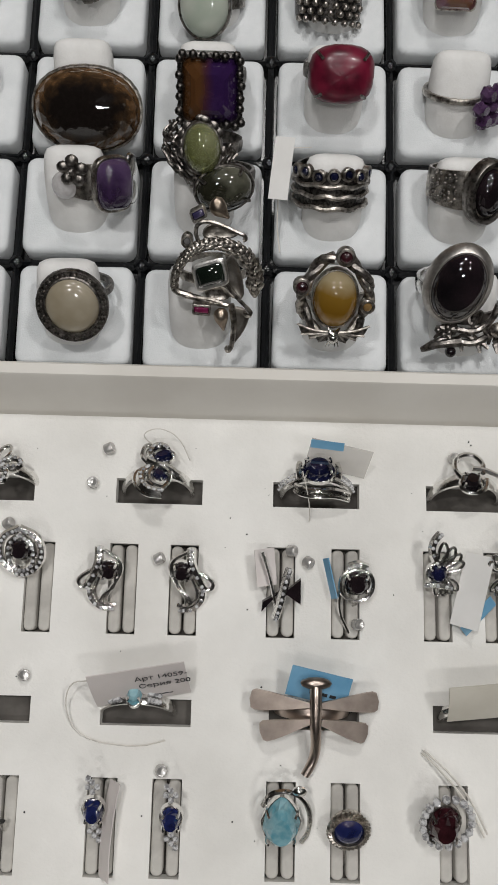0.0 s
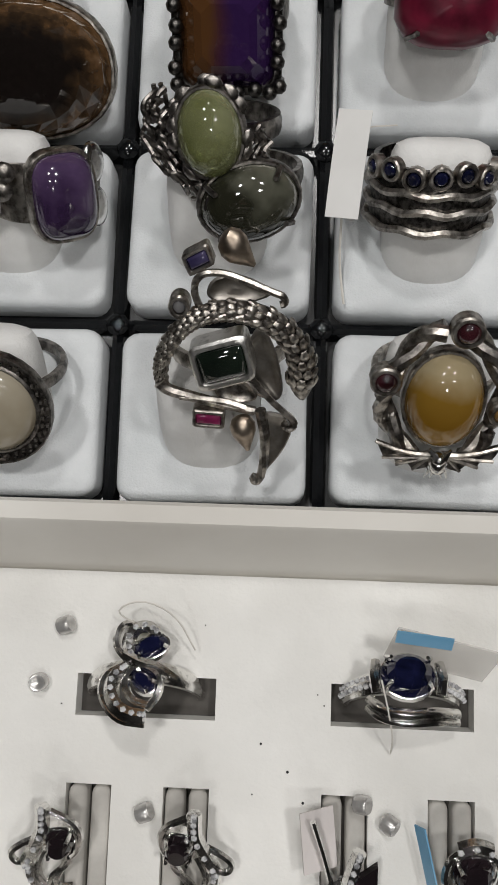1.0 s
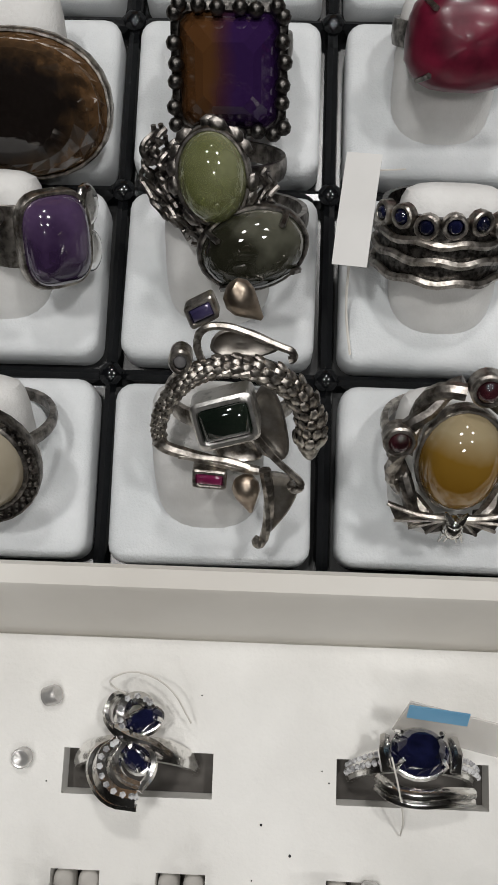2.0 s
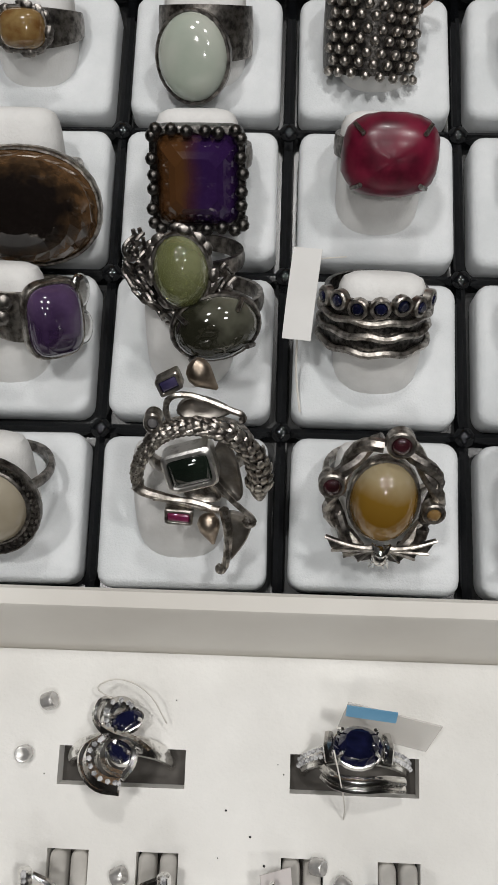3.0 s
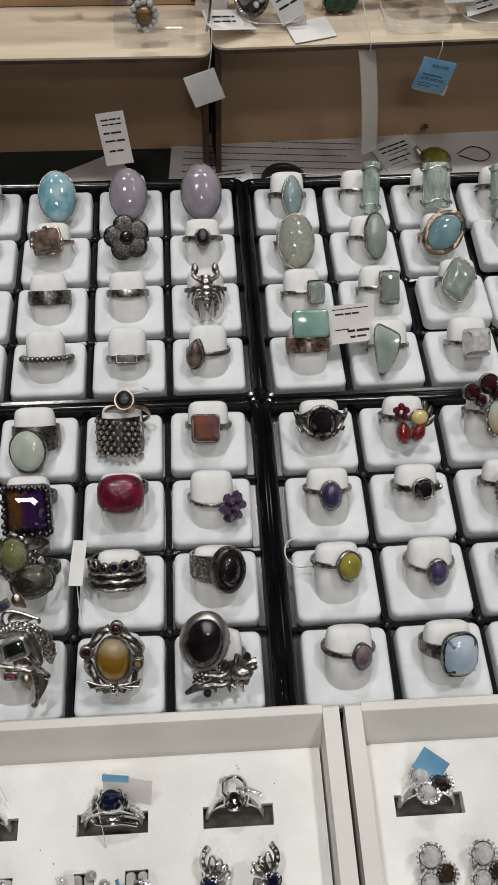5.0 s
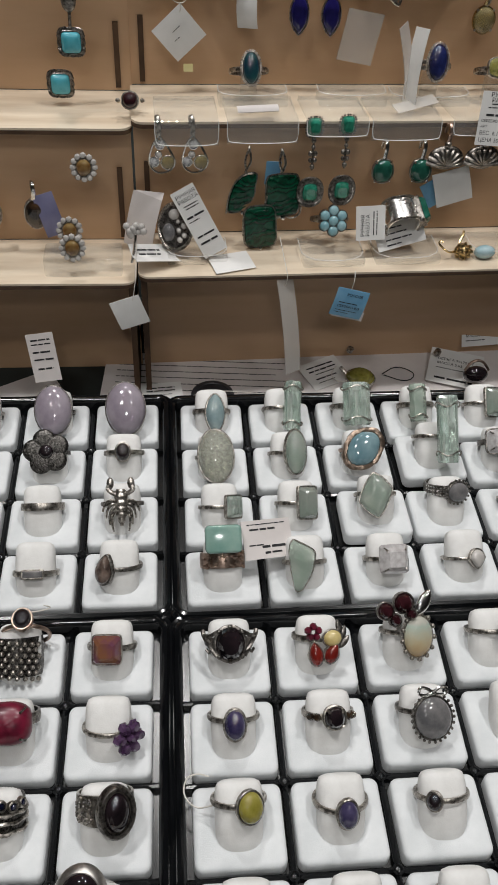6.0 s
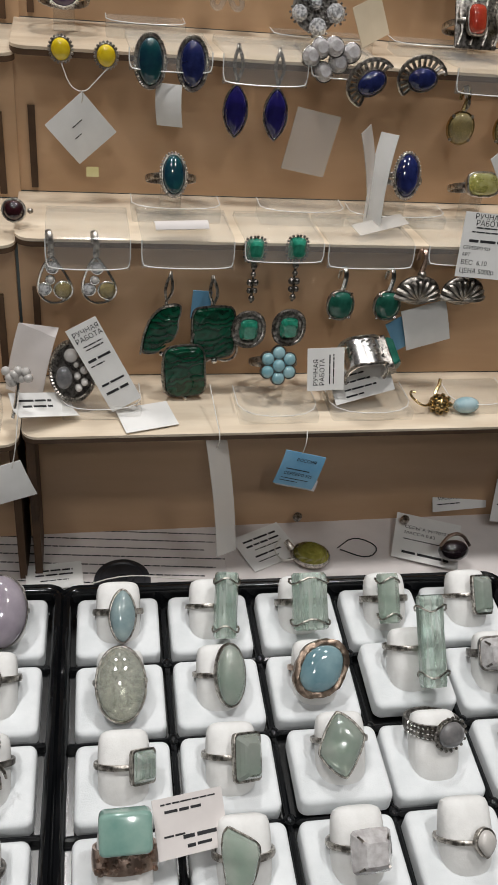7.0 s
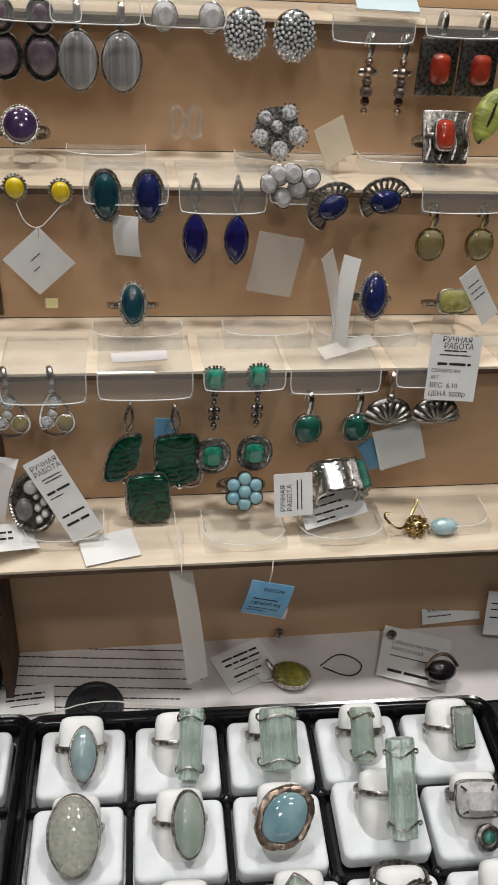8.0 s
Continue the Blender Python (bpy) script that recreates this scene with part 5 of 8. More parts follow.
ring("D", 3, 1, "silver wire ring with upright aquamarine crystal", "crystal", 9.6, 25.0, 7.5, AQUA, spin=18, roll=-4, along=6, lift=1.2, seed=2)
ring("D", 3, 2, "silver wire ring with thick green aquamarine", "crystal", 14.5, 22.0, 9.0, AQUA, spin=4, along=6, lift=0.6, seed=3, band=2.6)
ring("D", 3, 3, "silver wire ring with narrow green crystal", "crystal", 8.8, 19.5, 7.0, SEAGREEN, spin=-10, along=6, lift=1.0, seed=4, band=2.6)
ring("D", 3, 4, "slim silver ring with grey-green rectangle", "step", 8.6, 15.0, 3.6, SEAGREEN, spin=18, along=6, lift=0.8)


# ---- white boxes with foam inserts ----
def foam_box(x0, x1, slots):
    """A white box, open above, with a foam insert cut by slots (x, y, width, height)."""
    y1, y0, top, z = -0.0425, -0.19, 0.0088, -0.006
    t = thing("display_box", pose(0, 0, 0), "white painted open display box with a slotted foam insert", "display box", "white display boxes")
    lean = 0.0067
    bm = bmesh.new()
    loft(bm, [[(x, y1 - 0.0026, TABLE + 0.0002), (x, y1 + lean, top - 0.0006), (x, y1 + lean + 0.0006, top), (x, y1 + lean + 0.0034, top), (x, y1 + lean + 0.0040, top - 0.0008), (x, y1 + 0.0018, TABLE + 0.0002)] for x in (x0 + 0.0059, x1 - 0.0059)])
    part("back_wall", bm, BOARD, t)
    for a, b in ((x0, x0 + 0.0058), (x1 - 0.0058, x1)):
        bm = bmesh.new()
        prof = ((y0, TABLE + 0.0002), (y0, top - 0.0007), (y0 + 0.0007, top), (y1 + lean + 0.0023, top), (y1 + lean + 0.0030, top - 0.0007), (y1 + 0.0008, TABLE + 0.0002))
        loft(bm, [[(a, *q) for q in prof], [(b, *q) for q in prof]])
        part("side_wall", bm, BOARD, t)
    bm = bmesh.new()
    rounded_box(bm, x0 + 0.006, x1 - 0.006, y0, y0 + 0.005, TABLE + 0.0002, top, 0.0007, 2, 3)
    part("front_wall", bm, BOARD, t)
    # bottom kept dark: shade of slots and edge gap put into its colour
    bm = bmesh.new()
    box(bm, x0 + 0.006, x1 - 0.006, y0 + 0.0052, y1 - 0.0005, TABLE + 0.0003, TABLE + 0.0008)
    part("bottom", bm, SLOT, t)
    # insert with real openings
    fx0, fx1, fy0, fy1 = x0 + 0.0064, x1 - 0.0066, y0 + 0.0056, y1 - 0.0009
    xs = sorted({fx0, fx1, *[s[0] - s[2] / 2 for s in slots], *[s[0] + s[2] / 2 for s in slots]})
    ys = sorted({fy0, fy1, *[s[1] - s[3] / 2 for s in slots], *[s[1] + s[3] / 2 for s in slots]})
    bm = bmesh.new()
    vert = {}

    def v(x, y, h):
        k = (round(x, 6), round(y, 6), h)
        if k not in vert:
            wob = 0.0003 * noise.noise((x * 90, y * 90, 3)) if h == z else 0
            vert[k] = bm.verts.new((x, y, h + wob))
        return vert[k]
    solid = {}
    for i in range(len(xs) - 1):
        for j in range(len(ys) - 1):
            cx, cy = (xs[i] + xs[i + 1]) / 2, (ys[j] + ys[j + 1]) / 2
            solid[i, j] = not any(abs(cx - s[0]) < s[2] / 2 and abs(cy - s[1]) < s[3] / 2 for s in slots)
    low = TABLE + 0.001
    for (i, j), full in solid.items():
        if not full:
            continue
        a, b, c, d = (xs[i], ys[j]), (xs[i + 1], ys[j]), (xs[i + 1], ys[j + 1]), (xs[i], ys[j + 1])
        bm.faces.new([v(*p, z) for p in (a, b, c, d)])
        for p, q, k in ((a, b, (i, j - 1)), (b, c, (i + 1, j)), (c, d, (i, j + 1)), (d, a, (i - 1, j))):
            if not solid.get(k, False):
                bm.faces.new([v(*p, z), v(*p, low), v(*q, low), v(*q, z)])
    part("foam_insert", bm, FOAM, t, smooth=False)
    return t


H, V = (0.0242, 0.0070), (0.0078, 0.0245)
SLOTS_A = []
for sx in (-0.1115, -0.0645, -0.0205, 0.0225):
    SLOTS_A.append((sx, -0.0645, *H))
for sx in (-0.0965, -0.0735, -0.0568, -0.0300, -0.0122, 0.0132, 0.0300):
    SLOTS_A.append((sx, -0.0915, *V))
for sx in (-0.1085, -0.0655, -0.0205, 0.0235):
    SLOTS_A.append((sx, -0.1240, *H))
for sx in (-0.1020, -0.0760, -0.0590, -0.0290, -0.0120, 0.0165):
    SLOTS_A.append((sx, -0.1530, *V))
foam_box(-0.1300, 0.0592, SLOTS_A)
SLOTS_B = [(0.0890, -0.0645, *H), (0.0865, -0.0915, *V), (0.1040, -0.0915, *V)]
foam_box(0.0612, 0.2504, SLOTS_B)


# ---- stepped shelves ----
STEP = ((0.0, 0.0705), (0.0355, 0.1330), (0.0740, 0.1885), (0.1130, 0.2400), (0.1520, 0.2900))
DEEP = 0.0400


def shelf_unit(m, length, name_label):
    """Plywood stairs: thin treads with burnt edges on upright risers. Local x runs along, y back, from the lowest front edge."""
    t = thing("stepped_shelf", m, name_label, "display shelf", "stepped plywood shelves")
    th = 0.0032
    for k, (y, z) in enumerate(STEP):
        bm = bmesh.new()
        r = 0.006
        back = STEP[k + 1][0] + 0.0058 if k + 1 < len(STEP) else y + DEEP
        pts = [(r + math.cos(radians(a)) * r, y + r + math.sin(radians(a)) * r) for a in range(180, 271, 15)]
        pts += [(length - r + math.cos(radians(a)) * r, y + r + math.sin(radians(a)) * r) for a in range(270, 361, 15)]
        pts += [(length, back), (0, back)]
        loft(bm, [[(px, py, z - 0.0011) for px, py in pts], [(px, py, z) for px, py in pts]])
        tread = part("tread", bm, PLY, t)
        # burnt edge band, which also paints the shadow line under the tread
        bm = bmesh.new()
        pts2 = [(px, py + 0.0001) for px, py in pts]
        loft(bm, [[(px, py, z - th) for px, py in pts2], [(px, py, z - 0.0012) for px, py in pts2]])
        part("edge", bm, BURNT, tread, "dark burnt plywood edge with the shadow line painted in")
        low = TABLE + 0.0003 if k == 0 else STEP[k - 1][1] + 0.0003
        bm = bmesh.new()
        box(bm, 0.0008, length - 0.0008, y + 0.0345 if k == 0 else y + 0.006, y + 0.0375 if k == 0 else y + 0.009, low, z - th - 0.0003)
        part("riser", bm, RISER, t)
    for x in (0.0012, length - 0.0045):
        bm = bmesh.new()
        box(bm, x, x + 0.003, 0.008, 0.034, TABLE + 0.0003, STEP[0][1] - th - 0.0003)
        part("leg", bm, BURNT, t)
    for k in (1, 2, 3):
        for x in (0.0052, length - 0.0085):
            bm = bmesh.new()
            box(bm, x, x + 0.0026, STEP[k][0] + 0.0048, STEP[k][0] + 0.0058, STEP[k - 1][1] + 0.002, STEP[k][1] - 0.022)
            part("joint", bm, BURNT, t, "dark burnt joint")
    return t


SHELF = Matrix.Translation((0.0272, 0.2555, 0.0008)) @ Matrix.Rotation(radians(2.2), 4, "Z")
shelf_unit(SHELF, 0.30, "beige plywood stepped shelf holding earrings on clear stands")
SHELF_LEFT = Matrix.Translation((0.0262 - 0.3, 0.2530, -0.002)) @ Matrix.Rotation(radians(0.3), 4, "Z")
shelf_unit(SHELF_LEFT, 0.30, "beige plywood stepped shelf beside the longer run")


# ---- jewellery in the foam ----
FZ = -0.006


def pave(bm, pts, r=0.0006):
    for p in pts:
        bmesh.ops.create_icosphere(bm, subdivisions=1, radius=r, matrix=Matrix.Translation(p))


def claw_set(t, at, w, h, d, material, metal, name="stone", power=2.0, kind="oval", n=10):
    """A cut stone with its collar and four claws."""
    bm = bmesh.new()
    faceted(bm, w, h, d, power, kind, n, at)
    st = part(name, bm, material, t, smooth=False)
    bm = bmesh.new()
    rim_of(bm, w * 0.96, h * 0.96, 0.0004, -0.0014, 0.0001, power, kind, 18, at)
    part("collar", bm, metal, t)
    for a in (40, 140, 220, 320):
        x, y = math.cos(radians(a)) * w * 0.5, math.sin(radians(a)) * h * 0.5
        bm = bmesh.new()
        tube(bm, [at @ Vector((x, y, -0.001)), at @ Vector((x * 1.06, y * 1.06, d * 0.5)), at @ Vector((x * 0.86, y * 0.86, d * 0.9))], 0.00035, 5)
        part("claw", bm, metal, t)
    return st


def wire_loop(t, at, pts, r=0.00065, metal=None, stones=False):
    """A bent wire, or a channel of small white stones."""
    bm = bmesh.new()
    # smooth the corners
    ps = [Vector((x * MM, y * MM, z * MM)) for x, y, z in pts]
    for _ in range(2):
        q = [ps[0]]
        for a, b in zip(ps, ps[1:]):
            q += [a.lerp(b, 0.25), a.lerp(b, 0.75)]
        ps = q + [ps[-1]]
    tube(bm, [at @ p for p in ps], r * (1.5 if stones else 1), 6)
    w = part("loop", bm, metal or BRIGHT, t)
    if stones:
        bm = bmesh.new()
        total = max(3, int(sum((a - b).length for a, b in zip(ps, ps[1:])) / 0.0011))
        for i in range(total):
            f = i / (total - 1) * (len(ps) - 1)
            k = min(int(f), len(ps) - 2)
            pave(bm, [at @ (ps[k].lerp(ps[k + 1], f - k) + Vector((0, 0, r * 1.1)))], 0.0006)
        tagged(part("pave", bm, WHITEGEM, w, "row of tiny white stones", smooth=False), kind="stuff")


def half_hoop(t, at, metal, wide=0.0028, radius=0.0092, a0=-6, a1=186):
    """The upper part of a ring that stands in a slot."""
    bm = bmesh.new()
    loops = []
    for i in range(25):
        a = radians(a0 + (a1 - a0) * i / 24)
        c, s = math.cos(a), math.sin(a)
        k = wide / 2 * (0.75 + 0.6 * max(0, s))
        loops.append([at @ Vector(((radius + q) * c, y, (radius + q) * s)) for q, y in ((0, -k), (0.0008, -k), (0.0012, -k * 0.4), (0.0012, k * 0.4), (0.0008, k), (0, k))])
    loft(bm, loops)
    part("band", bm, metal, t)


def slot_ring_at(x, y, lean=14, turn=0):
    return Matrix.Translation((x, y, FZ - 0.0034)) @ Matrix.Rotation(radians(turn), 4, "Z") @ Matrix.Rotation(radians(-lean), 4, "X")


TOP = Matrix.Translation((0, 0, 0.0100))
GROUP = "jewellery in the foam slots"

# ring of looped wires with two marquise sapphires
t = thing("ring", slot_ring_at(-0.0650, -0.0640, 27), "silver butterfly ring with blue marquise stones in the foam", "ring", GROUP)
half_hoop(t, Matrix(), BRIGHT)
wire_loop(t, TOP, ((0, 0, 1), (-3, 2, 1.2), (-4.5, 4.3, 1.5), (-3.8, 7.2, 1.6), (-2.0, 7.8, 1.6), (-0.6, 6.6, 1.6)), 0.00065)
wire_loop(t, TOP, ((-1.3, 2.0, 1.8), (-2.2, 4.3, 2.0), (-1.1, 6.6, 2.1), (1.0, 7.0, 2.1), (2.6, 5.9, 2.0)), 0.0008, stones=True)
wire_loop(t, TOP, ((-2.0, -0.3, 1.4), (-4.2, -2.3, 1.5), (-3.6, -5.6, 1.6), (-1.3, -7.9, 1.6), (2.0, -8.2, 1.5)), 0.0009, stones=True)
wire_loop(t, TOP, ((-2.2, 0.6, 1.0), (-5.6, -1.4, 1.0), (-5.8, -5.0, 1.1), (-2.6, -9.0, 1.2), (2.2, -9.4, 1.2)), 0.0006)
wire_loop(t, TOP, ((-0.6, -0.3, 1.8), (-2.0, -2.6, 1.9), (-0.6, -5.6, 1.9), (2.4, -6.4, 1.8)), 0.0007)
wire_loop(t, TOP, ((0, 0.3, 2.0), (3.6, -1.2, 1.8), (4.2, -4.2, 1.6), (2.2, -7.0, 1.5)), 0.0007)
wire_loop(t, TOP, ((-2.4, 2.0, 2.2), (0.6, 0.4, 2.4), (3.2, 0.2, 1.8), (6.4, -1.6, 0.4)), 0.0009)
claw_set(t, TOP @ Matrix.Translation((0.0018, 0.0034, 0.0019)) @ Matrix.Rotation(0.42, 4, "Z"), 0.0062, 0.0036, 0.0018, SAPPHIRE, BRIGHT, kind="oval")
claw_set(t, TOP @ Matrix.Translation((0.0011, -0.0024, 0.0014)) @ Matrix.Rotation(-0.6, 4, "Z"), 0.0046, 0.0030, 0.0014, SAPPHIRE, BRIGHT)

# oval sapphire ring
t = thing("ring", slot_ring_at(-0.0205, -0.0640, 27), "silver ring with large oval dark sapphire and stone-set shoulders", "ring", GROUP)
half_hoop(t, Matrix(), BRIGHT, 0.0030)
claw_set(t, TOP @ Matrix.Translation((0, 0.0004, 0.0014)), 0.0090, 0.0074, 0.0034, SAPPHIRE, BRIGHT, n=14)
for s in (-1, 1):
    bm = bmesh.new()
    loft(bm, [[(s * math.cos(radians(a)) * (0.0102 + q), y * (0.7 + 0.3 * (a - 14) / 50), math.sin(radians(a)) * (0.0102 + q)) for q, y in ((0, -0.0013), (0.0006, -0.0013), (0.0009, 0), (0.0006, 0.0013), (0, 0.0013))] for a in range(64, 12, -6)])
    sh = part("shoulder", bm, BRIGHT, t)
    bm = bmesh.new()
    for k in range(8):
        a = radians(60 - 6 * k)
        for r_ in (-0.5, 0.5):
            pave(bm, [(s * math.cos(a + r_ * 0.05) * 0.0109, r_ * 0.0013 * (1 - 0.04 * k), math.sin(a + r_ * 0.05) * 0.0109)], 0.00058)
    tagged(part("pave", bm, WHITEGEM, sh, "rows of tiny white stones", smooth=False), kind="stuff")
    bm = bmesh.new()
    tube(bm, [(s * 0.0052, -0.0026, 0.0116), (s * 0.0056, 0, 0.0122), (s * 0.0052, 0.0026, 0.0116)], 0.0009, 7)
    part("clasp", bm, BRIGHT, t)
bm = bmesh.new()
for dz, y in ((0, -0.0050), (-0.0012, -0.0060)):
    tube(bm, [(-0.0062, y + 0.0024, 0.0086 + dz), (-0.0042, y + 0.0002, 0.0098 + dz), (0, y - 0.0006, 0.0103 + dz), (0.0044, y + 0.0002, 0.0098 + dz), (0.0086, y + 0.0010, 0.0068 + dz)], 0.0009, 8, None, 0.8)
part("gallery", bm, BRIGHT, t)

# looped ring with round dark stone
t = thing("ring", slot_ring_at(0.0215, -0.0640, 27), "silver looped ring with round nearly black stone", "ring", GROUP)
half_hoop(t, Matrix(), BRIGHT)
wire_loop(t, TOP, ((-2, -1, 1), (-4.5, 2, 1.2), (-3.5, 6.5, 1.5), (1, 7.6, 1.5), (4, 4.5, 1.4), (3.4, 1, 1.2)), 0.0007)
wire_loop(t, TOP, ((-1, 0.5, 1.5), (-4, -3, 1.4), (-1, -6, 1.4), (3.5, -4.6, 1.4), (4, -1, 1.4)), 0.0007)
wire_loop(t, TOP, ((0.5, 2.4, 1.6), (4, 2.2, 1.5), (9, 0.6, 0)), 0.0007)
claw_set(t, TOP @ Matrix.Translation((-0.0004, -0.0024, 0.0014)), 0.0056, 0.0056, 0.0026, ONYX, BRIGHT)

t = thing("ring", slot_ring_at(-0.1080, -0.0640, 27), "silver flower ring with white stones", "ring", GROUP)
half_hoop(t, Matrix(), BRIGHT)
for k in range(5):
    a = 2 * math.pi * k / 5
    wire_loop(t, TOP, ((0, 0, 1.5), (4.2 * math.cos(a - 0.5), 4.2 * math.sin(a - 0.5), 2), (7 * math.cos(a), 7 * math.sin(a), 1.4), (4.2 * math.cos(a + 0.5), 4.2 * math.sin(a + 0.5), 2), (0, 0, 1.5)), 0.0006, stones=k % 2 == 0)


# earrings standing in upright slots
def slot_earring(x, y, label, lean=30, turn=0):
    t = thing("earring", Matrix.Translation((x, y, FZ + 0.0004)) @ Matrix.Rotation(radians(turn), 4, "Z") @ Matrix.Rotation(radians(lean), 4, "X"), label, "earring", GROUP)
    bm = bmesh.new()
    tube(bm, [(0, 0, 0.003), (0, -0.003, 0.0012), (0, -0.009, 0.0002), (0, -0.015, -0.0006)], 0.0009, 6, (1.2, 0.9), 0.6)
    part("post", bm, BRIGHT, t)
    return t, Matrix.Translation((0, 0.0022, 0.0036)) @ Matrix.Diagonal((1.2, 1.2, 1.1, 1))


for x, y, mirror in ((-0.0765, -0.0860, 1), (-0.0568, -0.0860, -1)):
    t, at = slot_earring(x, y, "silver looped earring with round dark stone in foam", 30, 6 * mirror)
    m = mirror
    wire_loop(t, at, [(-m * x / 1.2, y / 1.2, z) for x, y, z in ((1.9, 6.8, 1.0), (2.1, 4.4, 1.4), (2.6, 2.0, 1.6), (6.5, -4.7, 1.0))], 0.0008, stones=True)
    wire_loop(t, at, [(-m * x / 1.2, y / 1.2, z) for x, y, z in ((0.9, 5.4, 0.8), (-3.0, 2.8, 1.0), (-3.4, -1.2, 1.0), (0.6, -6.2, 1.2), (2.6, -9.2, 1.2), (1.6, -11.0, 1.0), (-0.4, -10.8, 0.8))], 0.00062)
    wire_loop(t, at, [(-m * x / 1.2, y / 1.2, z) for x, y, z in ((-1.4, -2.4, 1.2), (-0.8, -5.4, 1.3), (2.4, -7.4, 1.3), (3.4, -9.6, 1.2))], 0.00055)
    wire_loop(t, at, [(-m * x / 1.2, y / 1.2, z) for x, y, z in ((2.8, -2.0, 1.2), (4.6, -5.4, 1.2), (4.8, -8.6, 1.1), (2.6, -11.2, 1.0))], 0.00055)
    wire_loop(t, at, [(-m * x / 1.2, y / 1.2, z) for x, y, z in ((3.6, 0.4, 1.0), (7.0, -1.0, 1.0), (9.0, -2.8, 0.9), (8.4, -4.8, 0.9), (6.4, -4.6, 1.0))], 0.00062)
    wire_loop(t, at, [(-m * x / 1.2, y / 1.2, z) for x, y, z in ((6.1, -5.0, 1.0), (6.2, -8.2, 1.0), (3.8, -11.4, 1.0), (0.6, -11.8, 0.9))], 0.0008, stones=True)
    claw_set(t, at @ Matrix.Translation((0, 0, 0.0016)), 0.0042, 0.0042, 0.0024, ONYX, BRIGHT)
t, at = slot_earring(-0.1005, -0.0825, "silver oval earring with dark stone and white rim", 30)
claw_set(t, at @ Matrix.Translation((0, 0.001, 0.001)), 0.0050, 0.0046, 0.0024, ONYX, BRIGHT)
wire_loop(t, at, ((0, 6, 0.4), (-4.4, 4, 0.6), (-5, -2, 0.6), (0, -6.4, 0.6), (5, -2, 0.6), (4.4, 4, 0.6), (0, 6, 0.4)), 0.0007, stones=True)
wire_loop(t, at, ((0, 4.6, 0.6), (-3, 2, 0.8), (-2.6, -3, 0.8), (0, -4.6, 0.8), (2.6, -3, 0.8), (3, 2, 0.8), (0, 4.6, 0.6)), 0.0006, stones=True)
t, at = slot_earring(-0.0300, -0.0900, "silver earring with black triangular stones in foam", 26)
for s in (-1, 1):
    bm = bmesh.new()
    loft(bm, [[at @ Vector((s * px * MM, py * MM, z)) for px, py in ((0.6, -1.5), (4.2, 2.8 * s - 1), (4.4, -5.2 + s))] for z in (0.0, 0.0012)])
    part("stone", bm, ONYX, t, smooth=False)
wire_loop(t, at, ((1.6, 4.5, 1.6), (0.6, 1, 1.9), (0, -3, 1.9), (-1.2, -7.4, 1.6)), 0.0008, stones=True)
wire_loop(t, at, ((-4.6, 8, 0.4), (-2.4, 1, 1), (-1, -6, 1)), 0.0005)
t, at = slot_earring(-0.0098, -0.0895, "silver earring with round dark stone in bezel", 26)
claw_set(t, at @ Matrix.Translation((0, 0.001, 0.001)), 0.0056, 0.0056, 0.0026, ONYX, BRIGHT)
wire_loop(t, at, ((0, 4.6, 0.6), (-3.6, 3, 0.8), (-3.8, -2, 0.8), (0, -4, 0.8), (3.8, -2, 0.8), (3.6, 3, 0.8), (0, 4.6, 0.6)), 0.0006)
wire_loop(t, at, ((-2, 4.4, 0.4), (0, 5.4, 0.6), (2, 4.4, 0.4)), 0.0008, stones=True)
wire_loop(t, at, ((-3.4, 0, 0.4), (-4, -6, 0.4), (-1, -12, 0.4)), 0.0005)
for x, y, m in ((0.0132, -0.0850, 1), (0.0312, -0.0850, -1)):
    t, at = slot_earring(x, y, "silver fan-shaped butterfly earring with blue stone", 28, -4 * m)
    for k in range(4):
        a = radians(94 - 20 * k)
        for sgn, ln in ((1, 8.0 - 0.7 * k), (-1, 6.2)):
            dx, dy = m * math.cos(a), sgn * math.sin(a) if sgn > 0 else -math.sin(radians(44 + 17 * k))
            if sgn < 0:
                dx = m * math.cos(radians(44 + 17 * k))
            px, py = -dy * 1.3, dx * 1.3
            wire_loop(t, at, ((-m * 0.8, 0, 1), (dx * ln * 0.6 + px, dy * ln * 0.6 + py, 1.2), (dx * ln, dy * ln, 1), (dx * ln * 0.6 - px, dy * ln * 0.6 - py, 1.2), (-m * 0.8, 0, 1)), 0.00045)
    wire_loop(t, at, ((-m * 1, 1.6, 1), (-m * 3, 4.6, 1), (-m * 3, 7.4, 1), (-m * 1.6, 9.4, 1)), 0.0008, stones=True)
    wire_loop(t, at, ((-m * 3.2, -3.2, 1), (-m * 0.6, -2.8, 1.2), (m * 2.4, -3.2, 1)), 0.0008, stones=True)
    claw_set(t, at @ Matrix.Translation((-m * 0.001, 0, 0.0014)), 0.0046, 0.0040, 0.0022, SAPPHIRE, BRIGHT)

# second pair of rows
t = thing("ring", slot_ring_at(-0.0680, -0.1240, 27), "slim ring with dark teal stone and white side stones", "ring", GROUP)
half_hoop(t, Matrix(), BRIGHT)
claw_set(t, TOP @ Matrix.Translation((0, 0, 0.0010)), 0.0040, 0.0056, 0.0026, SKYBLUE, BRIGHT)
for s in (-1, 1):
    bm = bmesh.new()
    for k in range(8):
        a = radians(68 - 5 * (k // 2))
        pave(bm, [(s * math.cos(a) * 0.0108, (k % 2 - 0.5) * 0.0018, math.sin(a) * 0.0108)], 0.0008)
    tagged(part("pave", bm, WHITEGEM, t, "small white side stones", smooth=False), kind="stuff")
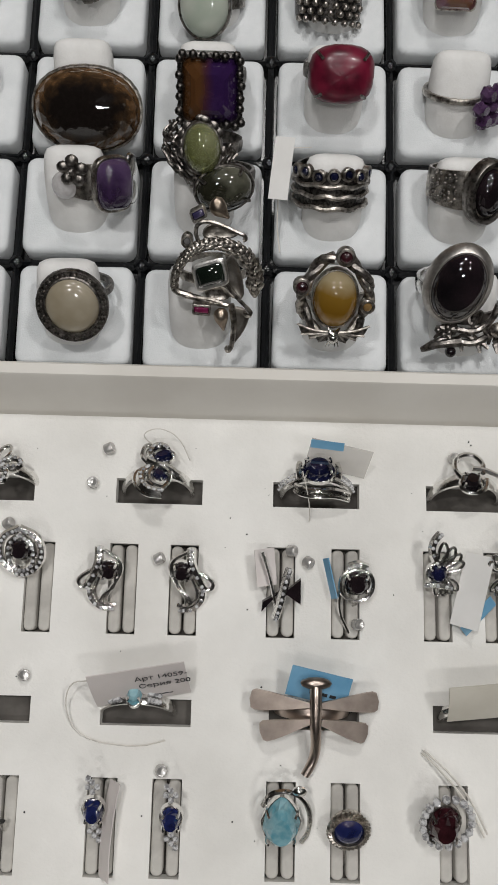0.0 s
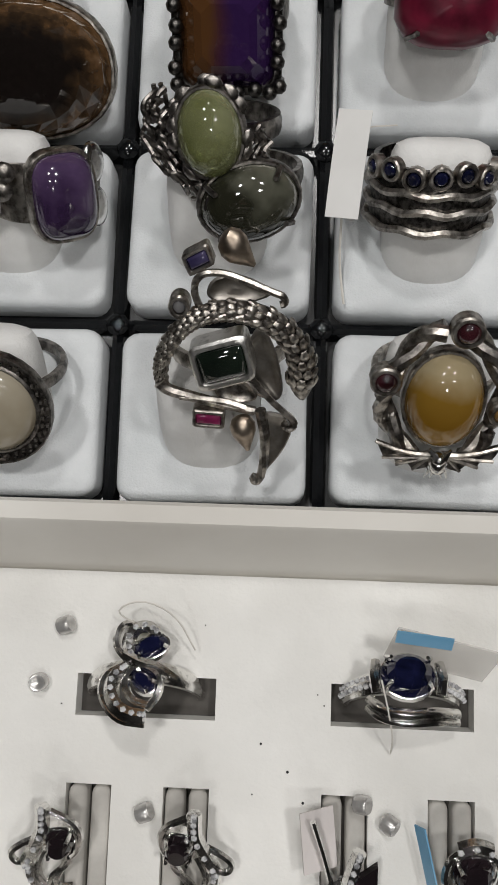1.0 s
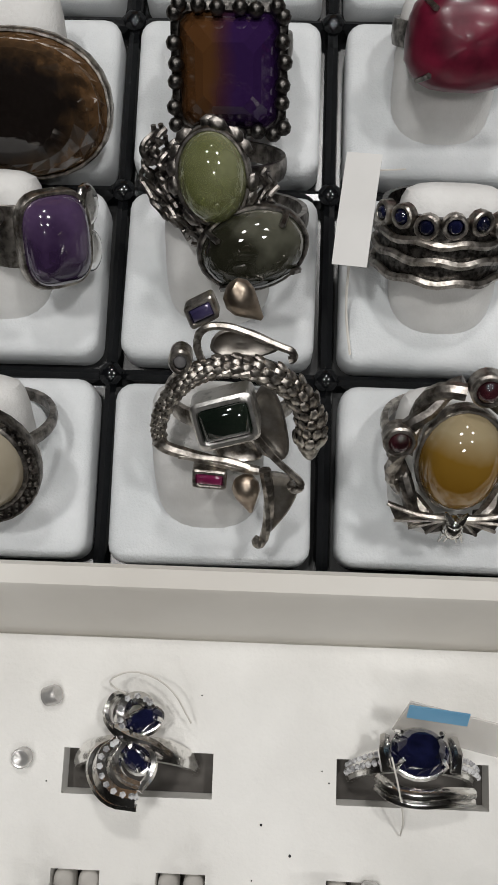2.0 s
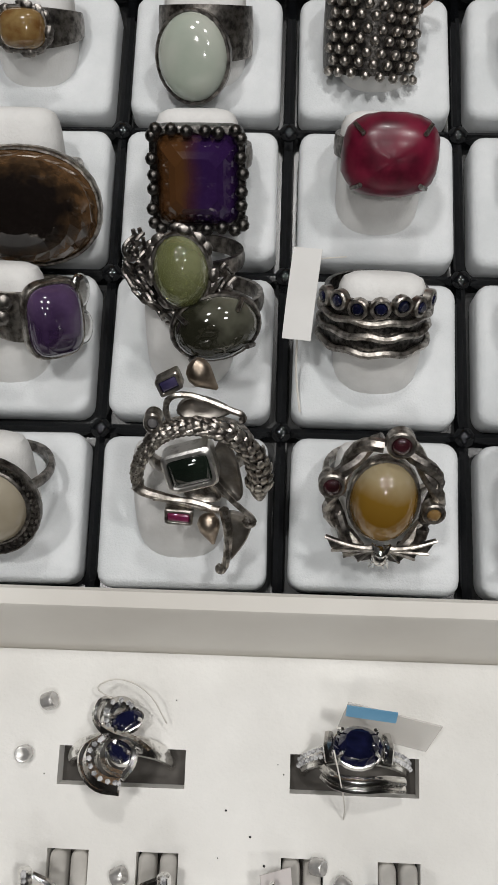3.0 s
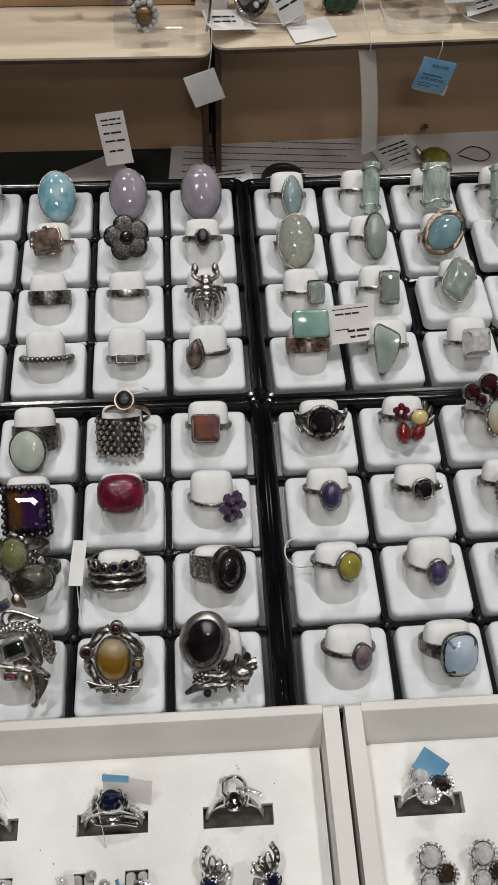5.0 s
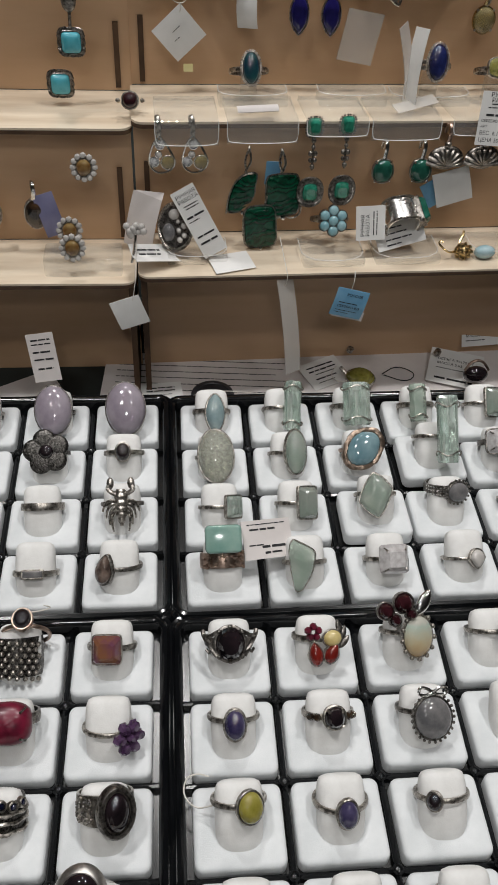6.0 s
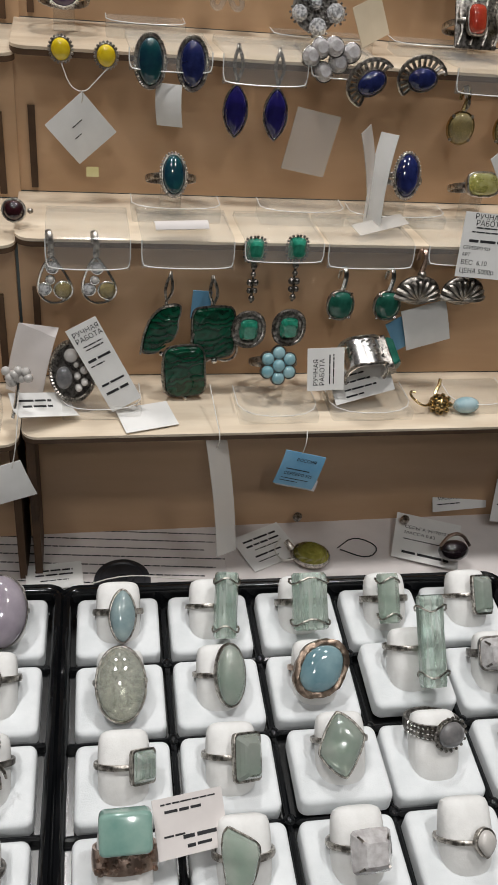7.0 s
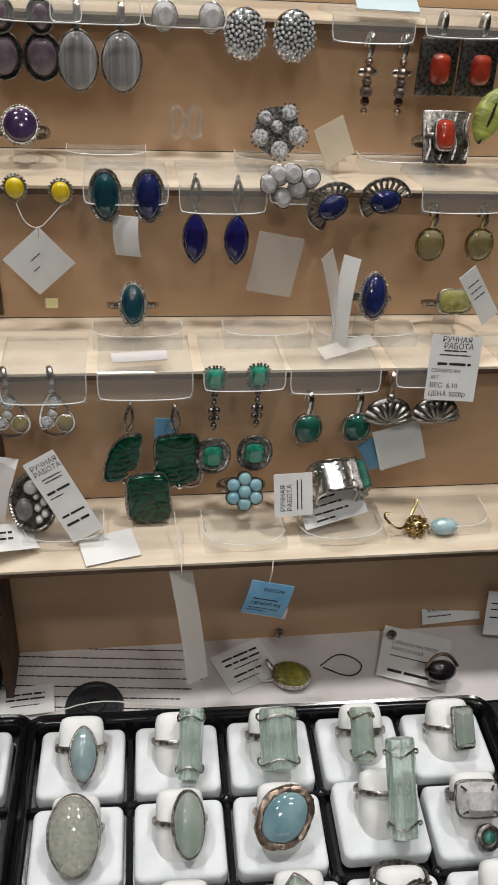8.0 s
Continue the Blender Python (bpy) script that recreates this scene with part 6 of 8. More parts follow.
t = thing("ring", slot_ring_at(0.0235, -0.1240, 27), "slim silver ring with a row of white stones", "ring", GROUP)
half_hoop(t, Matrix(), BRIGHT)
wire_loop(t, Matrix(), tuple((10.6 * math.cos(radians(a)), 0, 10.6 * math.sin(radians(a))) for a in range(150, 29, -15)), 0.0008, stones=True)

t = thing("ring", slot_ring_at(-0.0210, -0.1220, 0), "matt rose-coloured dragonfly ring lying over a slot", "ring", GROUP)
SATIN = silver("satin_rose_metal", (0.5, 0.42, 0.37), (0.33, 0.27, 0.235), 0.32, (0.3, 0.6), 160)
half_hoop(t, Matrix(), SATIN, 0.0036)
for s in (-1, 1):
    for y1, tilt, ln in ((1.8, 4, 16.5), (-2.2, -14, 14)):
        bm = bmesh.new()
        m = TOP @ Matrix.Translation((s * 0.0008, y1 * MM, 0.0028 if y1 > 0 else 0.0016)) @ Matrix.Rotation(s * radians(tilt), 4, "Z") @ Matrix.Rotation(s * radians(9), 4, "Y")
        loft(bm, [[m @ Vector((s * x * ln * MM, yy * 2.7 * MM, z * MM)) for x, yy, z in
                   ((0, -0.3, 0), (0.25, -0.5, 0.4), (0.5, -0.75, 0.6), (0.75, -0.95, 0.3), (0.9, -1.0, -0.2), (0.97, -0.8, -0.5), (1, 0, -0.6), (0.97, 0.8, -0.5), (0.9, 1.0, -0.2), (0.75, 0.95, 0.3), (0.5, 0.75, 0.6), (0.25, 0.5, 0.4), (0, 0.3, 0))],
                  [m @ Vector((s * x * ln * MM, yy * 2.5 * MM, (z + 0.55) * MM)) for x, yy, z in
                   ((0.02, -0.25, 0), (0.25, -0.5, 0.4), (0.5, -0.75, 0.6), (0.75, -0.95, 0.3), (0.89, -1.0, -0.2), (0.955, -0.8, -0.5), (0.985, 0, -0.6), (0.955, 0.8, -0.5), (0.89, 1.0, -0.2), (0.75, 0.95, 0.3), (0.5, 0.75, 0.6), (0.25, 0.5, 0.4), (0.02, 0.25, 0))]])
        part("wing", bm, SATIN, t)
bm = bmesh.new()
tube(bm, [(0, 0.0065, 0.0142), (0, 0.0035, 0.0148), (0, -0.002, 0.0142), (0.0004, -0.007, 0.0115), (0.0004, -0.0105, 0.0095), (-0.0006, -0.0135, 0.0085), (-0.0022, -0.0162, 0.0085)], 0.0015, 10, (1.15, 0.75))
part("body", bm, SATIN, t)
bm = bmesh.new()
ball(bm, (0, 0.0075, 0.0144), 0.0022, (1.9, 0.75, 0.8), 12, 7)
part("head", bm, SATIN, t)

for x, y in ((-0.0772, -0.1470), (-0.0573, -0.1485)):
    t, at = slot_earring(x, y, "silver earring with oval blue stone between white stones", 30)
    claw_set(t, at @ Matrix.Translation((0, 0, 0.0012)), 0.0044, 0.0058, 0.0026, LAPIS, BRIGHT)
    bm = bmesh.new()
    pave(bm, [at @ Vector((px * MM, py * MM, 0.001)) for px, py in ((0, 4.6), (-1, 5.8), (1, 5.8), (0, 7), (0, -4.6), (-1, -5.8), (1, -5.8), (0, -7), (-0.8, 8), (0.9, -8.2))], 0.0009)
    tagged(part("pave", bm, WHITEGEM, t, "white stones at both ends", smooth=False), kind="stuff")
t, at = slot_earring(-0.0284, -0.1485, "silver earring with pear-shaped sky blue topaz", 30)
claw_set(t, at @ Matrix.Translation((-0.0006, 0, 0.0012)), 0.0082, 0.0125, 0.0040, SKYBLUE, BRIGHT, kind="pear", n=11)
wire_loop(t, at, ((0, 7.6, 1), (3.6, 6.4, 1), (5.6, 2, 0.8), (5.6, -3, 0.8), (4, -6, 0.8)), 0.0007)
wire_loop(t, at, ((0, 7.6, 1), (-3.2, 7, 1), (-4.6, 3.5, 0.8)), 0.0007)
bm = bmesh.new()
ball(bm, at @ Vector((0.003, 0.0078, 0.0012)), 0.0015, (1.3, 1, 0.7), 8, 5)
part("bow", bm, BRIGHT, t)
t, at = slot_earring(-0.0118, -0.1510, "round lapis blue earring in a rope bezel", 26)
bm = bmesh.new()
dome(bm, 0.0064, 0.0064, 0.0014, n=20, at=at @ Matrix.Translation((0, 0, 0.001)))
part("stone", bm, LAPIS, t)
bm = bmesh.new()
rope_round(bm, 0.0080, 0.0080, 16, 0.0005, 0.0012, at)
rim_of(bm, 0.0066, 0.0066, 0.0006, -0.001, 0.002, n=20, at=at)
part("bezel", bm, SILVER, t)
t, at = slot_earring(0.0134, -0.1480, "dark garnet cluster earring with white stones", 30)
claw_set(t, at @ Matrix.Translation((-0.0008, 0, 0.0016)), 0.0070, 0.0092, 0.0034, GARNET, DARKSIL)
bm = bmesh.new()
beads_round(bm, 0.0104, 0.0126, 18, 0.0012, 0.0014, at=at, seg=6)
tagged(part("pave", bm, WHITEGEM, t, "rim of white stones", smooth=False), kind="stuff")
t, at = slot_earring(-0.1010, -0.1500, "plain silver earring post in a foam slot", 30)
# second box
t = thing("ring", slot_ring_at(0.0885, -0.0640, 27), "silver cluster ring with smoky and white stones", "ring", GROUP)
half_hoop(t, Matrix(), BRIGHT, 0.0034)
for x, y, w, mt in ((-2.2, 2.4, 6.6, CLEAR), (3.8, -0.4, 7.0, SMOKY), (-1.4, -4.2, 6.2, CLEAR)):
    pa = TOP @ Matrix.Translation((x * MM, y * MM, 0.0014))
    claw_set(t, pa, w * MM, w * MM, 0.0026, mt, BRIGHT)
    bm = bmesh.new()
    beads_round(bm, (w + 1.6) * MM, (w + 1.6) * MM, 16, 0.0007, 0.0004, at=pa, seg=5)
    tagged(part("pave", bm, WHITEGEM, t, "rim of tiny white stones", smooth=False), kind="stuff")
for x in (0.0865, 0.1040):
    t, at = slot_earring(x, -0.0850, "silver cluster earring with clear and smoky stones", 30)
    for dx, dy, w, mt in ((-1.4, 3.6, 6.2, CLEAR), (2.6, -1.4, 5.4, SMOKY), (-1.8, -3.4, 5.0, CLEAR)):
        pa = at @ Matrix.Translation((dx * MM, dy * MM, 0.001))
        claw_set(t, pa, w * MM, w * MM, 0.0024, mt, BRIGHT)
        bm = bmesh.new()
        beads_round(bm, (w + 1.4) * MM, (w + 1.4) * MM, 16, 0.00062, 0.0004, at=pa, seg=5)
        tagged(part("pave", bm, WHITEGEM, t, "rim of tiny white stones", smooth=False), kind="stuff")

# earring stoppers lying on the foam
_stop = None
for x, y, rz, ry in ((-79.0, -52.8, 20, 70), (-83.0, -62.6, 0, 0), (18.1, -53.2, 10, 8), (-105.6, -74.6, 30, 62), (-63.6, -83.2, 25, 75), (-22.6, -83.2, -30, 60), (-9.0, -99.6, 0, 20), (-60.6, -138.4, 0, 12), (-98.5, -115.0, 15, 20), (-27.2, -80.2, 0, 55), (42.0, -92.6, 40, 65), (-26.0, -125.6, 0, 0)):
    m = pose(x * MM, y * MM, FZ + 0.0013 + (0.0012 if (x, y) == (-26.0, -125.6) else 0), 0, ry, rz)
    if _stop is None:
        _stop = thing("earring_stopper", m, "small silver and clear earring stopper on the foam", "stopper", "earring stoppers")
        bm = bmesh.new()
        loft(bm, [[(math.cos(a) * r * MM, math.sin(a) * r * MM, z * MM) for a in [2 * math.pi * k / 14 for k in range(14)]] for r, z in ((1.2, -1.3), (1.55, -1.0), (1.6, 0.9), (1.35, 1.3), (0.9, 1.25), (0.4, 0.9))])
        part("disc", bm, surface("dull_clear_stopper", (0.42, 0.41, 0.4), (0.66, 0.65, 0.63), 600, 0.25, 0.6), _stop)
    else:
        copy_thing(_stop, m)

# padding inside the upright slots
PAD_GREY = surface("grey_slot_padding", (0.44, 0.42, 0.39), (0.6, 0.58, 0.54), 160, 0.9)
_cush = None
for sx, sy, sw, sh in SLOTS_A + SLOTS_B:
    if sh < sw:
        continue
    for s in (-1, 1):
        m = pose(sx + s * (sw / 4 + 0.00005), sy, 0)
        if _cush is None:
            bm = bmesh.new()
            rounded_box(bm, -sw / 4 + 0.0003, sw / 4 - 0.0003, -sh / 2 + 0.0003, sh / 2 - 0.0003, TABLE + 0.001, FZ - 0.0007, 0.0009, 3, 4)
            _cush = tagged(part("slot_cushion", bm, PAD_GREY), "grey foam cushion inside an upright slot", "cushion", "slot cushions")
            _cush.matrix_basis = m
        else:
            copy_thing(_cush, m)
# dark crumbs on the foam
bm = bmesh.new()
rr = random.Random(77)
for k in range(46):
    x, y = rr.uniform(-0.12, 0.05), rr.uniform(-0.16, -0.046)
    if not any(abs(x - s[0]) < s[2] / 2 + 0.001 and abs(y - s[1]) < s[3] / 2 + 0.001 for s in SLOTS_A):
        bmesh.ops.create_icosphere(bm, subdivisions=1, radius=rr.uniform(0.00012, 0.0003), matrix=Matrix.Translation((x, y, FZ + 0.0001)))
tagged(part("crumbs", bm, INK), "tiny dark crumbs scattered on the white foam", "crumbs", kind="stuff")


# ---- paper tags, strings and writing ----
def writing(text, size, parent, at, material=None, label=""):
    """Readable words as flat mesh letters, standing just off a card."""
    cu = bpy.data.curves.new("lettering", "FONT")
    cu.body, cu.size, cu.extrude, cu.offset = text, size, 0.00003, 0.0
    tmp = bpy.data.objects.new("lettering", cu)
    scene.collection.objects.link(tmp)
    bpy.context.view_layer.update()
    me = bpy.data.meshes.new_from_object(tmp.evaluated_get(bpy.context.evaluated_depsgraph_get()))
    bpy.data.objects.remove(tmp)
    me.materials.clear()
    me.materials.append(material or INK)
    ob = new("lettering", me)
    ob.parent = parent
    ob.matrix_basis = at
    if label:
        ob["label"] = label
    return ob


def line_bar(parent, x0, x1, y, h, z=0.00022, material=None, seed=0):
    """A line of unreadable writing as a broken plain bar."""
    rr = random.Random(seed)
    bm = bmesh.new()
    x = x0
    while x < x1:
        w = min(rr.uniform(1.6, 4.4) * h, x1 - x)
        box(bm, x, x + w, y - h * 0.3 * rr.uniform(0.7, 1.1), y + h * 0.3, z, z + 0.00005)
        x += w + h * 0.4
    return part("text_bar", bm, material or INK, parent, smooth=False)


def card_mesh(w, h, bend=0.0, fold=0.0, thick=0.00028, cut=0.0):
    """A card in x and y, curled by bend; fold creases its lower part forward."""
    bm = bmesh.new()
    n = 8
    top, low = [], []
    for j in range(n + 1):
        v = j / n - 0.5
        for i in (0, 1):
            x = (i - 0.5) * w
            z = bend * (1 - (2 * v) ** 2) + (fold * max(0, -v - 0.1) if fold else 0)
            y = v * h
            if cut and j == n and i == 0:
                y -= cut
            top.append(bm.verts.new((x, y, z + thick)))
            low.append(bm.verts.new((x, y, z)))
    for j in range(n):
        a = 2 * j
        bm.faces.new((top[a], top[a + 1], top[a + 3], top[a + 2]))
        bm.faces.new((low[a + 2], low[a + 3], low[a + 1], low[a]))
        bm.faces.new((low[a], top[a], top[a + 2], low[a + 2]))
        bm.faces.new((top[a + 1], low[a + 1], low[a + 3], top[a + 3]))
    bm.faces.new((low[0], low[1], top[1], top[0]))
    bm.faces.new((top[-2], top[-1], low[-1], low[-2]))
    return bm


def tag(m, w, h, label, material=None, bend=0.0, fold=0.0, lines=(), name="price_tag", category="tag", cut=0.0, back=None):
    """A paper tag; w and h in millimetres, lines as (x0, x1, y, height)."""
    t = thing(name, m, label, category, "paper tags")
    part("card", card_mesh(w * MM, h * MM, bend * MM, fold * MM, cut=cut * MM), material or TAGPAPER, t)
    for k, (x0, x1, y, hh) in enumerate(lines):
        line_bar(t, x0 * MM, x1 * MM, y * MM, hh * MM, z=bend * MM * (1 - (2 * y / h) ** 2) + 0.00032, seed=k + int(w * 7))
    return t


def string(points, label, r=0.00022, material=None, name="string"):
    ps = [Vector(p) for p in points]
    for _ in range(2):
        q = [ps[0]]
        for a, b in zip(ps, ps[1:]):
            q += [a.lerp(b, 0.25), a.lerp(b, 0.75)]
        ps = q + [ps[-1]]
    bm = bmesh.new()
    tube(bm, ps, r, 5)
    return tagged(part(name, bm, material or THREAD), label, "string", "tag strings")


def S(x, y, z):
    """Shelf place in millimetres: along, back from the lowest edge, up."""
    return SHELF @ Matrix.Translation((x * MM, y * MM, z * MM))


FACE = Matrix.Rotation(radians(90), 4, "X")


def hang(x, y, z, tilt=0, roll=0, yaw=0):
    """A card or jewel that faces the front: its y is up, its z towards the viewer."""
    return S(x, y, z) @ Matrix.Rotation(radians(yaw), 4, "Z") @ FACE @ Matrix.Rotation(radians(tilt), 4, "X") @ Matrix.Rotation(radians(roll), 4, "Z")


# ---- clear acrylic stands on the treads ----
def acrylic_stand(x, k, w, lip=9.0, lift=3.0, reach=6.0, deep=24.0):
    """A bent clear sheet: plate on the tread, front lip hanging over its edge."""
    y, z = STEP[k]
    t = thing("acrylic_stand", S(x, y * 1000, z * 1000), "clear acrylic earring stand on the plywood tread", "display stand", "acrylic stands")
    prof = ((deep, 0.3), (deep - 1, lift), (2, lift + 0.6), (-reach + 2, lift + 0.8), (-reach, lift), (-reach - 2.0, lift - lip))
    th = 1.1
    bm = bmesh.new()
    up = [(a, b) for a, b in prof]
    lo = [(a + (0.6 if i < 4 else th), b - (th if 0 < i < 4 else 0.3)) for i, (a, b) in enumerate(prof)]
    ring_ = up + lo[::-1]
    loft(bm, [[(sx * w / 2 * MM, a * MM, b * MM) for a, b in ring_] for sx in (-1, -0.98, 0.98, 1)])
    o = part("sheet", bm, ACRYLIC, t)
    o.visible_shadow = False
    y1, z1 = prof[-1]
    y2, z2 = prof[-2]
    e = w / 2
    # pale rod paints the glint round the lip
    bm = bmesh.new()
    pts = [(-e, y2, z2), (-e, y1 + (y2 - y1) * 0.25, z1 + (z2 - z1) * 0.25), (-e + 1.6, y1, z1), (e - 1.6, y1, z1), (e, y1 + (y2 - y1) * 0.25, z1 + (z2 - z1) * 0.25), (e, y2, z2)]
    tube(bm, [(a * MM, (b - 0.2) * MM, c * MM) for a, b, c in pts], 0.00024, 5)
    part("edge", bm, ACRYLIC_EDGE, o, "pale rod painting the glint of the cut edge")
    return t


for x, k, w, lip in ((26, 1, 30, 11), (62, 1, 34, 10), (98, 1, 30, 7), (132, 1, 34, 9), (170, 1, 30, 7), (57, 2, 30, 7), (92, 2, 32, 10), (122, 2, 26, 6), (184, 2, 34, 9), (28, 3, 30, 6), (48, 3, 32, 6), (80, 3, 30, 6), (151, 3, 32, 9), (186, 3, 30, 6), (212, 1, 30, 8), (216, 2, 30, 8)):
    acrylic_stand(x, k, w, lip)


def low_block(x, k, w, deep, high, dy=6):
    """A low clear block on a tread."""
    y, z = STEP[k]
    t = thing("acrylic_block", S(x, y * 1000 + dy, z * 1000), "low clear acrylic block on the plywood tread", "display stand", "acrylic blocks")
    bm = bmesh.new()
    rounded_box(bm, -w / 2 * MM, w / 2 * MM, 0, deep * MM, 0.0002, high * MM, 0.0008, 2, 3)
    o = part("block", bm, ACRYLIC, t)
    o.visible_shadow = False
    # pale rod paints the glint on the upper edge
    bm = bmesh.new()
    tube(bm, [(a * w / 2 * MM, b * MM, high * MM) for a, b in ((-1, deep), (-1, 0), (1, 0), (1, deep))], 0.0002, 5)
    part("edge", bm, ACRYLIC_EDGE, o, "pale rod painting the glint of the cut edge")


for q in ((99, 0, 32, 22, 4, 5), (138, 0, 34, 22, 4, 6), (186, 0, 26, 20, 5, 9), (60, 1, 34, 14, 6, 16), (110, 1, 34, 14, 6, 16), (30, 0, 30, 18, 5, 10), (150, 1, 40, 14, 5, 16), (50, 2, 30, 14, 6, 18), (120, 2, 40, 14, 5, 18), (165, 2, 30, 14, 5, 18)):
    low_block(*q)


# ---- earrings hanging from the stands ----
EGROUP = "earrings on the stepped shelves"


def hook(t, top, drop=0.0, metal=None, wide=2.4):
    """A bent ear wire above the jewel; top in millimetres."""
    bm = bmesh.new()
    tube(bm, [(0, (top) * MM, 0.0004), (0.0002, (top + 2) * MM, 0.0010), (0.0006, (top + 6) * MM, 0.0016), (0.0002, (top + 8.6) * MM, 0.0002), (-0.0004, (top + 8) * MM, -wide * MM), (-0.0006, (top + 3.5) * MM, -(wide + 0.8) * MM)], 0.0011, 7, (1.2, 0.8), 0.7)
    part("ear_wire", bm, metal or BRIGHT, t)


def cab_earring(x, y, z, w, h, material, label, halo="rope", kind="oval", power=2.0, hooked=True, metal=None, d=2.6, roll=0, tilt=-8):
    t = thing("earring", hang(x, y, z, tilt, roll), label, "earring", EGROUP)
    metal = metal or SILVER
    bm = bmesh.new()
    dome(bm, w * MM, h * MM, d * MM, power, kind)
    part("stone", bm, material, t)
    bm = bmesh.new()
    rim_of(bm, w * MM, h * MM, 0.0005, -0.0009, d * MM * 0.3, power, kind)
    part("bezel", bm, metal, t)
    if halo:
        bm = bmesh.new()
        if halo == "rope":
            rope_round(bm, (w + 1.6) * MM, (h + 1.6) * MM, int((w + h) * 0.9), 0.00045, 0.0002, power=power, kind=kind)
        elif halo == "beads":
            beads_round(bm, (w + 1.4) * MM, (h + 1.4) * MM, int((w + h) * 1.5), 0.00055, 0.0002, power, kind)
        elif halo == "frame":
            rim_of(bm, (w + 2.4) * MM, (h + 2.4) * MM, 0.0007, -0.0008, 0.0008, power, kind)
        tagged(part("halo", bm, metal, t), kind="stuff")
    if hooked:
        hook(t, h / 2 + 0.8, metal=None if metal == SILVER else metal)
    return t


def soft(pts):
    """The same outline with rounded corners."""
    ps = [Vector(p) for p in pts]
    for _ in range(2):
        ps = [q for a, b in zip(ps, ps[1:] + ps[:1]) for q in (a.lerp(b, 0.22), a.lerp(b, 0.78))]
    return [(p.x, p.y) for p in ps]


# lowest hanging row, from the second tread
def malachite(name, m, label, pts, veins, curls, balls):
    """A carved slab of malachite: raised veins, a dark setting round it, curled wires and a ball below."""
    t = thing(name, m, label, name, EGROUP)
    shape = soft(pts)
    bm = bmesh.new()
    loft(bm, [[(px * MM * k, py * MM * k, zz * MM) for px, py in shape] for zz, k in ((0, 1), (2.0, 1), (2.8, 0.95), (3.1, 0.84))])
    carving = part("carving", bm, MALACHITE, t)
    for x0, y0, x1, y1, sag in veins:
        bm = bmesh.new()
        tube(bm, [((x0 + (x1 - x0) * f - (y1 - y0) * sag * math.sin(math.pi * f)) * MM, (y0 + (y1 - y0) * f + (x1 - x0) * sag * math.sin(math.pi * f)) * MM, 0.0029 + 0.0003 * math.sin(math.pi * f)) for f in (0, 0.2, 0.4, 0.6, 0.8, 1.0)], 0.00062, 6, (0.7, 0.7))
        part("ridge", bm, MALACHITE, carving)
    bm = bmesh.new()
    tube(bm, [(px * 1.03 * MM, py * 1.03 * MM, 0.0014) for px, py in shape + shape[:1]], 0.0006, 6)
    part("setting", bm, DARKSIL, t)
    for line in curls:
        bm = bmesh.new()
        tube(bm, [(px * MM, py * MM, 0.0024) for px, py in line], 0.00065, 7, (1.0, 0.8))
        part("wire_frame", bm, SILVER, t)
    for px, py, r in balls:
        bm = bmesh.new()
        ball(bm, (px * MM, py * MM, 0.0018), r * MM, (1, 1, 0.9), 9, 6)
        part("ball", bm, BRIGHT, t)
    return t


def leaf_bail(t, top):
    """A looped leaf of silver that hangs the jewel from its stand."""
    for q in (-1, 1):
        bm = bmesh.new()
        tube(bm, [(q * px * MM, (top + py) * MM, pz * MM) for px, py, pz in ((0, 0, 0.5), (0.6, 2, 1.2), (1.7, 5, 1.6), (1.5, 8, 1.0), (0.2, 11.5, 0), (0, 12.6, -1.2))], 0.00075, 7, (0.8, 1.0))
        part("bail", bm, SILVER, t)
    bm = bmesh.new()
    ball(bm, (0, (top - 0.6) * MM, 0.0006), 0.0009, seg=8, rings=6)
    part("link", bm, SILVER, t)


t = malachite("earring", hang(53.4, 30, 99.5, -6, -8) @ Matrix.Diagonal((0.84, 0.9, 1, 1)), "carved dark green malachite earring shaped like a leaf", ((-7.4, -11.6), (-7.4, -3), (-5.6, 5), (-1.6, 10), (4, 12), (7, 11), (6.4, 4), (7.2, 1), (5.4, -4.6), (1.4, -6), (0.6, -10), (-3, -11.4)),
              [(-6.2, 4.6 - 3.4 * k, 5.6 - 0.7 * k, 8.0 - 3.6 * k, -0.14) for k in range(5)], [((3.4, 12.2), (-2, 10.6), (-6.4, 5), (-8.2, -4), (-8, -12.2))], ((1.8, -11, 1.3), (3.4, -13.4, 1.0)))
leaf_bail(t, 12.4)
t = malachite("earring", hang(73.8, 30, 97.8, -6, 3) @ Matrix.Diagonal((0.9, 0.9, 1, 1)), "carved dark green malachite earring in curled silver wire", ((-9, -10), (-9.4, 0), (-8.8, 11), (-4, 12), (4, 12), (8.8, 11), (9.2, 0), (8.6, -10), (3, -11.4), (-3, -11.4)),
              [(-7.6 + 1.2 * k, 2.2 + 2.2 * k, 1.6 + 1.6 * k, 11.2, 0.18) for k in range(4)] + [(-7.6, -2 - 2.2 * k, 7.6, 4.4 - 3.2 * k, -0.2) for k in range(4)], [((8.8, 1), (10.2, -5), (9.8, -11), (5, -13.4), (1.4, -11.8)), ((-8.8, 1), (-10.6, -5), (-10.4, -11), (-5.4, -13.6), (-1.6, -11.8))], ((0, -12.6, 1.7),))
leaf_bail(t, 12.6)
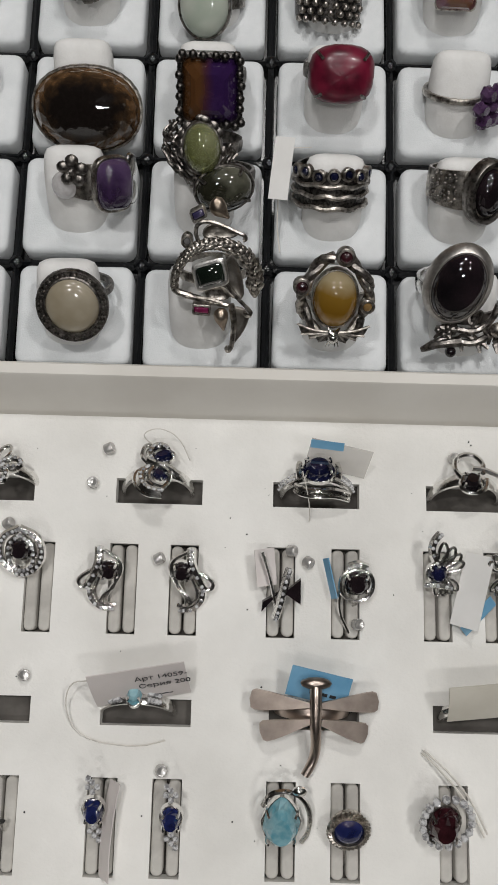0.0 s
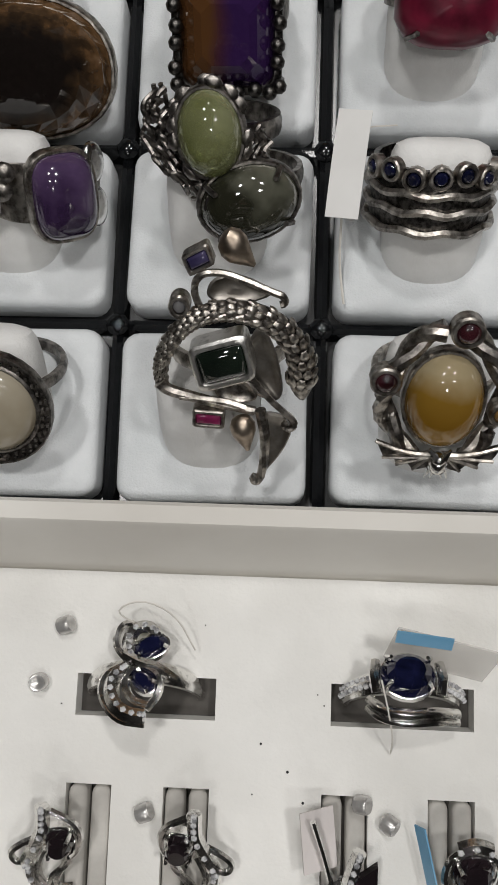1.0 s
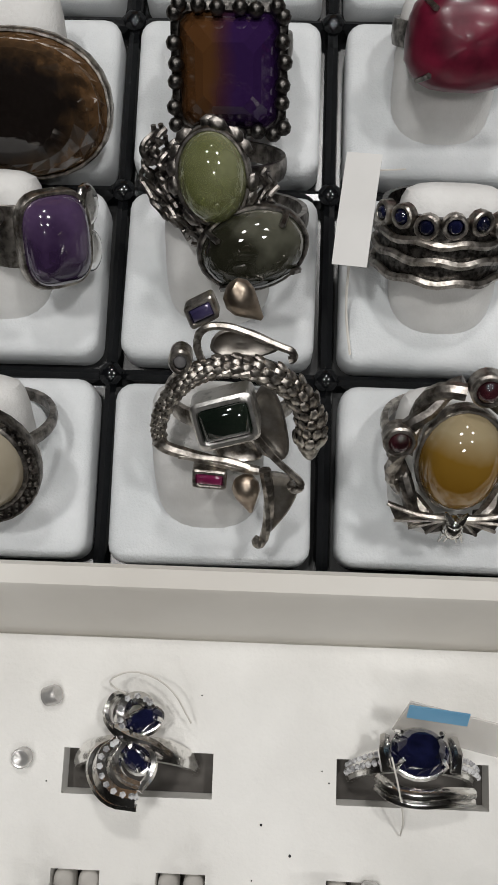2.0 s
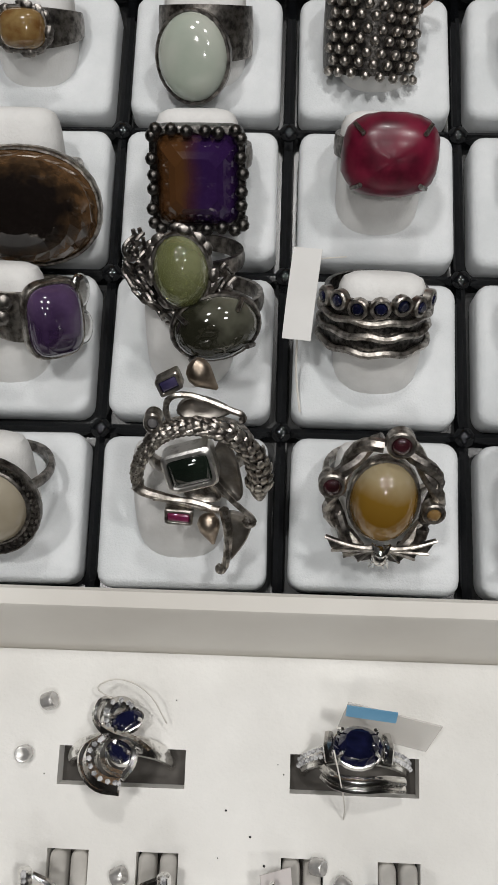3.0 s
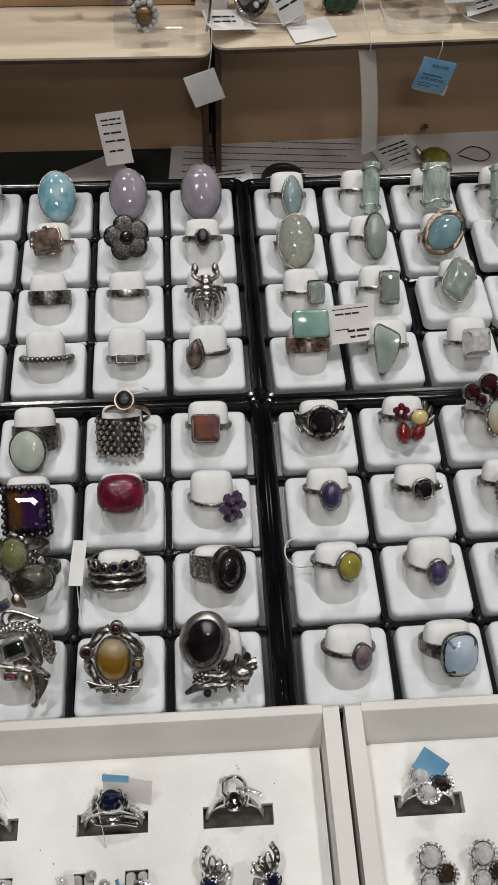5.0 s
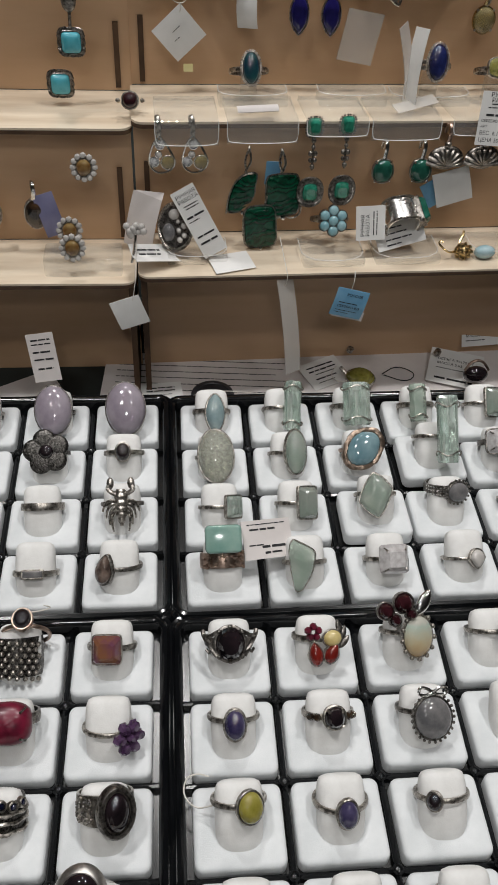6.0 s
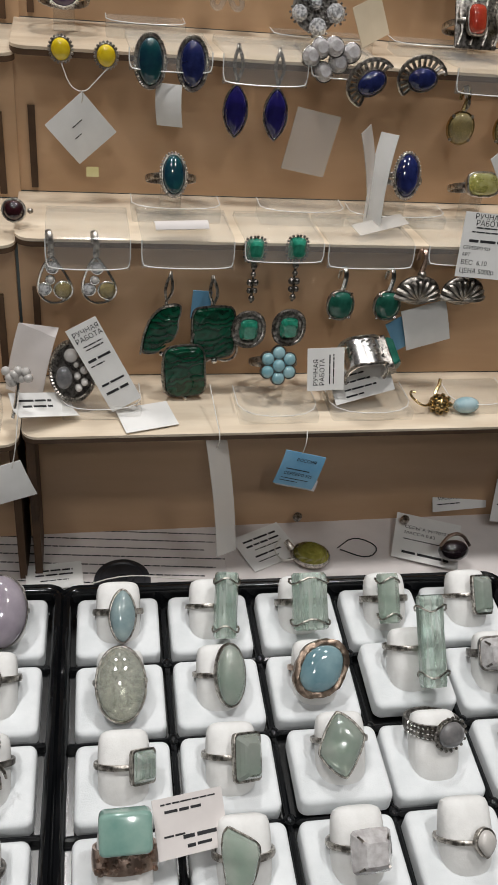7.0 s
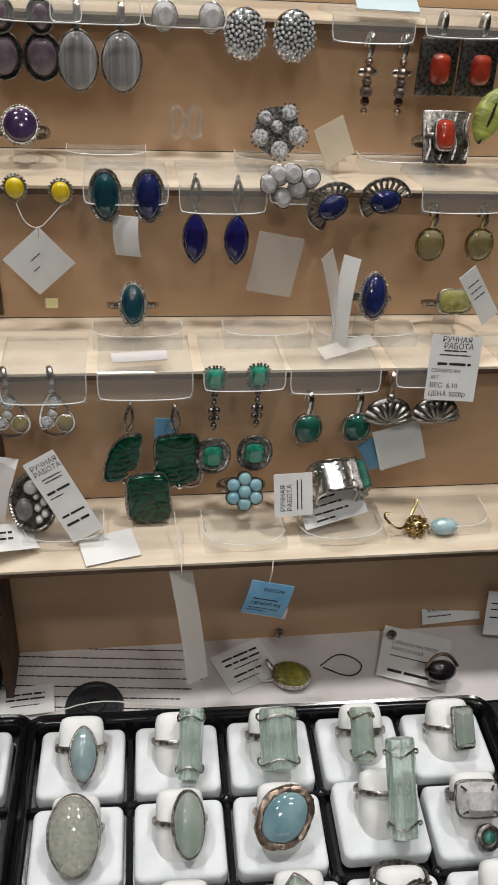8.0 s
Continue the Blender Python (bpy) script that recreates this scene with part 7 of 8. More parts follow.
malachite("pendant", hang(62.6, 26, 83, -6, 4) @ Matrix.Diagonal((0.9, 0.92, 1, 1)), "carved dark green malachite block pendant", ((-8.6, -11), (-9, 0), (-8.4, 11), (0, 12), (8.4, 11), (8.8, 0), (8.8, -11), (0, -12)),
          [(-7.6, 1.4 + 2.6 * k, 6.6, 5.4 + 1.8 * k, 0.14) for k in range(3)] + [(-7, -9, -4.6, 0, 0.2), (1.6, -10, 2.4, -2, -0.2), (2.4, -2, 7.8, -2.4, 0.1)], (((-9.2, -9), (-10, -2), (-9.4, 6)),), ((0, -12.9, 1.0),))
for x, z0 in ((87.2, 132.4), (103.3, 133.2)):
    t = thing("earring", hang(x, 31, z0, -6), "long silver earring with two green emerald stones", "earring", EGROUP)
    bm = bmesh.new()
    faceted(bm, 0.0072, 0.0088, 0.0028, 3.4)
    part("top_stone", bm, GREENGEM, t, smooth=False)
    bm = bmesh.new()
    beads_round(bm, 0.0082, 0.0098, 22, 0.0006, 0.0002, 3)
    part("top_bezel", bm, DARKSIL, t)
    for k in range(5):
        bm = bmesh.new()
        for px in (-0.5, 0.5) if k in (2, 3) else (0,):
            ball(bm, (px * 2.2 * MM, (-6.4 - 3.2 * k) * MM, 0.0004), 0.0013 - 0.0002 * (k % 2), (1.0, 1.1, 1.0), 8, 6)
        tube(bm, [(0, (-4.6 - 3.2 * k) * MM, 0.0002), (0, (-8.2 - 3.2 * k) * MM, 0.0002)], 0.0005, 5)
        part("link", bm, DARKSIL, t)
    low = Matrix.Translation((0, -0.0322, 0)) @ Matrix.Diagonal((0.86, 0.92, 1, 1))
    bm = bmesh.new()
    faceted(bm, 0.0092, 0.0100, 0.0034, 4, at=low)
    part("drop_stone", bm, GREENGEM, t, smooth=False)
    bm = bmesh.new()
    rim_of(bm, 0.0096, 0.0106, 0.0022, -0.001, 0.0010, 2.6, at=low)
    rope_round(bm, 0.0142, 0.0152, 26, 0.0006, 0.0004, low, 2.2)
    part("drop_frame", bm, DARKSIL, t)
for x in (124.0, 143.4):
    t = cab_earring(x, 31, 109.4, 10.4, 11.6, GREENCAB, "silver earring with round green cabochon in claws", halo="", power=2.2)
    for a in (50, 130, 230, 310):
        bm = bmesh.new()
        tube(bm, [(math.cos(radians(a)) * r * MM, math.sin(radians(a)) * r * 1.08 * MM, zz * MM) for r, zz in ((5.4, -0.8), (6.2, 1), (5.2, 2.2))], 0.0005, 5)
        part("claw", bm, BRIGHT, t)
for x in (155.0, 174.0):
    t = thing("earring", hang(x, 31, 117.5, -6), "ribbed silver shell earring", "earring", EGROUP)
    for k in range(9):
        a = radians(-84 + 21 * k)
        bm = bmesh.new()
        tube(bm, [(math.sin(a) * r * MM, (-4.6 + math.cos(a) * r * (0.92 if r < 9 else 0.8)) * MM, zz * MM) for r, zz in ((0.8, 1.6), (4, 2.8), (7.4, 2.4), (9.2, 0.2))], 0.0012, 7, (0.6, 1.1))
        part("rib", bm, LEAFSIL, t)
    bm = bmesh.new()
    dome(bm, 0.0178, 0.0120, 0.0022, at=Matrix.Translation((0, -0.0012, 0)))
    part("body", bm, DARKSIL, t)
    bm = bmesh.new()
    ball(bm, (0, 0.0056, 0.001), 0.0018, seg=9, rings=6)
    part("cap", bm, SILVER, t)
    hook(t, 6.6, metal=ROSE, wide=3)
for x in (13.5, 29.4):
    t = thing("earring", hang(x, 30, 120, -6, 4), "openwork silver wire earring with pale round stones", "earring", EGROUP)
    bm = bmesh.new()
    tube(bm, [(px * MM, py * MM, 0.0006) for px, py in ((0, 9), (-4, 4), (-6.6, -4), (-3, -9), (3, -9), (7, -5), (4.6, 2), (0, 9))], 0.0006, 6)
    part("frame", bm, BRIGHT, t)
    for px, py, r, mt in ((0, 4.4, 2.1, WHITEGEM), (3.0, -4.4, 3.2, CITRINE), (-3.6, -3.6, 2.2, WHITEGEM), (-1.2, -0.2, 1.4, PEARL)):
        bm = bmesh.new()
        dome(bm, 2 * r * MM, 2 * r * MM, 0.0014, n=16, at=Matrix.Translation((px * MM, py * MM, 0)))
        part("stone", bm, mt, t)
        bm = bmesh.new()
        rim_of(bm, 2 * r * MM, 2 * r * MM, 0.0005, -0.0006, 0.0008, n=16, at=Matrix.Translation((px * MM, py * MM, 0)))
        part("collet", bm, BRIGHT, t)
    hook(t, 9, metal=SILVER)

# second hanging row, from the third tread
for x, z in ((18.2, 189.3), (34.0, 188.0)):
    cab_earring(x, 69, z, 6.8, 7.6, VIVIDYELLOW, "small silver stud with bright yellow stone", "beads", hooked=False)
for x in (49.6, 64.9):
    cab_earring(x, 68, 187.2, 9.4, 16.4, AZUREMAL if x < 55 else LAPIS, "oval blue-green stone earring in rope silver rim", "rope", hooked=False, d=3)
for x, z in ((82.2, 171.0), (97.8, 170.4)):
    t = cab_earring(x, 69, z, 8.8, 18.6, ULTRA, "long violet-blue marquise earring in silver", "", "marquise", hooked=False)
    leaf_bail(t, 10.4)
for x, y, z in ((109, 69, 192), (114, 68, 187), (119.5, 69, 190), (124, 69, 194), (112, 69, 195), (117, 68, 196)):
    t = thing("brooch_stone", hang(x, y, z, -20, x * 9), "sparkling clear pink and white stone of a cluster earring", "earring", "clear stone clusters")
    bm = bmesh.new()
    faceted(bm, 0.0072, 0.0066, 0.0036, 2.2)
    part("stone", bm, CLEAR, t, smooth=False)
    bm = bmesh.new()
    rim_of(bm, 0.0070, 0.0064, 0.0005, -0.0016, 0.0002, n=14)
    part("collet", bm, BRIGHT, t)
for x, z, roll in ((132.6, 184.6, 30), (152.4, 187, 4)):
    t = cab_earring(x, 66, z, 11.6, 8.4, LAPIS, "fan-shaped dark silver earring with lapis oval", "", hooked=False, roll=roll, d=3)
    for k in range(13):
        a = radians(20 + 200 * k / 12)
        bm = bmesh.new()
        tube(bm, [(math.cos(a) * 6.2 * MM, math.sin(a) * 4.8 * MM, 0.0004), (math.cos(a) * 9.4 * MM, math.sin(a) * 8.0 * MM, 0.0006)], 0.0007, 5)
        part("spoke", bm, SILVER, t)
    bm = bmesh.new()
    tube(bm, [(math.cos(radians(a)) * 9.5 * MM, math.sin(radians(a)) * 8.1 * MM, 0.0005) for a in range(10, 231, 15)], 0.0008, 6)
    part("fan_rim", bm, SILVER, t)
for x in (174.4, 194.6):
    t = cab_earring(x, 70, 168.5, 10.6, 12.0, CITRINE, "round pale citrine drop in thin claws", "", d=3, metal=GOLD)
    for a in (45, 135, 225, 315):
        bm = bmesh.new()
        ball(bm, (math.cos(radians(a)) * 5.7 * MM, math.sin(radians(a)) * 6.3 * MM, 0.0008), 0.0008, seg=6, rings=4)
        part("claw", bm, SILVER, t)
    bm = bmesh.new()
    tube(bm, [(0, 0.0066, 0), (0.0012, 0.009, 0.001), (0, 0.0125, 0.001), (-0.0008, 0.0155, 0.0004)], 0.0012, 6)
    part("bail", bm, SILVER, t)

# third hanging row, from the fourth tread
for x in (14.0, 28.0):
    cab_earring(x, 108, 225, 10.6, 13.4, MAUVE, "dark mauve oval earring in blackened frame", "frame", metal=DARKSIL)
    t = cab_earring(x + 0.3, 108, 238.5, 6.4, 8.6, MAUVE, "small mauve oval stud above a drop earring", "frame", hooked=False, metal=DARKSIL)
for x in (40.8, 56.8):
    cab_earring(x, 108, 224, 14.4, 20.6, CATEYE, "large oval grey cat's eye earring in silver rim", "")
for x in (72.8, 89.9):
    t = thing("earring", hang(x, 109, 240, -10), "clear crystal bead earring", "earring", EGROUP)
    bm = bmesh.new()
    faceted(bm, 0.009, 0.010, 0.005, 2.2, n=9)
    part("stone", bm, CLEAR, t, smooth=False)
    bm = bmesh.new()
    rim_of(bm, 0.0088, 0.0098, 0.0005, -0.002, 0.0003, n=16)
    part("bezel", bm, BRIGHT, t)
for x in (102.2, 120.8):
    t = thing("earring", hang(x, 108, 235, -6), "round earring encrusted with pale sparkling stones", "earring", EGROUP)
    bm = bmesh.new()
    dome(bm, 0.0165, 0.0185, 0.004)
    part("body", bm, BRIGHT, t)
    rr = random.Random(int(x))
    bm = bmesh.new()
    for k in range(90):
        a, q = k * 2.399963, math.sqrt(k / 90)
        pave(bm, [(math.cos(a) * q * 0.0082, math.sin(a) * q * 0.0092, 0.0042 * math.sqrt(max(0, 1 - q * q)) + 0.0003)], 0.00085)
    tagged(part("pave", bm, WHITEGEM, t, "crust of pale blue-white stones", smooth=False), kind="stuff")
for x in (151.3, 165.0):
    t = thing("earring", hang(x, 108, 218, -4), "slim copper-coloured drop earring with dark beads", "earring", EGROUP)
    for k, (r, mt) in enumerate(((1.5, ROSE), (2.4, ROSE), (2.0, BROWNSTONE), (2.6, BROWNSTONE), (1.9, GARNET), (1.4, ROSE))):
        bm = bmesh.new()
        ball(bm, (0, (9 - 3.6 * k) * MM, 0), r * MM, (1, 1, 1.3), 9, 6)
        part("bead", bm, mt, t)
    bm = bmesh.new()
    ball(bm, (0, 0.0052, 0), 0.0040, (1, 0.5, 0.25), 10, 6)
    part("disc", bm, BRIGHT, t)
    hook(t, 10.5)
for x in (178.5, 195.0):
    t = thing("earring", hang(x, 107, 226, -4), "square blackened plate earring with red stone", "earring", EGROUP)
    bm = bmesh.new()
    rounded_box(bm, -0.0078, 0.0078, -0.0105, 0.0105, -0.0012, 0.0002, 0.0006, 2, 3)
    part("plate", bm, DARKSIL, t)
    bm = bmesh.new()
    dome(bm, 0.0080, 0.0112, 0.0028, 3.4, at=Matrix.Translation((0.001, -0.0005, 0.0004)))
    part("stone", bm, REDSTONE, t)
    hook(t, 10.8)

# ---- jewels standing on the treads ----
def stood_ring(x, k, dy, z, w, h, material, label, halo="beads", power=2.0, roll=0, tilt=-28, d=3.2, metal=None, kind="oval"):
    """A ring on a clear post, stone towards the front."""
    metal = metal or SILVER
    y0 = STEP[k][0] * 1000 + dy
    t = thing("ring", hang(x, y0, z, tilt, roll), label, "ring", "rings on the stepped shelves")
    bm = bmesh.new()
    dome(bm, w * MM, h * MM, d * MM, power, kind)
    part("stone", bm, material, t)
    bm = bmesh.new()
    rim_of(bm, w * MM, h * MM, 0.0006, -0.001, d * MM * 0.3, power, kind)
    part("bezel", bm, metal, t)
    if halo:
        bm = bmesh.new()
        beads_round(bm, (w + 1.5) * MM, (h + 1.5) * MM, int((w + h) * 1.5), 0.00055, 0.0003, power, kind)
        tagged(part("halo", bm, metal, t), kind="stuff")
    bm = bmesh.new()
    shank(bm, 0.0088, 0.0022, 0.0011)
    bmesh.ops.transform(bm, matrix=Matrix.Translation((0, 0, -0.0102)) @ Matrix.Rotation(radians(-90), 4, "X"), verts=bm.verts)
    part("band", bm, metal, t)
    floor_z = STEP[k][1] * 1000
    p = thing("acrylic_post", S(x, y0 + 7, floor_z), "clear acrylic ring post on the tread", "display stand", "acrylic posts")
    bm = bmesh.new()
    rounded_box(bm, -0.004, 0.004, -0.003, 0.003, 0.0002, max(2.0, z - floor_z - 1) * MM, 0.0008, 2, 3)
    part("post", bm, ACRYLIC, p).visible_shadow = False
    return t


stood_ring(58.4, 1, 20, 150.5, 8.6, 14.6, AZUREMAL, "silver ring with tall blue-green oval", "beads")
stood_ring(150.2, 1, 20, 153.4, 9.6, 16.6, LAPIS, "silver ring with tall lapis oval in rope rim", "beads", roll=-6)
stood_ring(183.1, 1, 20, 151.0, 13.0, 9.0, LEMON, "silver ring with pale lemon quartz cushion", "", power=3)
stood_ring(19.4, 2, 20, 204.0, 12.0, 12.4, PURPLE, "silver beaded ring with round purple amethyst", "beads")
stood_ring(181.5, 2, 20, 204.0, 7.6, 11.4, REDSTONE, "square filigree ring with red carnelian", "", power=3.4)
t = thing("filigree_plate", hang(183, 96, 203, -28), "square blackened silver filigree plate behind a red stone", "ring", "")
bm = bmesh.new()
rounded_box(bm, -0.0092, 0.0092, -0.0102, 0.0102, -0.0020, -0.0012, 0.0005, 2, 3)
part("plate", bm, DARKSIL, t)
for k in range(4):
    bm = bmesh.new()
    tube(bm, [((-8 + 5.3 * k) * MM, -0.009, -0.0008), ((-6 + 5.3 * k) * MM, -0.003, -0.0006), ((-8 + 5.3 * k) * MM, 0.003, -0.0006), ((-6 + 5.3 * k) * MM, 0.009, -0.0008)], 0.0006, 5)
    part("scroll", bm, SILVER, t)
t = thing("ring", hang(99.1, 20, 88.4, -24), "silver flower ring of seven turquoise cabochons", "ring", "rings on the stepped shelves")
for k in range(7):
    a = 2 * math.pi * k / 6
    px, py = (0, 0) if k == 6 else (math.cos(a + 0.5) * 5.0, math.sin(a + 0.5) * 5.0)
    bm = bmesh.new()
    dome(bm, 0.0052, 0.0052, 0.0022, n=16, at=Matrix.Translation((px * MM, py * MM, 0.0006 if k == 6 else 0)))
    part("cabochon", bm, TURQ, t)
    bm = bmesh.new()
    rim_of(bm, 0.0052, 0.0052, 0.0004, -0.001, 0.0007, n=14, at=Matrix.Translation((px * MM, py * MM, 0.0004 if k == 6 else 0)))
    part("collet", bm, DARKSIL, t)
bm = bmesh.new()
shank(bm, 0.0088, 0.0022, 0.0011)
bmesh.ops.transform(bm, matrix=Matrix.Translation((0, 0, -0.0098)) @ Matrix.Rotation(radians(-90), 4, "X"), verts=bm.verts)
part("band", bm, SILVER, t)
# wide cut silver ring on its tag
t = thing("ring", hang(134.5, 22, 89, -64, 0, 8) @ Matrix.Diagonal((0.9, 0.9, 0.9, 1)), "wide hammered silver ring with square clear stone", "ring", "rings on the stepped shelves")
bm = bmesh.new()
loops = []
for i in range(32):
    a = 2 * math.pi * i / 32
    loops.append([(math.cos(a) * (0.0100 + 0.0004 * math.sin(a * 7 + y * 4)), y * 0.0070 + math.sin(a * 3) * 0.0006, math.sin(a) * (0.0100 + 0.0004 * math.sin(a * 7 + y * 4))) for y in (-1, -0.4, 0.3, 1)] + [(math.cos(a) * 0.0088, y * 0.0070, math.sin(a) * 0.0088) for y in (1, -1)])
vs = [[bm.verts.new(p) for p in lp] for lp in loops]
for a, b in zip(vs, vs[1:] + vs[:1]):
    for i in range(6):
        bm.faces.new((a[i], a[(i + 1) % 6], b[(i + 1) % 6], b[i]))
part("band", bm, silver("hammered_silver", (0.86, 0.85, 0.83), (0.6, 0.58, 0.56), 0.26, (0.3, 0.5), 500), t)
rr = random.Random(14)
bm = bmesh.new()
for k in range(40):
    a, yy = rr.uniform(0, 6.28), rr.uniform(-0.005, 0.005)
    ln = rr.uniform(0.05, 0.16)
    tube(bm, [(math.cos(a + ln * q) * 0.0102, yy + q * rr.uniform(-0.0008, 0.0008), math.sin(a + ln * q) * 0.0102) for q in (-1, 0, 1)], 0.0004, 5)
tagged(part("relief", bm, BRIGHT, t, "raised hammered relief"), kind="stuff")
for y in (-1, 1):
    bm = bmesh.new()
    tube(bm, [(math.cos(q / 32 * 6.2832) * 0.0103, y * 0.0070 + math.sin(q / 32 * 6.2832 * 3) * 0.0006, math.sin(q / 32 * 6.2832) * 0.0103) for q in range(33)], 0.0007, 6)
    part("edge_wire", bm, SILVER, t)
bm = bmesh.new()
step_cut(bm, 0.0070, 0.0150, 0.004, Matrix.Translation((0.0112, 0, 0.004)) @ Matrix.Rotation(radians(60), 4, "Y"))
part("stone", bm, GREENCAB, t, smooth=False)
bm = bmesh.new()
rim_of(bm, 0.0074, 0.0154, 0.0008, -0.002, 0.001, 8, at=Matrix.Translation((0.0112, 0, 0.004)) @ Matrix.Rotation(radians(60), 4, "Y"))
part("bezel", bm, DARKSIL, t)
# gold and turquoise earring lying at the edge
t = thing("earring", S(168, 12, 71) @ pose(0, 0, 0.003), "gold openwork ball earring with turquoise bead lying down", "earring", EGROUP)
bm = bmesh.new()
rr = random.Random(21)
for k in range(26):
    a = k * 2.4
    zz = -1 + 2 * (k + 0.5) / 26
    q = math.sqrt(1 - zz * zz)
    ball(bm, (math.cos(a) * q * 0.0042, math.sin(a) * q * 0.0036, zz * 0.0036), 0.0011, seg=6, rings=4)
ball(bm, (0, 0, 0), 0.0034, (1.2, 1, 1), 10, 7)
part("gold_ball", bm, GOLD, t)
bm = bmesh.new()
ball(bm, (0.0112, -0.001, 0.0), 0.0036, (1.6, 1, 1), 12, 8)
part("turquoise_bead", bm, LARIMAR, t)
bm = bmesh.new()
tube(bm, [(-0.004, 0, 0), (-0.009, -0.003, 0.001), (-0.013, 0.002, 0.003), (-0.0125, 0.004, 0.004), (-0.0105, 0.003, 0.004)], 0.0005, 6)
tube(bm, [(-0.002, 0.003, 0.003), (0.0005, 0.006, 0.006), (0.001, 0.0075, 0.0075)], 0.0007, 6)
part("ear_wire", bm, GOLD, t)
# silver wire ring with stones on the first tread
t = thing("ring", hang(19.5, 20, 86.5, -22), "oval silver wire ring with pearl and grey stones", "ring", "rings on the stepped shelves")
bm = bmesh.new()
rope_round(bm, 0.0165, 0.0225, 26, 0.0006, 0)
part("rope_frame", bm, SILVER, t)
for px, py, w, h, mt in ((-3.4, -2.6, 6.6, 9.0, GREYSTONE), (-0.6, 6.0, 5.6, 5.4, PEARL), (4.0, 0.4, 3.2, 3.2, PEARL), (4.2, -4.2, 3.0, 3.0, PEARL), (1.6, -1.8, 2.8, 2.8, PEARL), (2.0, -6.4, 3.0, 3.0, PEARL), (1.2, 2.6, 2.4, 2.4, PEARL)):
    bm = bmesh.new()
    dome(bm, w * MM, h * MM, 0.003, n=16, at=Matrix.Translation((px * MM, py * MM, 0)))
    part("stone", bm, mt, t)
bm = bmesh.new()
loft(bm, [[(px, py, zz) for px, py in outline(0.0160, 0.0220, 2, 24)] for zz in (-0.0012, -0.0002)])
part("plate", bm, DARKSIL, t)
# clear clip and flower cluster
t = thing("hair_clip", hang(80, 94, 207, -20), "small clear plastic butterfly clip on the tread", "clip", "")
for s in (-1, 1):
    bm = bmesh.new()
    tube(bm, [(s * px * MM, py * MM, 0) for px, py in ((0.4, 0), (2.4, 5), (5.6, 4), (5, -1), (6, -5), (2.6, -6), (0.4, 0))], 0.0011, 7)
    part("wing", bm, ACRYLIC, t)
t = thing("ring", hang(114.8, 94, 204, -22), "silver cluster ring with round pearl-grey stones", "ring", "rings on the stepped shelves")
for px, py, w in ((0, 1.5, 5), (4.6, 6.6, 6.4), (8, -1.6, 7.6), (1.0, -7.0, 7.2), (-4.6, 4.6, 5.6), (-6.4, -2.4, 6.6)):
    bm = bmesh.new()
    faceted(bm, w * MM, w * MM, 0.003, 2, n=9, at=Matrix.Translation((px * MM, py * MM, 0)))
    part("stone", bm, WHITEGEM, t, smooth=False)
    bm = bmesh.new()
    beads_round(bm, (w + 0.8) * MM, (w + 0.8) * MM, 12, 0.0006, 0, at=Matrix.Translation((px * MM, py * MM, 0)), seg=5)
    tagged(part("halo", bm, DARKSIL, t), kind="stuff")
bm = bmesh.new()
loft(bm, [[(px, py, zz) for px, py in outline(0.018, 0.018, 2, 20)] for zz in (-0.0016, -0.0006)])
part("plate", bm, DARKSIL, t)
# green striped brooch
t = thing("brooch", hang(197, 92, 212, -20, -20), "yellow-green striped leaf brooch", "brooch", "")
bm = bmesh.new()
dome(bm, 0.012, 0.022, 0.003, kind="marquise")
part("leaf", bm, surface("striped_green", (0.08, 0.1, 0.02), (0.5, 0.52, 0.12), 160, 0.3, stretch=(0.4, 3, 1)), t)
bm = bmesh.new()
tube(bm, [(0, -0.011, 0.001), (0, 0, 0.0033), (0, 0.011, 0.001)], 0.0006, 6)
part("vein", bm, DARKSIL, t)

# ---- tags on the shelves ----
t = tag(hang(175.7, 27, 137.4, -18, -4), 19.5, 24.5, "white handmade price tag with printed and handwritten lines", lines=((-4.5, 4.5, 6.6, 0.9), (-6, 6, 5.0, 0.8), (-6.5, 6.5, 1.6, 1.8)))
writing("РУЧНАЯ", 0.0029, t, Matrix.Translation((-0.0058, 0.0098, 0.00032)))
writing("РАБОТА", 0.0029, t, Matrix.Translation((-0.0050, 0.0074, 0.00032)))
writing("СЕРЕБРО 925", 0.0018, t, Matrix.Translation((-0.0085, -0.0016, 0.00032)))
writing("АРТ", 0.0018, t, Matrix.Translation((-0.0085, -0.0042, 0.00032)))
writing("ВЕС  6.10", 0.0026, t, Matrix.Translation((-0.0085, -0.0074, 0.00032)))
writing("ЦЕНА 5000р", 0.0026, t, Matrix.Translation((-0.0085, -0.0106, 0.00032)))
t = tag(hang(31.0, 17, 91.0, -16, 28), 12.5, 36, "long white handmade price tag leaning on the tread", lines=((-3.4, 4.4, 9.4, 0.8), (-3, 4, 8.0, 0.8), (-4.6, 4.6, 3.6, 1.8), (-4.6, 1, 1.4, 0.8), (-4.6, 4.6, -7.0, 1.6), (-4.6, 4.6, -10.6, 1.8)))
writing("РУЧНАЯ", 0.0027, t, Matrix.Translation((-0.0050, 0.0140, 0.00032)))
writing("РАБОТА", 0.0027, t, Matrix.Translation((-0.0050, 0.0114, 0.00032)))
tag(S(47.0, 10, 71.6) @ pose(0, 0, 0, 3, 0, 14), 21, 15, "blank folded half of white price tag on the tread")
t = tag(hang(117.5, 16, 89, -22, 92), 17, 15, "white handmade tag lying sideways under the rings", lines=((-6, 6, -1.6, 0.9), (-6, 6, -3.2, 0.8)))
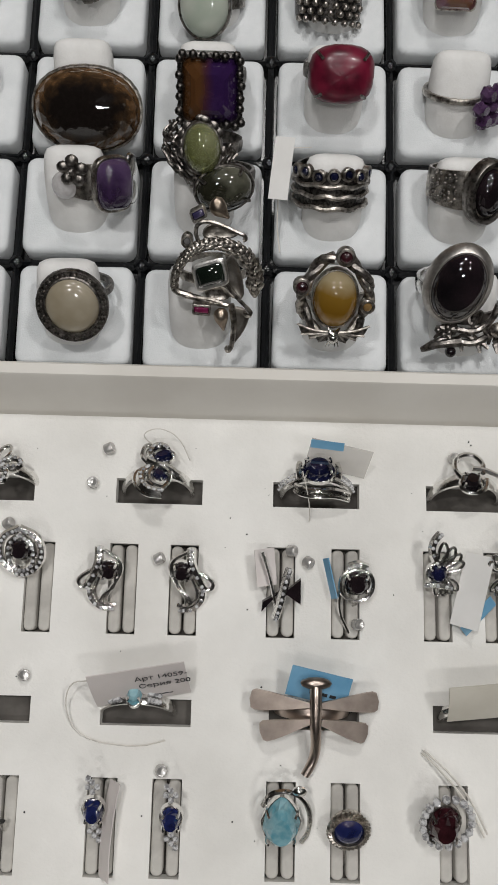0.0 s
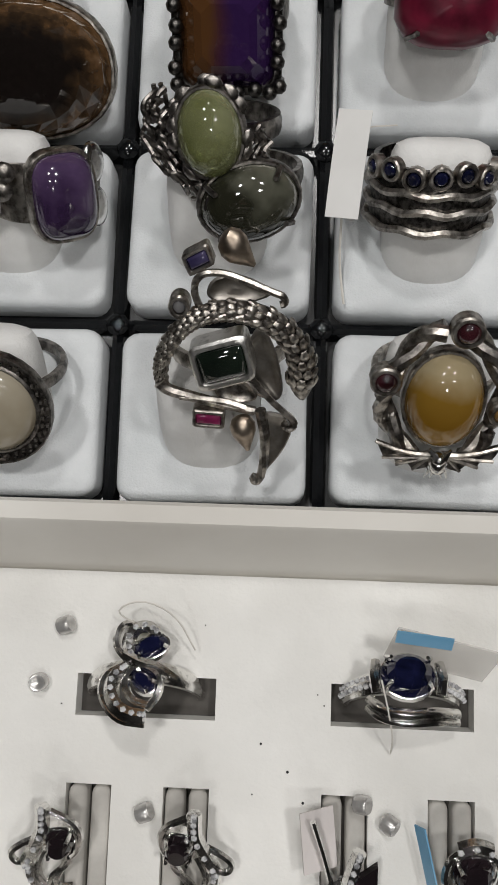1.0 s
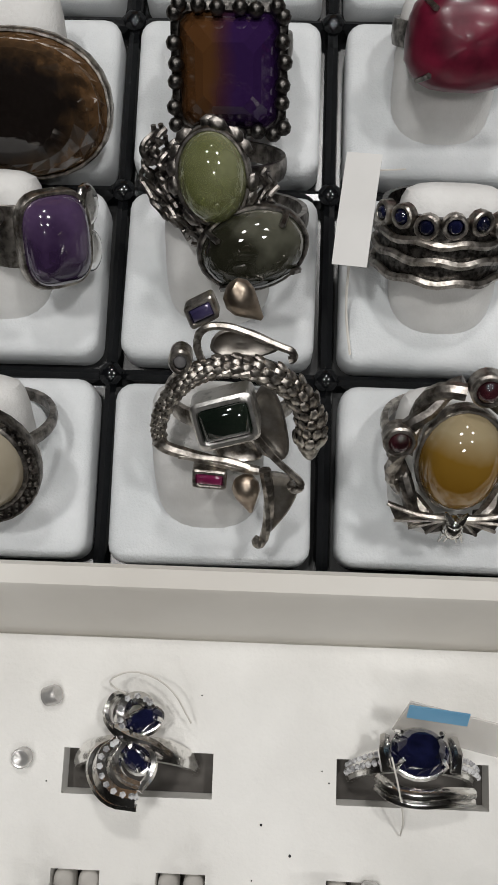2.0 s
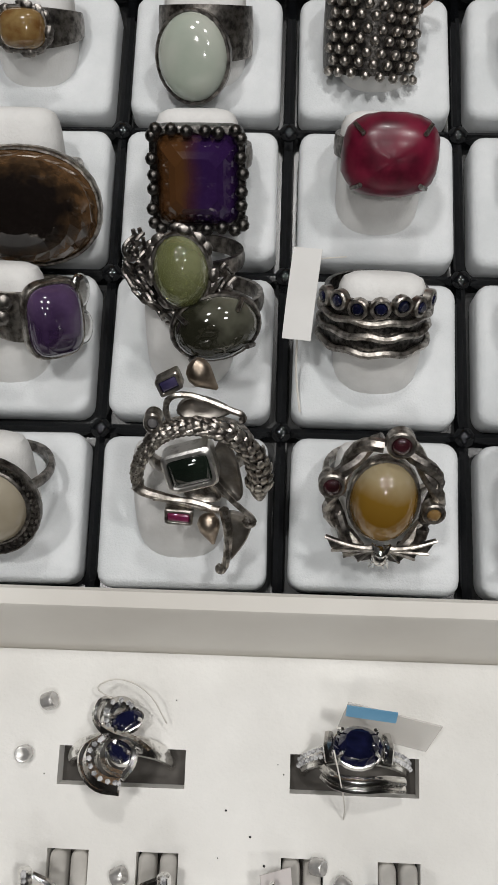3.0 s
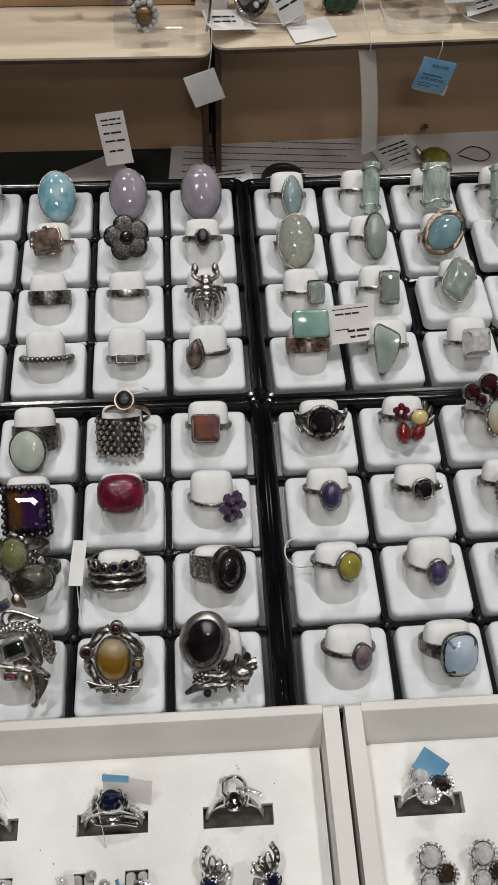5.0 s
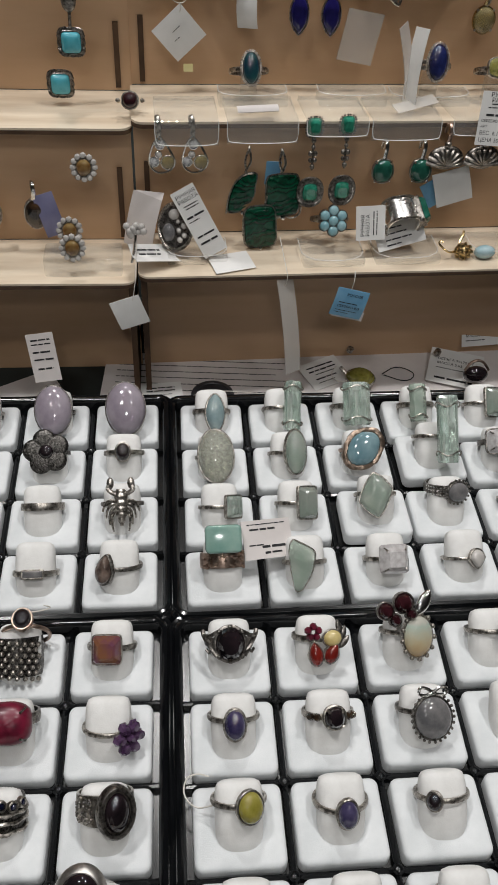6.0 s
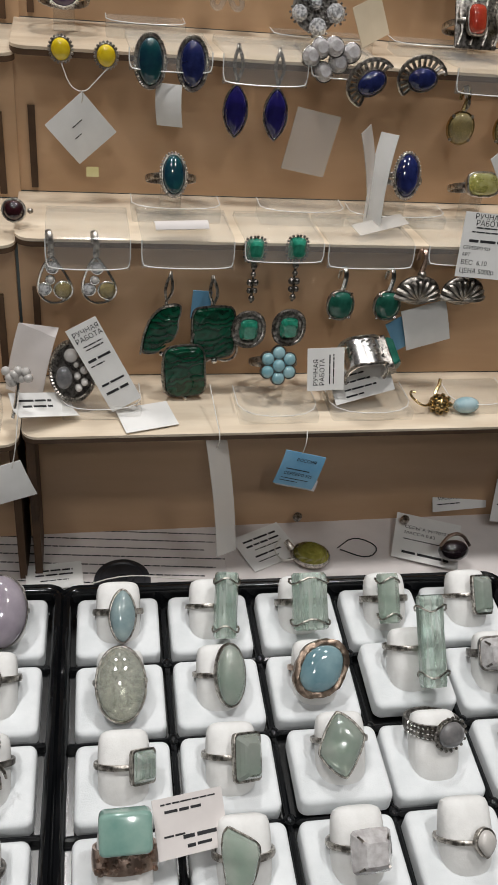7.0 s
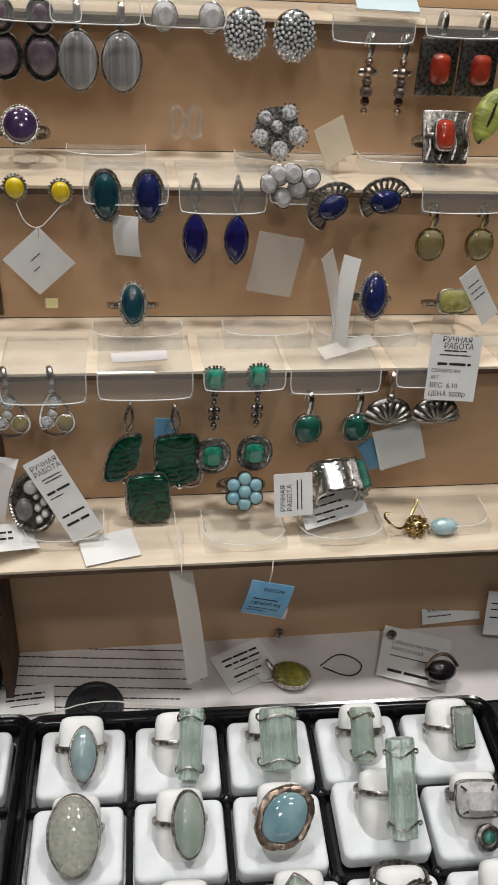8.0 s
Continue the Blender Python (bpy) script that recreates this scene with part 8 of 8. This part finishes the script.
writing("РУЧНАЯ", 0.0027, t, Matrix.Translation((-0.0066, 0.0032, 0.00032)))
writing("РАБОТА", 0.0027, t, Matrix.Translation((-0.0066, 0.0006, 0.00032)))
tag(hang(134, 18, 82, -40, 14), 26, 14, "white printed tag under the wide silver ring", lines=((-10, 2, 3.4, 1.2), (-10, 4, 0.6, 1.2), (-8, 6, -2.4, 1.2), (-8, 0, -5, 1.2)))
tag(hang(161.5, 30, 101, -10, 16), 19, 17.5, "plain white square tag on blue backing", bend=0.6)
tag(hang(155.0, 31.5, 98.5, -10, 30), 16, 13, "blue paper tag behind a white one", BLUETAG)
tag(hang(24.6, 67, 162.6, -3, 42), 18.5, 18.5, "plain white diamond tag hanging below yellow studs", lines=((-2, 2.5, 2.2, 0.5), (-4, -1, -1.4, 0.6)), bend=0.4)
string([S(18.4, 66, 185) @ Vector(), S(21, 64, 178) @ Vector(), S(26, 64, 176) @ Vector(), S(30, 65, 180) @ Vector(), S(34, 66, 184) @ Vector()], "white thread tying two yellow studs to a tag")
string([S(25.5, 64, 177) @ Vector(), S(25.5, 65, 174) @ Vector(), S(25, 66.5, 172) @ Vector()], "white thread holding a diamond tag")
tag(hang(57.0, 67, 172.5, -2, 4, -24), 10, 15, "narrow folded white tag below oval earrings", bend=1.2)
tag(hang(113.5, 70, 160.0, -3, -10), 18, 24, "translucent white paper tag behind blue earrings", FILM)
tag(hang(133, 52, 155.5, -10, 10, 50), 9, 34, "folded pale plastic tag standing by the lapis ring", FILM, bend=1.0)
tag(hang(138, 50, 152.5, -10, 8, -62), 9, 36, "tall folded white tag leaning by the lapis ring", TAGPAPER, bend=1.4)
tag(S(139, 44, 137) @ pose(0, 0, 0.0008, 12, -6, 18), 23, 7, "pale folded plastic tag lying on the second tread", FILM)
tag(hang(190, 50, 156, -8, 34, 14), 8, 24, "narrow white tag leaning by the lemon ring", lines=((-2.6, 2.6, 6, 0.8), (-2.6, 2.6, 3, 0.8), (-2.6, 2.6, 0, 0.8)))
tag(hang(137, 92, 201, -14, 20, 20), 14, 15, "cream folded card on the third tread", surface("cream_card", (0.6, 0.5, 0.36), (0.72, 0.62, 0.47), 50, 0.7))
tag(S(158, 118, 240) @ pose(0, 0, 0.0062, 16, 0, -6), 24, 13, "pale blue paper on the top tread", surface("pale_blue_paper", (0.5, 0.62, 0.66), (0.62, 0.72, 0.75), 50, 0.7))
tag(S(60, 37, 137.4) @ pose(0, 0, 0.0012, 14, 0, 6), 20, 5, "pale blue and white folded paper on a clear stand", PAPER, bend=1.0)
tag(hang(69, 35.0, 107, -2, -3), 7.5, 12, "blue tag behind malachite earrings", BLUETAG)
tag(hang(28.5, 60, 149, -20, 0), 4.5, 3.5, "small pale yellow sticker behind a clear stand", surface("yellow_sticker", (0.56, 0.48, 0.2), (0.66, 0.58, 0.3), 60, 0.6))
t = tag(Matrix.Translation((0.1337, 0.2535, 0.0569)) @ FACE @ pose(0, 0, 0, -4, 0, -14), 17, 16, "blue silver certificate tag hanging below the first tread", BLUETAG, bend=0.8, lines=((-6, 4, 0.4, 0.8), (-6.5, 5, -4.2, 0.5), (-6.5, 1, -5.6, 0.5)))
writing("РОССИЯ", 0.0020, t, Matrix.Translation((-0.0030, 0.0044, 0.0010)))
writing("СЕРЕБРО 925", 0.0019, t, Matrix.Translation((-0.0062, -0.0024, 0.0011)))
tag(Matrix.Translation((0.1338, 0.2545, 0.0495)) @ FACE @ pose(0, 0, 0, -8, 0, -14), 17, 5, "clear white lower edge of a blue tag", PAPER)
string([(0.1337, 0.2525, 0.066), (0.1345, 0.2520, 0.072), (0.135, 0.256, 0.0745)], "thread holding the blue tag at the tread")
tag(Matrix.Translation((0.1040, 0.2560, 0.041)) @ FACE @ pose(0, 0, 0, -10, 22, 4), 9.0, 56, "long translucent paper strip hanging below the tread", FILM, bend=2.0)
string([(0.1005, 0.2560, 0.066), (0.1010, 0.2525, 0.0735), (0.1000, 0.2620, 0.0765), (0.0985, 0.2760, 0.082)], "thread holding a paper strip")
tag(Matrix.Translation((0.0225, 0.2500, 0.0545)) @ FACE @ pose(0, 0, 0, -6, 0, 20), 15.5, 16, "plain white square tag hanging at the shelf joint", bend=0.5)
string([(0.024, 0.249, 0.062), (0.0262, 0.2500, 0.073), (0.0268, 0.2620, 0.086)], "thread holding a tag at the shelf joint")
tag(Matrix.Translation((-0.0230, 0.2480, 0.0280)) @ FACE @ pose(0, 0, 0, -20, 0, 8), 14, 26, "printed grey-white tag leaning below the shelf", PAPER, lines=((-5, 5, 9.5, 1.4), (-5, 5, 7.2, 1.2), (-5, 4, 3, 1.6), (-5, 5, -1, 1.6), (-4, 4, -6, 1.6)))
tag(S(8, 12, 71.5) @ pose(0, 0, 0.0042, 24, 14, 22), 24, 13, "white folded handmade tag on the tread", lines=((-9, 4, 2.8, 1.6), (-8, 4, 0.2, 1.6), (-7, 3, -2.6, 0.9)), fold=8)
tag(S(4, 30, 86) @ FACE @ pose(0, 0, 0, -12, -30, -8), 16, 32, "tall creased white paper at the shelf joint", PAPER, bend=1.5, cut=7)

# left shelf things
def L(x, y, z):
    return Matrix.Translation((x * MM, y * MM, z * MM)) @ FACE


for x, z in ((-1.0, 160.8), (-8.0, 141.4)):
    t = thing("earring", L(x, 316, z), "silver earring with square turquoise stone", "earring", EGROUP)
    bm = bmesh.new()
    dome(bm, 0.0092, 0.0098, 0.003, 5)
    part("stone", bm, surface("vivid_turquoise", (0.06, 0.4, 0.5), (0.14, 0.52, 0.62), 160, 0.2), t)
    bm = bmesh.new()
    rope_round(bm, 0.0112, 0.0118, 16, 0.0006, 0, power=4)
    rim_of(bm, 0.0094, 0.0100, 0.0006, -0.001, 0.001, 5)
    part("bezel", bm, DARKSIL, t)
    if z > 150:
        bm = bmesh.new()
        dome(bm, 0.0070, 0.0110, 0.002, kind="pear", at=Matrix.Translation((0.0004, 0.0185, 0)))
        part("filigree_drop", bm, DARKSIL, t)
        bm = bmesh.new()
        tube(bm, [(0, 0.006, 0), (0.0004, 0.013, 0)], 0.0008, 6)
        part("link", bm, DARKSIL, t)
for x, y, z in ((2.8, 283, 115), (-6, 274, 86.4), (-4.0, 262, 84)):
    t = thing("earring", L(x, y, z) @ pose(0, 0, 0, -14), "sunburst earring with orange stone and pearl rim", "earring", EGROUP)
    bm = bmesh.new()
    dome(bm, 0.0072, 0.0080, 0.0024)
    part("stone", bm, OPALBROWN, t)
    bm = bmesh.new()
    beads_round(bm, 0.0104, 0.0112, 12, 0.0016, 0, seg=7)
    tagged(part("pearl_rim", bm, PEARL, t, "rim of pale pearls"), kind="stuff")
    bm = bmesh.new()
    loft(bm, [[(px, py, zz) for px, py in outline(0.0104, 0.0112, 2, 20)] for zz in (-0.0012, 0.0002)])
    part("plate", bm, SILVER, t)
for x in (-45, -23):
    t = thing("earring", L(x, 284, 90), "dark oval drop earring in thin silver rim", "earring", EGROUP)
    bm = bmesh.new()
    dome(bm, 0.0098, 0.0150, 0.003)
    part("stone", bm, SMOKY, t)
    bm = bmesh.new()
    rim_of(bm, 0.0100, 0.0152, 0.0007, -0.001, 0.001)
    part("bezel", bm, SILVER, t)
    hook(t, 8)
tag(L(-16, 283, 90) @ pose(0, 0, 0, -6, 10, 14), 10, 22, "violet-blue tag behind a drop earring", surface("violet_paper", (0.14, 0.14, 0.26), (0.24, 0.24, 0.38), 60, 0.6), bend=1)
t = thing("acrylic_block", SHELF_LEFT @ Matrix.Translation((0.274, 0.004, 0.0705)), "low clear acrylic block on the plywood tread", "display stand", "acrylic blocks")
bm = bmesh.new()
rounded_box(bm, -0.019, 0.019, 0.002, 0.018, 0.0002, 0.010, 0.001, 2, 3)
part("block", bm, ACRYLIC, t).visible_shadow = False
t = thing("ring", L(25.5, 301, 140) @ pose(0, 0, 0, -25), "small silver ring with dark round stone at the joint", "ring", "rings on the stepped shelves")
bm = bmesh.new()
dome(bm, 0.0074, 0.0074, 0.003, n=18)
part("stone", bm, GARNET, t)
bm = bmesh.new()
rim_of(bm, 0.0076, 0.0076, 0.0006, -0.001, 0.001, n=18)
for s in (-1, 1):
    ball(bm, (s * 0.0058, 0, 0), 0.0012, seg=7, rings=5)
part("bezel", bm, SILVER, t)
t = thing("white_flower_ring", L(25.5, 268, 91) @ pose(0, 0, 0, -20), "silver ring with pale green and pearl beads", "ring", "")
rr = random.Random(61)
spots = [Matrix.Translation((rr.uniform(-5, 5) * MM, rr.uniform(-3, 3) * MM, rr.uniform(0, 2) * MM)) for _ in range(12)]
pieces("bead", t, PEARL, spots, lambda b: ball(b, (0, 0, 0), 0.0019, seg=8, rings=6))
bm = bmesh.new()
tube(bm, [(0.001, -0.003, 0), (0.0002, -0.010, 0.001), (-0.0014, -0.0165, 0.0)], 0.0007, 6)
part("stem", bm, BRIGHT, t)

# ---- papers on the counter behind the trays ----
def sheet(x, y, z, w, h, turn, label, lines=(), material=None, tiltx=0.0, tilty=0.0, bend=0.0, name="paper_sheet"):
    return tag(Matrix.Translation((x * MM, y * MM, z * MM)) @ pose(0, 0, 0, tiltx, tilty, turn), w, h, label, material or PAPER, bend, 0.0, lines, name, "paper")


sheet(62, 274, -10.6, 118, 46, -4, "printed contract sheet lying under the shelf", tuple((-52, 50 - 5 * (k % 3), 17 - 5.4 * k, 1.1) for k in range(7)), bend=0.3)
sheet(196, 279, -10.0, 170, 54, 3, "large blank white paper under the shelf")
sheet(36, 262, -8.6, 24, 15, 6, "white handmade tag lying upside down", ((-8, 8, 3.2, 1.6), (-8, 8, 0.6, 1.6), (-6, 6, -2.6, 0.9)), TAGPAPER)
sheet(131, 277, -8.2, 26, 21, 26, "white handmade tag face up beside a stone", ((-9, 9, 6.0, 1.8), (-9, 9, 3.0, 1.8), (-6, 7, 0.2, 0.9), (-8, 6, -3.4, 1.6), (-8, 3, -6.4, 0.9)), TAGPAPER, 6)
t = sheet(208, 276, -5.6, 31, 27, -20, "printed white earring label with barcode", ((-11, 8, -1.6, 0.9), (-11, 11, -9.6, 2.6)), TAGPAPER, 10)
writing("СЕРЬГА 94170107", 0.0026, t, Matrix.Translation((-0.0110, 0.0048, 0.0004)))
writing("МАССА 0,63", 0.0026, t, Matrix.Translation((-0.0110, 0.0014, 0.0004)))
t = sheet(230, 299, 3.0, 29, 15, 6, "printed white label standing behind others", ((-12, 2, 3.6, 1.0), (-12, 0, -4.0, 1.0)), TAGPAPER, 60)
writing("МАССА 2,65", 0.0024, t, Matrix.Translation((-0.0120, -0.0018, 0.0004)))
sheet(254, 290, 6.0, 20, 22, -8, "white box label at the end of the shelf", ((-8, 8, 5, 1.2), (-8, 8, 2, 1.2), (-8, 4, -2, 1.2)), TAGPAPER, 70)
sheet(-40, 262, -9.5, 40, 26, 30, "folded white paper on the dark counter", ((-14, -6, -4, 2.6),), bend=2)
sheet(8, 254, -9.0, 26, 10, 4, "white paper strip behind the tray")
t = thing("pendant", Matrix.Translation((0.1500, 0.2675, -0.0042)) @ pose(0, 0, 0, 12, 0, -16), "olive green faceted oval pendant lying on paper", "pendant", "")
bm = bmesh.new()
faceted(bm, 0.0165, 0.0120, 0.0048, 2.1, n=13)
part("stone", bm, gem("olive_quartz", (0.13, 0.12, 0.02), (0.3, 0.27, 0.06), 200, 0.2), t, smooth=False)
bm = bmesh.new()
rim_of(bm, 0.0165, 0.0120, 0.0005, -0.0018, 0.0006)
tube(bm, [(-0.0085, 0.001, 0), (-0.0105, 0.0025, 0.001), (-0.0120, 0.0040, 0.001)], 0.0013, 7)
part("mount", bm, SILVER, t)
# made-up disc in place of a dark sheet with a round motif
t = thing("bobbin", Matrix.Translation((0.0650, 0.2590, -0.0098)), "flat dark disc standing in for a dark patterned sheet", "bobbin", "")
bm = bmesh.new()
loft(bm, [[(math.cos(a) * r * MM, math.sin(a) * r * MM, z * MM) for a in [2 * math.pi * k / 28 for k in range(28)]] for r, z in ((12, -1.2), (12.5, 0), (12, 1.6), (10, 1.8), (9.4, 1.2), (5, 1.2), (4.6, 2.2), (2.4, 2.2), (2.2, 0.6))])
part("disc", bm, surface("dark_grey_disc", (0.008, 0.009, 0.012), (0.035, 0.036, 0.042), 120, 0.4), t)
t = thing("pendant", Matrix.Translation((0.2150, 0.2620, 0.0005)), "nearly black glass bead pendant behind the tray", "pendant", "")
bm = bmesh.new()
ball(bm, (0, 0, 0.001), 0.0066, (1.1, 0.7, 0.8), 14, 9)
part("bead", bm, ONYX, t)
bm = bmesh.new()
tube(bm, [(-0.007, 0, 0.004), (-0.003, 0.002, 0.0095), (0.003, 0.002, 0.0095), (0.007, 0, 0.004)], 0.0008, 6)
part("wire", bm, ROSE, t)
for x, y in ((205, 282), (153, 285)):
    t = thing("earring_stopper", pose(x * MM - 0.006, y * MM + 0.004, -0.001, 20, 10, 0), "small grey earring stopper on a label", "stopper", "earring stoppers")
    bm = bmesh.new()
    loft(bm, [[(math.cos(a) * r * MM, math.sin(a) * r * MM, z * MM) for a in [2 * math.pi * k / 14 for k in range(14)]] for r, z in ((1.6, -1.6), (2.0, -1.2), (2.0, 1.2), (1.6, 1.7))])
    part("disc", bm, SILVER, t)
string([(0.150, 0.270, -0.004), (0.138, 0.264, -0.006), (0.133, 0.272, -0.006), (0.138, 0.280, -0.006)], "thin silver thread by the olive pendant", 0.0003)
string([(0.165, 0.276, -0.009), (0.175, 0.284, -0.009), (0.186, 0.276, -0.009), (0.178, 0.268, -0.009), (0.166, 0.275, -0.009)], "loop of thread on the paper", 0.0003, INK)
string([(0.045, 0.252, -0.006), (0.066, 0.258, -0.004), (0.090, 0.252, -0.002), (0.112, 0.250, -0.003)], "pale thread lying behind the tray", 0.0003)
for x in (-30, -12, 6, 18):
    t = thing("bead_string", pose(x * MM, 0.251 + 0.003 * (x % 3), -0.006), "dark bead from a necklace behind the trays", "bead", "dark beads")
    bm = bmesh.new()
    ball(bm, (0, 0, 0), 0.0046, (1.2, 0.9, 0.9), 12, 8)
    part("bead", bm, MAUVE, t)

# ---- tags at the trays and the foam ----
tag(Matrix.Translation((-0.0328, 0.0225, 0.0165)) @ pose(0, 0, 0, 14, -8, -8), 5.4, 17, "narrow blank white tag standing between pads", bend=0.5)
string([(-0.0335, 0.016, 0.012), (-0.0335, 0.010, 0.006), (-0.0325, 0.003, 0.005)], "thread from a narrow tag")
string([(-0.0335, 0.0300, 0.013), (-0.030, 0.0330, 0.009), (-0.024, 0.0345, 0.007)], "thin thread lying across the tray divider", 0.00015)
t = tag(cell("D", 0, 0) @ Matrix.Translation((0.0195, 0.0085, 0.018)) @ pose(0, 0, 0, 34, 10, 14), 23, 17, "printed tag with a hole over the tray divider", PAPER, lines=((-8, 4, 4.4, 1.4), (-9, 9, 6.6, 0.8), (-9, -2, -2.4, 1.0), (-3, 8, -3.4, 2.0), (-2, 6, -6.0, 1.6)))
string([cell("B", 1, 0) @ Vector(p) for p in ((-0.009, 0.004, 0.012), (-0.015, 0.005, 0.007), (-0.0195, 0.010, 0.007), (-0.0185, 0.016, 0.008), (-0.014, 0.0175, 0.008), (-0.010, 0.016, 0.008))], "white thread loop by a ring pad", 0.0003)
string([cell("A", 3, 3) @ Vector(p) for p in ((0.003, 0.012, 0.022), (0.008, 0.014, 0.020), (0.012, 0.017, 0.018), (0.009, 0.016, 0.021))], "white thread by the beaded ring", 0.0003)
t = tag(Matrix.Translation((-0.0665, -0.1160, 0.0026)) @ pose(0, 0, 0, 56, 0, 10), 25, 15.5, "white card tag behind a ring in the foam", PAPER, bend=0.5, lines=((3, 8, -5.4, 0.6),))
writing("Арт 14059-", 0.0028, t, Matrix.Translation((-0.0008, 0.0036, 0.0013)))
writing("Серия 200", 0.0028, t, Matrix.Translation((-0.0002, 0.0000, 0.0013)))
string([(-0.079, -0.1155, 0.003), (-0.085, -0.116, 0.001), (-0.087, -0.123, -0.004), (-0.083, -0.131, -0.0055), (-0.068, -0.133, -0.0056), (-0.060, -0.131, -0.0056)], "clear nylon loop of a tag on the foam", 0.0002)
tag(Matrix.Translation((-0.0150, -0.0548, 0.0004)) @ pose(0, 0, 0, 62, 0, -12), 17, 12, "translucent tag folded behind the sapphire ring", FILM)
tag(Matrix.Translation((-0.0186, -0.0522, 0.0056)) @ pose(0, 0, 0, 40, 0, -6), 9, 2.4, "blue edge of a folded tag", BLUETAG)
tag(Matrix.Translation((-0.0200, -0.1155, 0.0020)) @ pose(0, 0, 0, 30, 0, -12), 16, 9, "blue tag behind the dragonfly ring", BLUETAG, lines=((-2, 5, -2, 1.6),))
tag(Matrix.Translation((0.0255, -0.1180, 0.0022)) @ pose(0, 0, 0, 40, 0, 6), 24, 12, "cream tag behind a ring in the foam", surface("cream_tag", (0.52, 0.49, 0.42), (0.64, 0.61, 0.54), 50, 0.7), bend=0.8)
tag(Matrix.Translation((0.0215, -0.0900, -0.0012)) @ pose(0, 0, 0, 4, -34, -16), 8, 20, "folded white tag beside the fan earring", TAGPAPER)
tag(Matrix.Translation((0.0236, -0.0965, -0.0040)) @ pose(0, 0, 0, 0, 40, -44), 4, 12, "blue half of a folded tag on foam", BLUETAG)
tag(Matrix.Translation((-0.0168, -0.0875, -0.0012)) @ pose(0, 0, 0, 10, -68, 4), 3.2, 11, "narrow blue tag in an upright slot", BLUETAG)
tag(Matrix.Translation((-0.0345, -0.0850, -0.0010)) @ pose(0, 0, 0, 10, 24, 10), 6, 10, "small white paper in an upright slot", PAPER)
tag(Matrix.Translation((-0.0730, -0.1530, -0.0030)) @ pose(0, 0, 0, 4, -58, -8), 6, 24, "narrow folded white tag in an upright slot", PAPER, bend=0.8)
tag(Matrix.Translation((0.0895, -0.0535, 0.0030)) @ pose(0, 0, 0, 40, 0, -38), 10, 9, "blue and white folded tag behind a cluster ring", BLUETAG)
for pts in (((0.0085, -0.1318, -0.0050), (0.0150, -0.1370, -0.0030), (0.0205, -0.1440, -0.0020), (0.0245, -0.1520, -0.0035)), ((0.0082, -0.1325, -0.0052), (0.0140, -0.1378, -0.0036), (0.0200, -0.1450, -0.0030), (0.0240, -0.1530, -0.0045))):
    string(pts, "clear nylon thread lying on the foam", 0.0003)
string([(-0.0640, -0.0530, -0.0045), (-0.0700, -0.0500, 0.0010), (-0.0650, -0.0475, 0.0016), (-0.0590, -0.0500, 0.0010), (-0.0560, -0.0560, -0.0030)], "clear nylon loop behind a ring", 0.00016)
string([(-0.0250, -0.0590, 0.0025), (-0.0238, -0.0640, 0.0030), (-0.0226, -0.0690, -0.0010), (-0.0225, -0.0720, -0.0055)], "fine thread over the sapphire ring", 0.00014)
